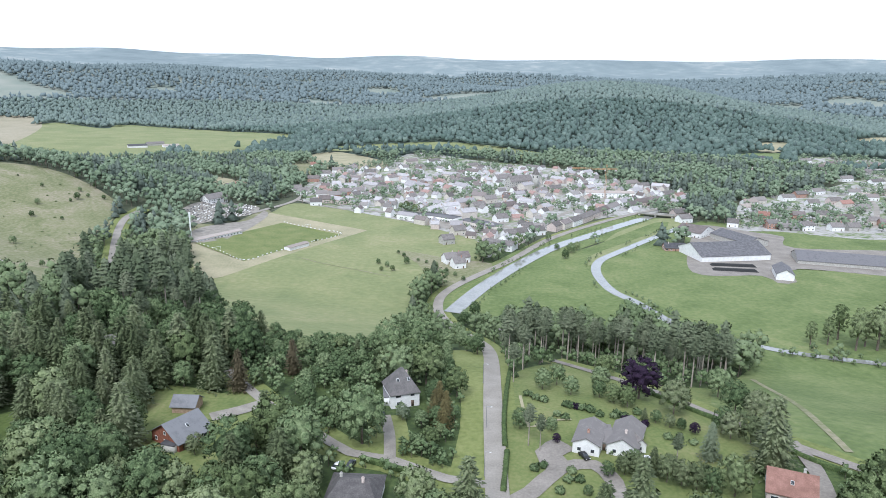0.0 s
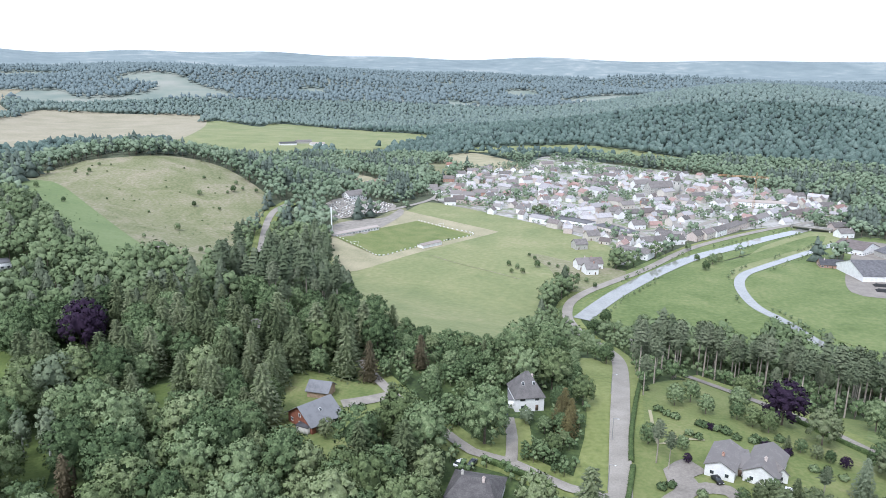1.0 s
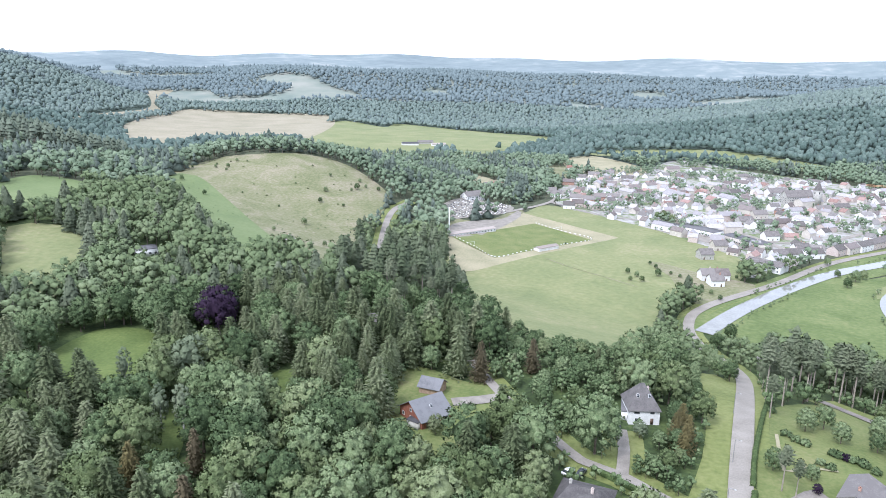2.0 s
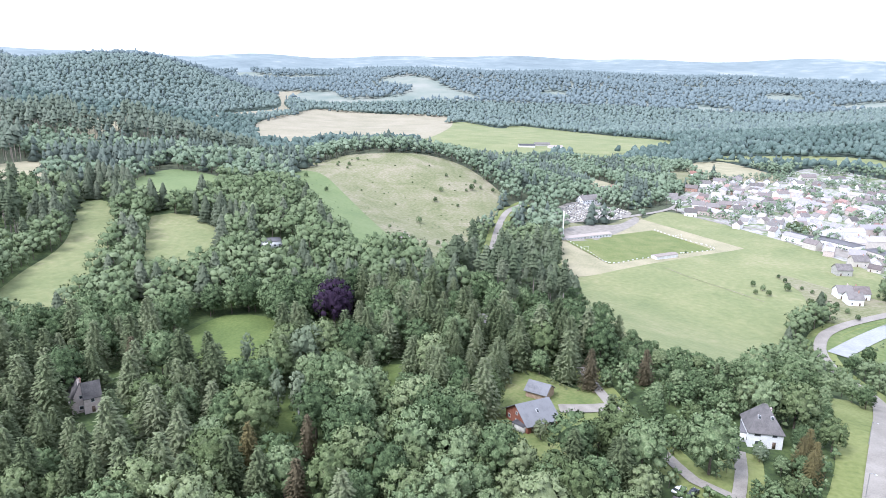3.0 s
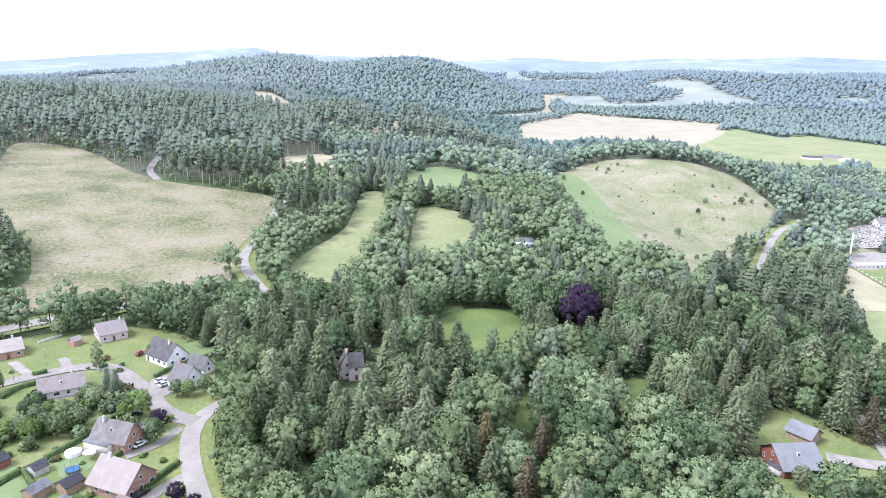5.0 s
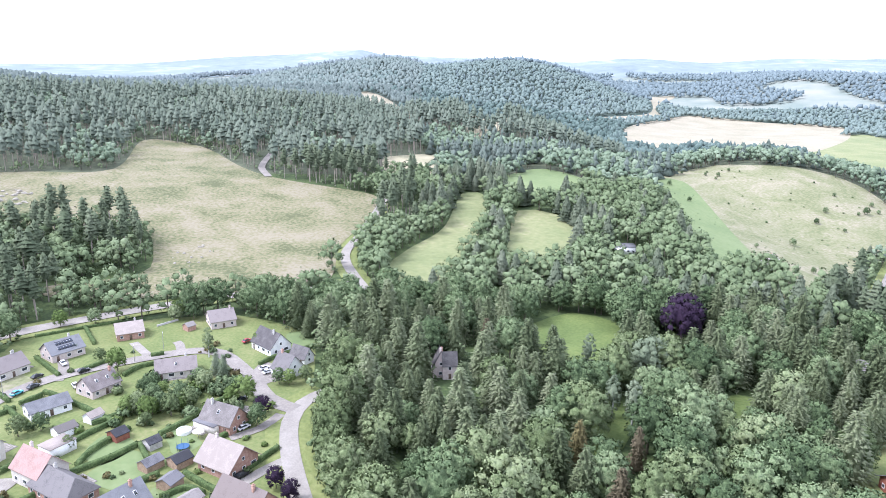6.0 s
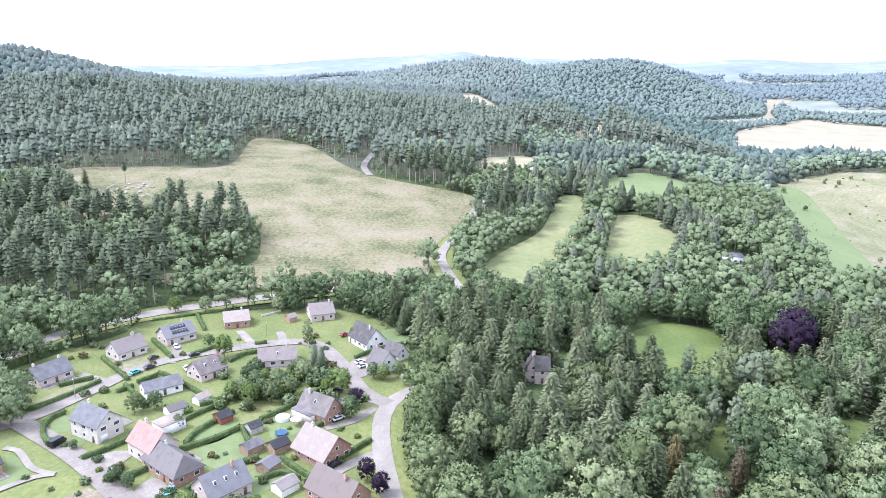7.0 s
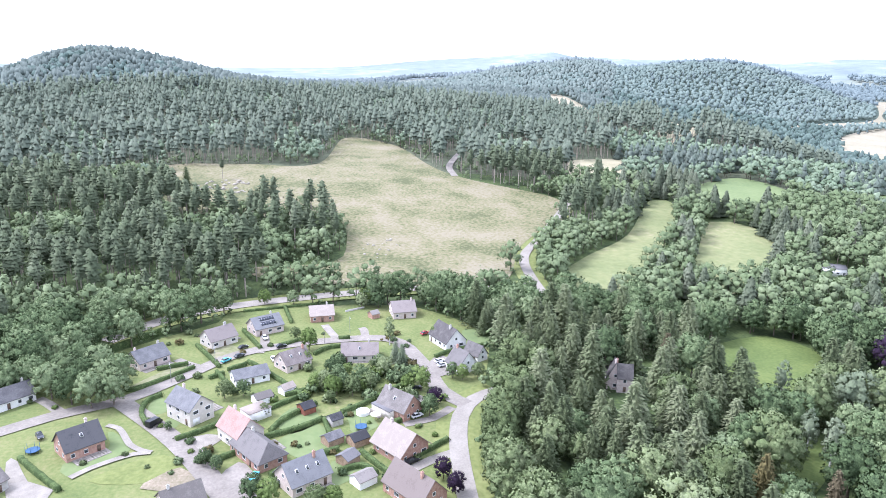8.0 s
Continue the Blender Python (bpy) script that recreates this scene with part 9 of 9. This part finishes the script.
plant("bush", "broadleaf", -239.3, 46.6, 1.66, rng, "leafy shrub in a dense garden thicket", "shrub", "garden shrubs")
plant("bush", "broadleaf", -237.0, 47.5, 1.16, rng, "leafy shrub in a dense garden thicket", "shrub", "garden shrubs")
plant("broadleaf", "lime", -231.2, 30.8, 0.34, rng, "leafy green tree in an estate garden", "tree", "garden trees")
plant("bush", "lime", -231.3, 32.5, 1.64, rng, "leafy shrub in a dense garden thicket", "shrub", "garden shrubs")
plant("bush", "broadleaf", -238.5, 31.5, 1.42, rng, "leafy shrub in a dense garden thicket", "shrub", "garden shrubs")
plant("broadleaf", "broadleaf", -245.6, 21.0, 0.42, rng, "leafy green tree in an estate garden", "tree", "garden trees")
plant("bush", "pale", -234.5, 31.5, 0.71, rng, "leafy shrub in a dense garden thicket", "shrub", "garden shrubs")
plant("bush", "lime", -234.0, 27.1, 0.72, rng, "leafy shrub in a dense garden thicket", "shrub", "garden shrubs")
plant("broadleaf", "pale", -230.4, 34.6, 0.23, rng, "leafy green tree in an estate garden", "tree", "garden trees")
plant("bush", "broadleaf", -236.0, 36.0, 1.38, rng, "leafy shrub in a dense garden thicket", "shrub", "garden shrubs")
plant("bush", "pale", -230.4, 24.2, 1.44, rng, "leafy shrub in a dense garden thicket", "shrub", "garden shrubs")
plant("broadleaf", "lime", -257.3, 12.9, 0.36, rng, "leafy green tree in an estate garden", "tree", "garden trees")
plant("bush", "broadleaf", -240.9, 51.2, 1.16, rng, "leafy shrub in a dense garden thicket", "shrub", "garden shrubs")
plant("bush", "broadleaf", -241.8, 35.6, 1.06, rng, "leafy shrub in a dense garden thicket", "shrub", "garden shrubs")
plant("broadleaf", "broadleaf", -242.3, 23.9, 0.34, rng, "leafy green tree in an estate garden", "tree", "garden trees")
plant("bush", "broadleaf", -236.7, -13.9, 0.85, rng, "low leafy garden shrub on a lawn", "shrub", "garden shrubs")
plant("bush", "pale", -220.2, -39.8, 0.83, rng, "low leafy garden shrub on a lawn", "shrub", "garden shrubs")
plant("bush", "broadleaf", -243.1, 43.6, 0.47, rng, "low leafy garden shrub on a lawn", "shrub", "garden shrubs")
plant("bush", "gold", -197.9, -0.3, 0.42, rng, "low leafy garden shrub on a lawn", "shrub", "garden shrubs")
plant("bush", "lime", -252.5, 52.0, 0.57, rng, "low leafy garden shrub on a lawn", "shrub", "garden shrubs")
plant("bush", "broadleaf", -176.6, 17.8, 0.64, rng, "low leafy garden shrub on a lawn", "shrub", "garden shrubs")
plant("bush", "gold", -277.4, -24.3, 0.69, rng, "low leafy garden shrub on a lawn", "shrub", "garden shrubs")
plant("bush", "broadleaf", -192.7, -22.0, 0.9, rng, "low leafy garden shrub on a lawn", "shrub", "garden shrubs")
plant("bush", "pale", -253.5, -27.4, 0.87, rng, "low leafy garden shrub on a lawn", "shrub", "garden shrubs")
plant("bush", "lime", -183.4, 17.8, 0.57, rng, "low leafy garden shrub on a lawn", "shrub", "garden shrubs")
plant("bush", "broadleaf", -252.8, -33.3, 0.87, rng, "low leafy garden shrub on a lawn", "shrub", "garden shrubs")
plant("bush", "gold", -241.7, -17.2, 0.62, rng, "low leafy garden shrub on a lawn", "shrub", "garden shrubs")
plant("bush", "broadleaf", -229.7, -1.2, 0.95, rng, "low leafy garden shrub on a lawn", "shrub", "garden shrubs")
plant("bush", "pale", -301.2, -34.7, 0.96, rng, "low leafy garden shrub on a lawn", "shrub", "garden shrubs")
plant("bush", "broadleaf", -175.8, -0.8, 0.95, rng, "low leafy garden shrub on a lawn", "shrub", "garden shrubs")
plant("bush", "gold", -197.7, -19.7, 0.89, rng, "low leafy garden shrub on a lawn", "shrub", "garden shrubs")
plant("bush", "broadleaf", -211.3, 23.1, 0.54, rng, "low leafy garden shrub on a lawn", "shrub", "garden shrubs")
plant("bush", "lime", -217.0, -35.6, 0.54, rng, "low leafy garden shrub on a lawn", "shrub", "garden shrubs")
plant("bush", "broadleaf", -274.1, 50.3, 0.94, rng, "low leafy garden shrub on a lawn", "shrub", "garden shrubs")
plant("bush", "gold", -172.6, 21.2, 0.93, rng, "low leafy garden shrub on a lawn", "shrub", "garden shrubs")
plant("bush", "broadleaf", -199.3, 45.6, 0.36, rng, "low leafy garden shrub on a lawn", "shrub", "garden shrubs")
plant("bush", "broadleaf", -226.7, 9.9, 0.96, rng, "low leafy garden shrub on a lawn", "shrub", "garden shrubs")
plant("bush", "gold", -233.7, 20.1, 0.51, rng, "low leafy garden shrub on a lawn", "shrub", "garden shrubs")
plant("bush", "pale", -228.1, 38.4, 0.48, rng, "low leafy garden shrub on a lawn", "shrub", "garden shrubs")
plant("bush", "lime", -184.7, 8.2, 0.46, rng, "low leafy garden shrub on a lawn", "shrub", "garden shrubs")
plant("bush", "broadleaf", -171.0, 29.4, 0.87, rng, "low leafy garden shrub on a lawn", "shrub", "garden shrubs")
plant("bush", "gold", -281.0, 53.3, 0.76, rng, "low leafy garden shrub on a lawn", "shrub", "garden shrubs")
plant("bush", "broadleaf", -272.0, 56.8, 0.53, rng, "low leafy garden shrub on a lawn", "shrub", "garden shrubs")
plant("bush", "pale", -219.2, -16.4, 0.62, rng, "low leafy garden shrub on a lawn", "shrub", "garden shrubs")
plant("bush", "broadleaf", -295.9, -53.4, 0.43, rng, "low leafy garden shrub on a lawn", "shrub", "garden shrubs")
plant("bush", "gold", -289.7, -37.5, 0.98, rng, "low leafy garden shrub on a lawn", "shrub", "garden shrubs")
plant("bush", "broadleaf", -266.0, 54.5, 0.68, rng, "low leafy garden shrub on a lawn", "shrub", "garden shrubs")
plant("bush", "broadleaf", -232.0, 17.1, 0.47, rng, "low leafy garden shrub on a lawn", "shrub", "garden shrubs")
plant("bush", "gold", -273.9, -11.6, 0.71, rng, "low leafy garden shrub on a lawn", "shrub", "garden shrubs")
plant("bush", "broadleaf", -226.5, 30.8, 0.4, rng, "low leafy garden shrub on a lawn", "shrub", "garden shrubs")
plant("bush", "pale", -240.2, -27.0, 0.74, rng, "low leafy garden shrub on a lawn", "shrub", "garden shrubs")
plant("bush", "lime", -224.9, 37.9, 0.87, rng, "low leafy garden shrub on a lawn", "shrub", "garden shrubs")
plant("bush", "broadleaf", -222.1, 20.1, 0.59, rng, "low leafy garden shrub on a lawn", "shrub", "garden shrubs")
plant("bush", "gold", -195.9, 5.3, 0.62, rng, "low leafy garden shrub on a lawn", "shrub", "garden shrubs")
plant("bush", "broadleaf", -217.0, 27.1, 0.51, rng, "low leafy garden shrub on a lawn", "shrub", "garden shrubs")
plant("bush", "pale", -195.7, 9.1, 0.4, rng, "low leafy garden shrub on a lawn", "shrub", "garden shrubs")
plant("bush", "lime", -227.8, -0.6, 0.92, rng, "low leafy garden shrub on a lawn", "shrub", "garden shrubs")
plant("bush", "broadleaf", -221.5, 54.7, 0.93, rng, "low leafy garden shrub on a lawn", "shrub", "garden shrubs")
plant("bush", "gold", -240.4, 41.6, 0.65, rng, "low leafy garden shrub on a lawn", "shrub", "garden shrubs")
plant("bush", "broadleaf", -193.5, -27.9, 0.78, rng, "low leafy garden shrub on a lawn", "shrub", "garden shrubs")
plant("bush", "pale", -179.5, 39.9, 0.78, rng, "low leafy garden shrub on a lawn", "shrub", "garden shrubs")
plant("bush", "lime", -204.6, 29.5, 0.42, rng, "low leafy garden shrub on a lawn", "shrub", "garden shrubs")
plant("bush", "broadleaf", -288.6, 22.0, 0.44, rng, "low leafy garden shrub on a lawn", "shrub", "garden shrubs")
plant("bush", "gold", -275.8, 45.6, 0.41, rng, "low leafy garden shrub on a lawn", "shrub", "garden shrubs")
plant("bush", "broadleaf", -188.0, -29.3, 0.47, rng, "low leafy garden shrub on a lawn", "shrub", "garden shrubs")
plant("bush", "pale", -193.0, -36.3, 0.43, rng, "low leafy garden shrub on a lawn", "shrub", "garden shrubs")
plant("bush", "broadleaf", -167.6, 32.8, 0.73, rng, "low leafy garden shrub on a lawn", "shrub", "garden shrubs")
plant("bush", "gold", -276.4, 49.0, 0.85, rng, "low leafy garden shrub on a lawn", "shrub", "garden shrubs")
plant("bush", "broadleaf", -194.6, 6.6, 0.42, rng, "low leafy garden shrub on a lawn", "shrub", "garden shrubs")
plant("bush", "pale", -170.7, 25.7, 0.39, rng, "low leafy garden shrub on a lawn", "shrub", "garden shrubs")
plant("bush", "lime", -213.9, -10.9, 0.89, rng, "low leafy garden shrub on a lawn", "shrub", "garden shrubs")
plant("bush", "broadleaf", -267.3, -21.8, 0.51, rng, "low leafy garden shrub on a lawn", "shrub", "garden shrubs")
plant("bush", "gold", -188.7, 16.0, 0.61, rng, "low leafy garden shrub on a lawn", "shrub", "garden shrubs")
plant("bush", "broadleaf", -232.8, -6.7, 0.58, rng, "low leafy garden shrub on a lawn", "shrub", "garden shrubs")
plant("bush", "pale", -278.9, -0.6, 0.68, rng, "low leafy garden shrub on a lawn", "shrub", "garden shrubs")
plant("bush", "lime", -215.8, 57.5, 0.84, rng, "low leafy garden shrub on a lawn", "shrub", "garden shrubs")
plant("bush", "broadleaf", -204.5, -25.7, 0.84, rng, "low leafy garden shrub on a lawn", "shrub", "garden shrubs")
plant("bush", "gold", -211.0, 24.2, 0.66, rng, "low leafy garden shrub on a lawn", "shrub", "garden shrubs")
boulder(-551.5, -24.6, 1.0, 0)
boulder(-559.2, -46.7, 2.3, 1)
boulder(-570.2, -30.3, 2.0, 2)
boulder(-579.1, -44.1, 1.1, 3)
boulder(-575.0, -27.4, 1.2, 4)
boulder(-548.2, -22.4, 1.3, 5)
boulder(-570.8, -22.5, 2.2, 6)
boulder(-576.7, -27.5, 1.1, 7)
boulder(-571.3, -50.4, 1.4, 8)
boulder(-575.6, -44.7, 1.3, 9)
boulder(-581.0, -19.7, 2.4, 10)
boulder(-563.6, -31.3, 1.5, 11)
boulder(-552.1, -17.0, 1.7, 12)
boulder(-558.7, -31.1, 2.2, 13)
boulder(-559.1, -34.5, 2.3, 14)
boulder(-579.3, -32.8, 1.2, 15)
boulder(-559.1, -21.8, 2.3, 16)
boulder(-577.0, -16.5, 1.1, 17)
boulder(-582.3, -41.2, 1.9, 18)
boulder(-550.4, -15.7, 1.2, 19)
boulder(-573.4, -16.1, 1.5, 20)
boulder(-585.1, -22.0, 0.9, 21)
boulder(-575.3, -17.4, 1.4, 22)
boulder(-559.8, -27.4, 0.8, 23)
boulder(-571.2, -37.6, 1.6, 24)
boulder(-565.1, -42.4, 2.3, 25)
boulder(-565.8, -35.2, 1.0, 26)
boulder(-561.4, -39.7, 1.0, 27)
boulder(-548.8, -14.9, 1.0, 28)
boulder(-571.3, -13.0, 2.0, 29)
boulder(-575.8, -20.5, 1.9, 30)
boulder(-554.6, -24.3, 1.2, 31)
boulder(-547.9, -19.9, 1.9, 32)
boulder(-584.3, -29.9, 1.6, 33)
boulder(-402.5, 64.3, 1.0, 40)
boulder(-426.9, 74.5, 1.0, 41)
boulder(-426.5, 76.3, 1.2, 42)
boulder(-428.6, 77.4, 1.2, 43)
boulder(-421.4, 61.2, 1.1, 44)
boulder(-408.5, 72.3, 1.0, 45)
boulder(-420.9, 70.5, 0.6, 46)
boulder(-403.9, 56.6, 1.1, 47)
boulder(-400.5, 69.1, 0.8, 48)
boulder(-418.7, 64.4, 1.2, 49)
boulder(-413.4, 57.2, 0.7, 50)
boulder(-417.1, 78.9, 0.8, 51)
boulder(-410.6, 67.0, 1.1, 52)
boulder(-396.4, 63.3, 0.6, 53)
silage(237.4, 546.2, -0.09, 36.0)
silage(233.2, 531.6, -0.13, 34.6)
car(-266.4, -17.7, 2.31, "cyan")
car(-270.0, -12.8, 2.23, "dark")
car(-278.8, -11.5, 2.18, "black")
car(-276.7, 3.7, 1.94, "black")
car(-263.5, 0.3, 0.19, "white")
car(-218.2, -70.7, 0.46, "dark")
car(-180.3, -6.5, 2.79, "cyan")
car(-225.0, 49.9, 1.98, "black")
car(-204.9, 45.5, 1.95, "white")
car(-178.0, 38.2, 2.07, "black")
car(-247.4, 64.0, 1.91, "white")
car(-243.4, 64.2, 1.89, "white")
car(-278.4, 65.2, 2.08, "red")
car(-287.9, -2.8, 0.23, "white")
car(-19.6, 210.6, -1.41, "black")
car(43.0, 185.8, -1.20, "black")
car(-29.4, 178.6, 1.13, "white")
car(-25.8, 179.6, 1.34, "dark")
car(60.8, 184.5, 0.41, "white")
car(-218.6, -37.8, 2.44, "black", van=True)
trampoline(-209.5, -70.2)
trampoline(-201.8, 26.5)
pool(-211.7, 28.5)
parasol(-206.4, 31.9)
mast(-212.8, 568.0, 26.0)
tower(125.0, 937.3)
patio(-211.5, 33.1, 0.60, 7.0, 5.0)
patio(-174.1, 11.9, 0.50, 9.0, 3.5)
patio(-238.8, 64.7, 0.36, 7.0, 4.0)
patio(-254.4, 8.4, 2.10, 8.0, 4.0)
patio(-267.0, -42.8, 2.25, 12.0, 3.0)
patio(-290.3, -17.3, 2.10, 9.0, 3.0)
patio(-202.9, -52.8, 2.20, 10.0, 4.0)
patio(-228.5, -21.6, 0.70, 9.0, 5.0)
patio(-197.1, -0.6, 0.50, 7.0, 4.0)
patio(-216.7, 50.6, 0.60, 8.0, 4.0)
patio(-255.7, 34.1, 1.42, 12.0, 4.0)
crane(204.2, 867.0, 170, 36.0, 42.0)
goal(-185.9, 551.0, 0.90)
goal(-132.0, 657.5, 0.90)
rail([(-209.8, 568.5), (-182.2, 547.6), (-156.7, 525.9), (-141.5, 550.9), (-130.6, 569.4)])
rail([(-116.2, 594.6), (-95.6, 632.0), (-127.9, 651.5), (-160.1, 672.9)])
graves(OPEN["cemetery"])
kiosk(34.1, 376.4)
bridge((217.9, 762.1), (253.3, 745.8))
street_lamp(15.8, 241.0)
street_lamp(14.7, 203.0)
street_lamp(12.6, 175.4)
street_lamp(-251.5, -36.3)
street_lamp(-277.9, 21.5)
street_lamp(-264.5, -21.6)
street_lamp(-286.8, 33.4)
garden_wall([(-62.6, 186.7), (-62.4, 191.0), (-61.0, 193.5), (-61.2, 197.0), (-62.9, 199.1)])
garden_wall([(-315.4, 34.8), (-319.1, 44.3)])

# ---- trees between the village houses ----
gx, gy = (a.ravel() for a in np.meshgrid(np.arange(-190, 800, 9.0), np.arange(400, 1400, 9.0)))
gx, gy = gx + rng.uniform(-4, 4, gx.size), gy + rng.uniform(-4, 4, gy.size)
k = (inside(gx, gy, OPEN["village"]) | inside(gx, gy, OPEN["village_east"]) | inside(gx, gy, OPEN["village_rise"])) & (patchy(gx, gy, 45, 2.2) > 0.0)
for key in LINES:
    if key.startswith("street") or key == "road_main":
        k &= to_line(gx, gy, LINES[key][1]) > 6
free = np.array([min(math.hypot(a - p, b - q) for p, q, _ in BUILT) > 7.5 for a, b in zip(gx, gy)])
k &= free
woods("village_greenery", 0, 1, gx[k], gy[k], rng.uniform(0.25, 0.7, k.sum()), rng, "garden trees and shrubs between the village houses", 1)


# ---- scrub along the water ----
sx, sy, ss = [], [], []
for key, out, step in (("river", 3.0, 5.0), ("stream", 2.5, 5.0), ("canal", 3.0, 6.0)):
    width, pts = LINES[key]
    c = smooth_loop(pts, step, closed=False)
    d = np.gradient(c, axis=0)
    d /= np.linalg.norm(d, axis=1)[:, None]
    for hand in (-1, 1):
        q = c + np.stack([-d[:, 1], d[:, 0]], 1) * hand * (width / 2 + out + rng.uniform(-1, 2.5, (len(c), 1)))
        q = q[patchy(q[:, 0], q[:, 1], 38, 4.0 + hand) > 0.02]
        sx += list(q[:, 0])
        sy += list(q[:, 1])
        ss += [2.2 if key == "stream" else 1.0] * len(q)
woods("river_scrub", 0, 1, np.array(sx), np.array(sy), rng.uniform(0.08, 0.24, len(sx)) * np.array(ss), rng, "willow scrub and bushes along the water's edge", 2)
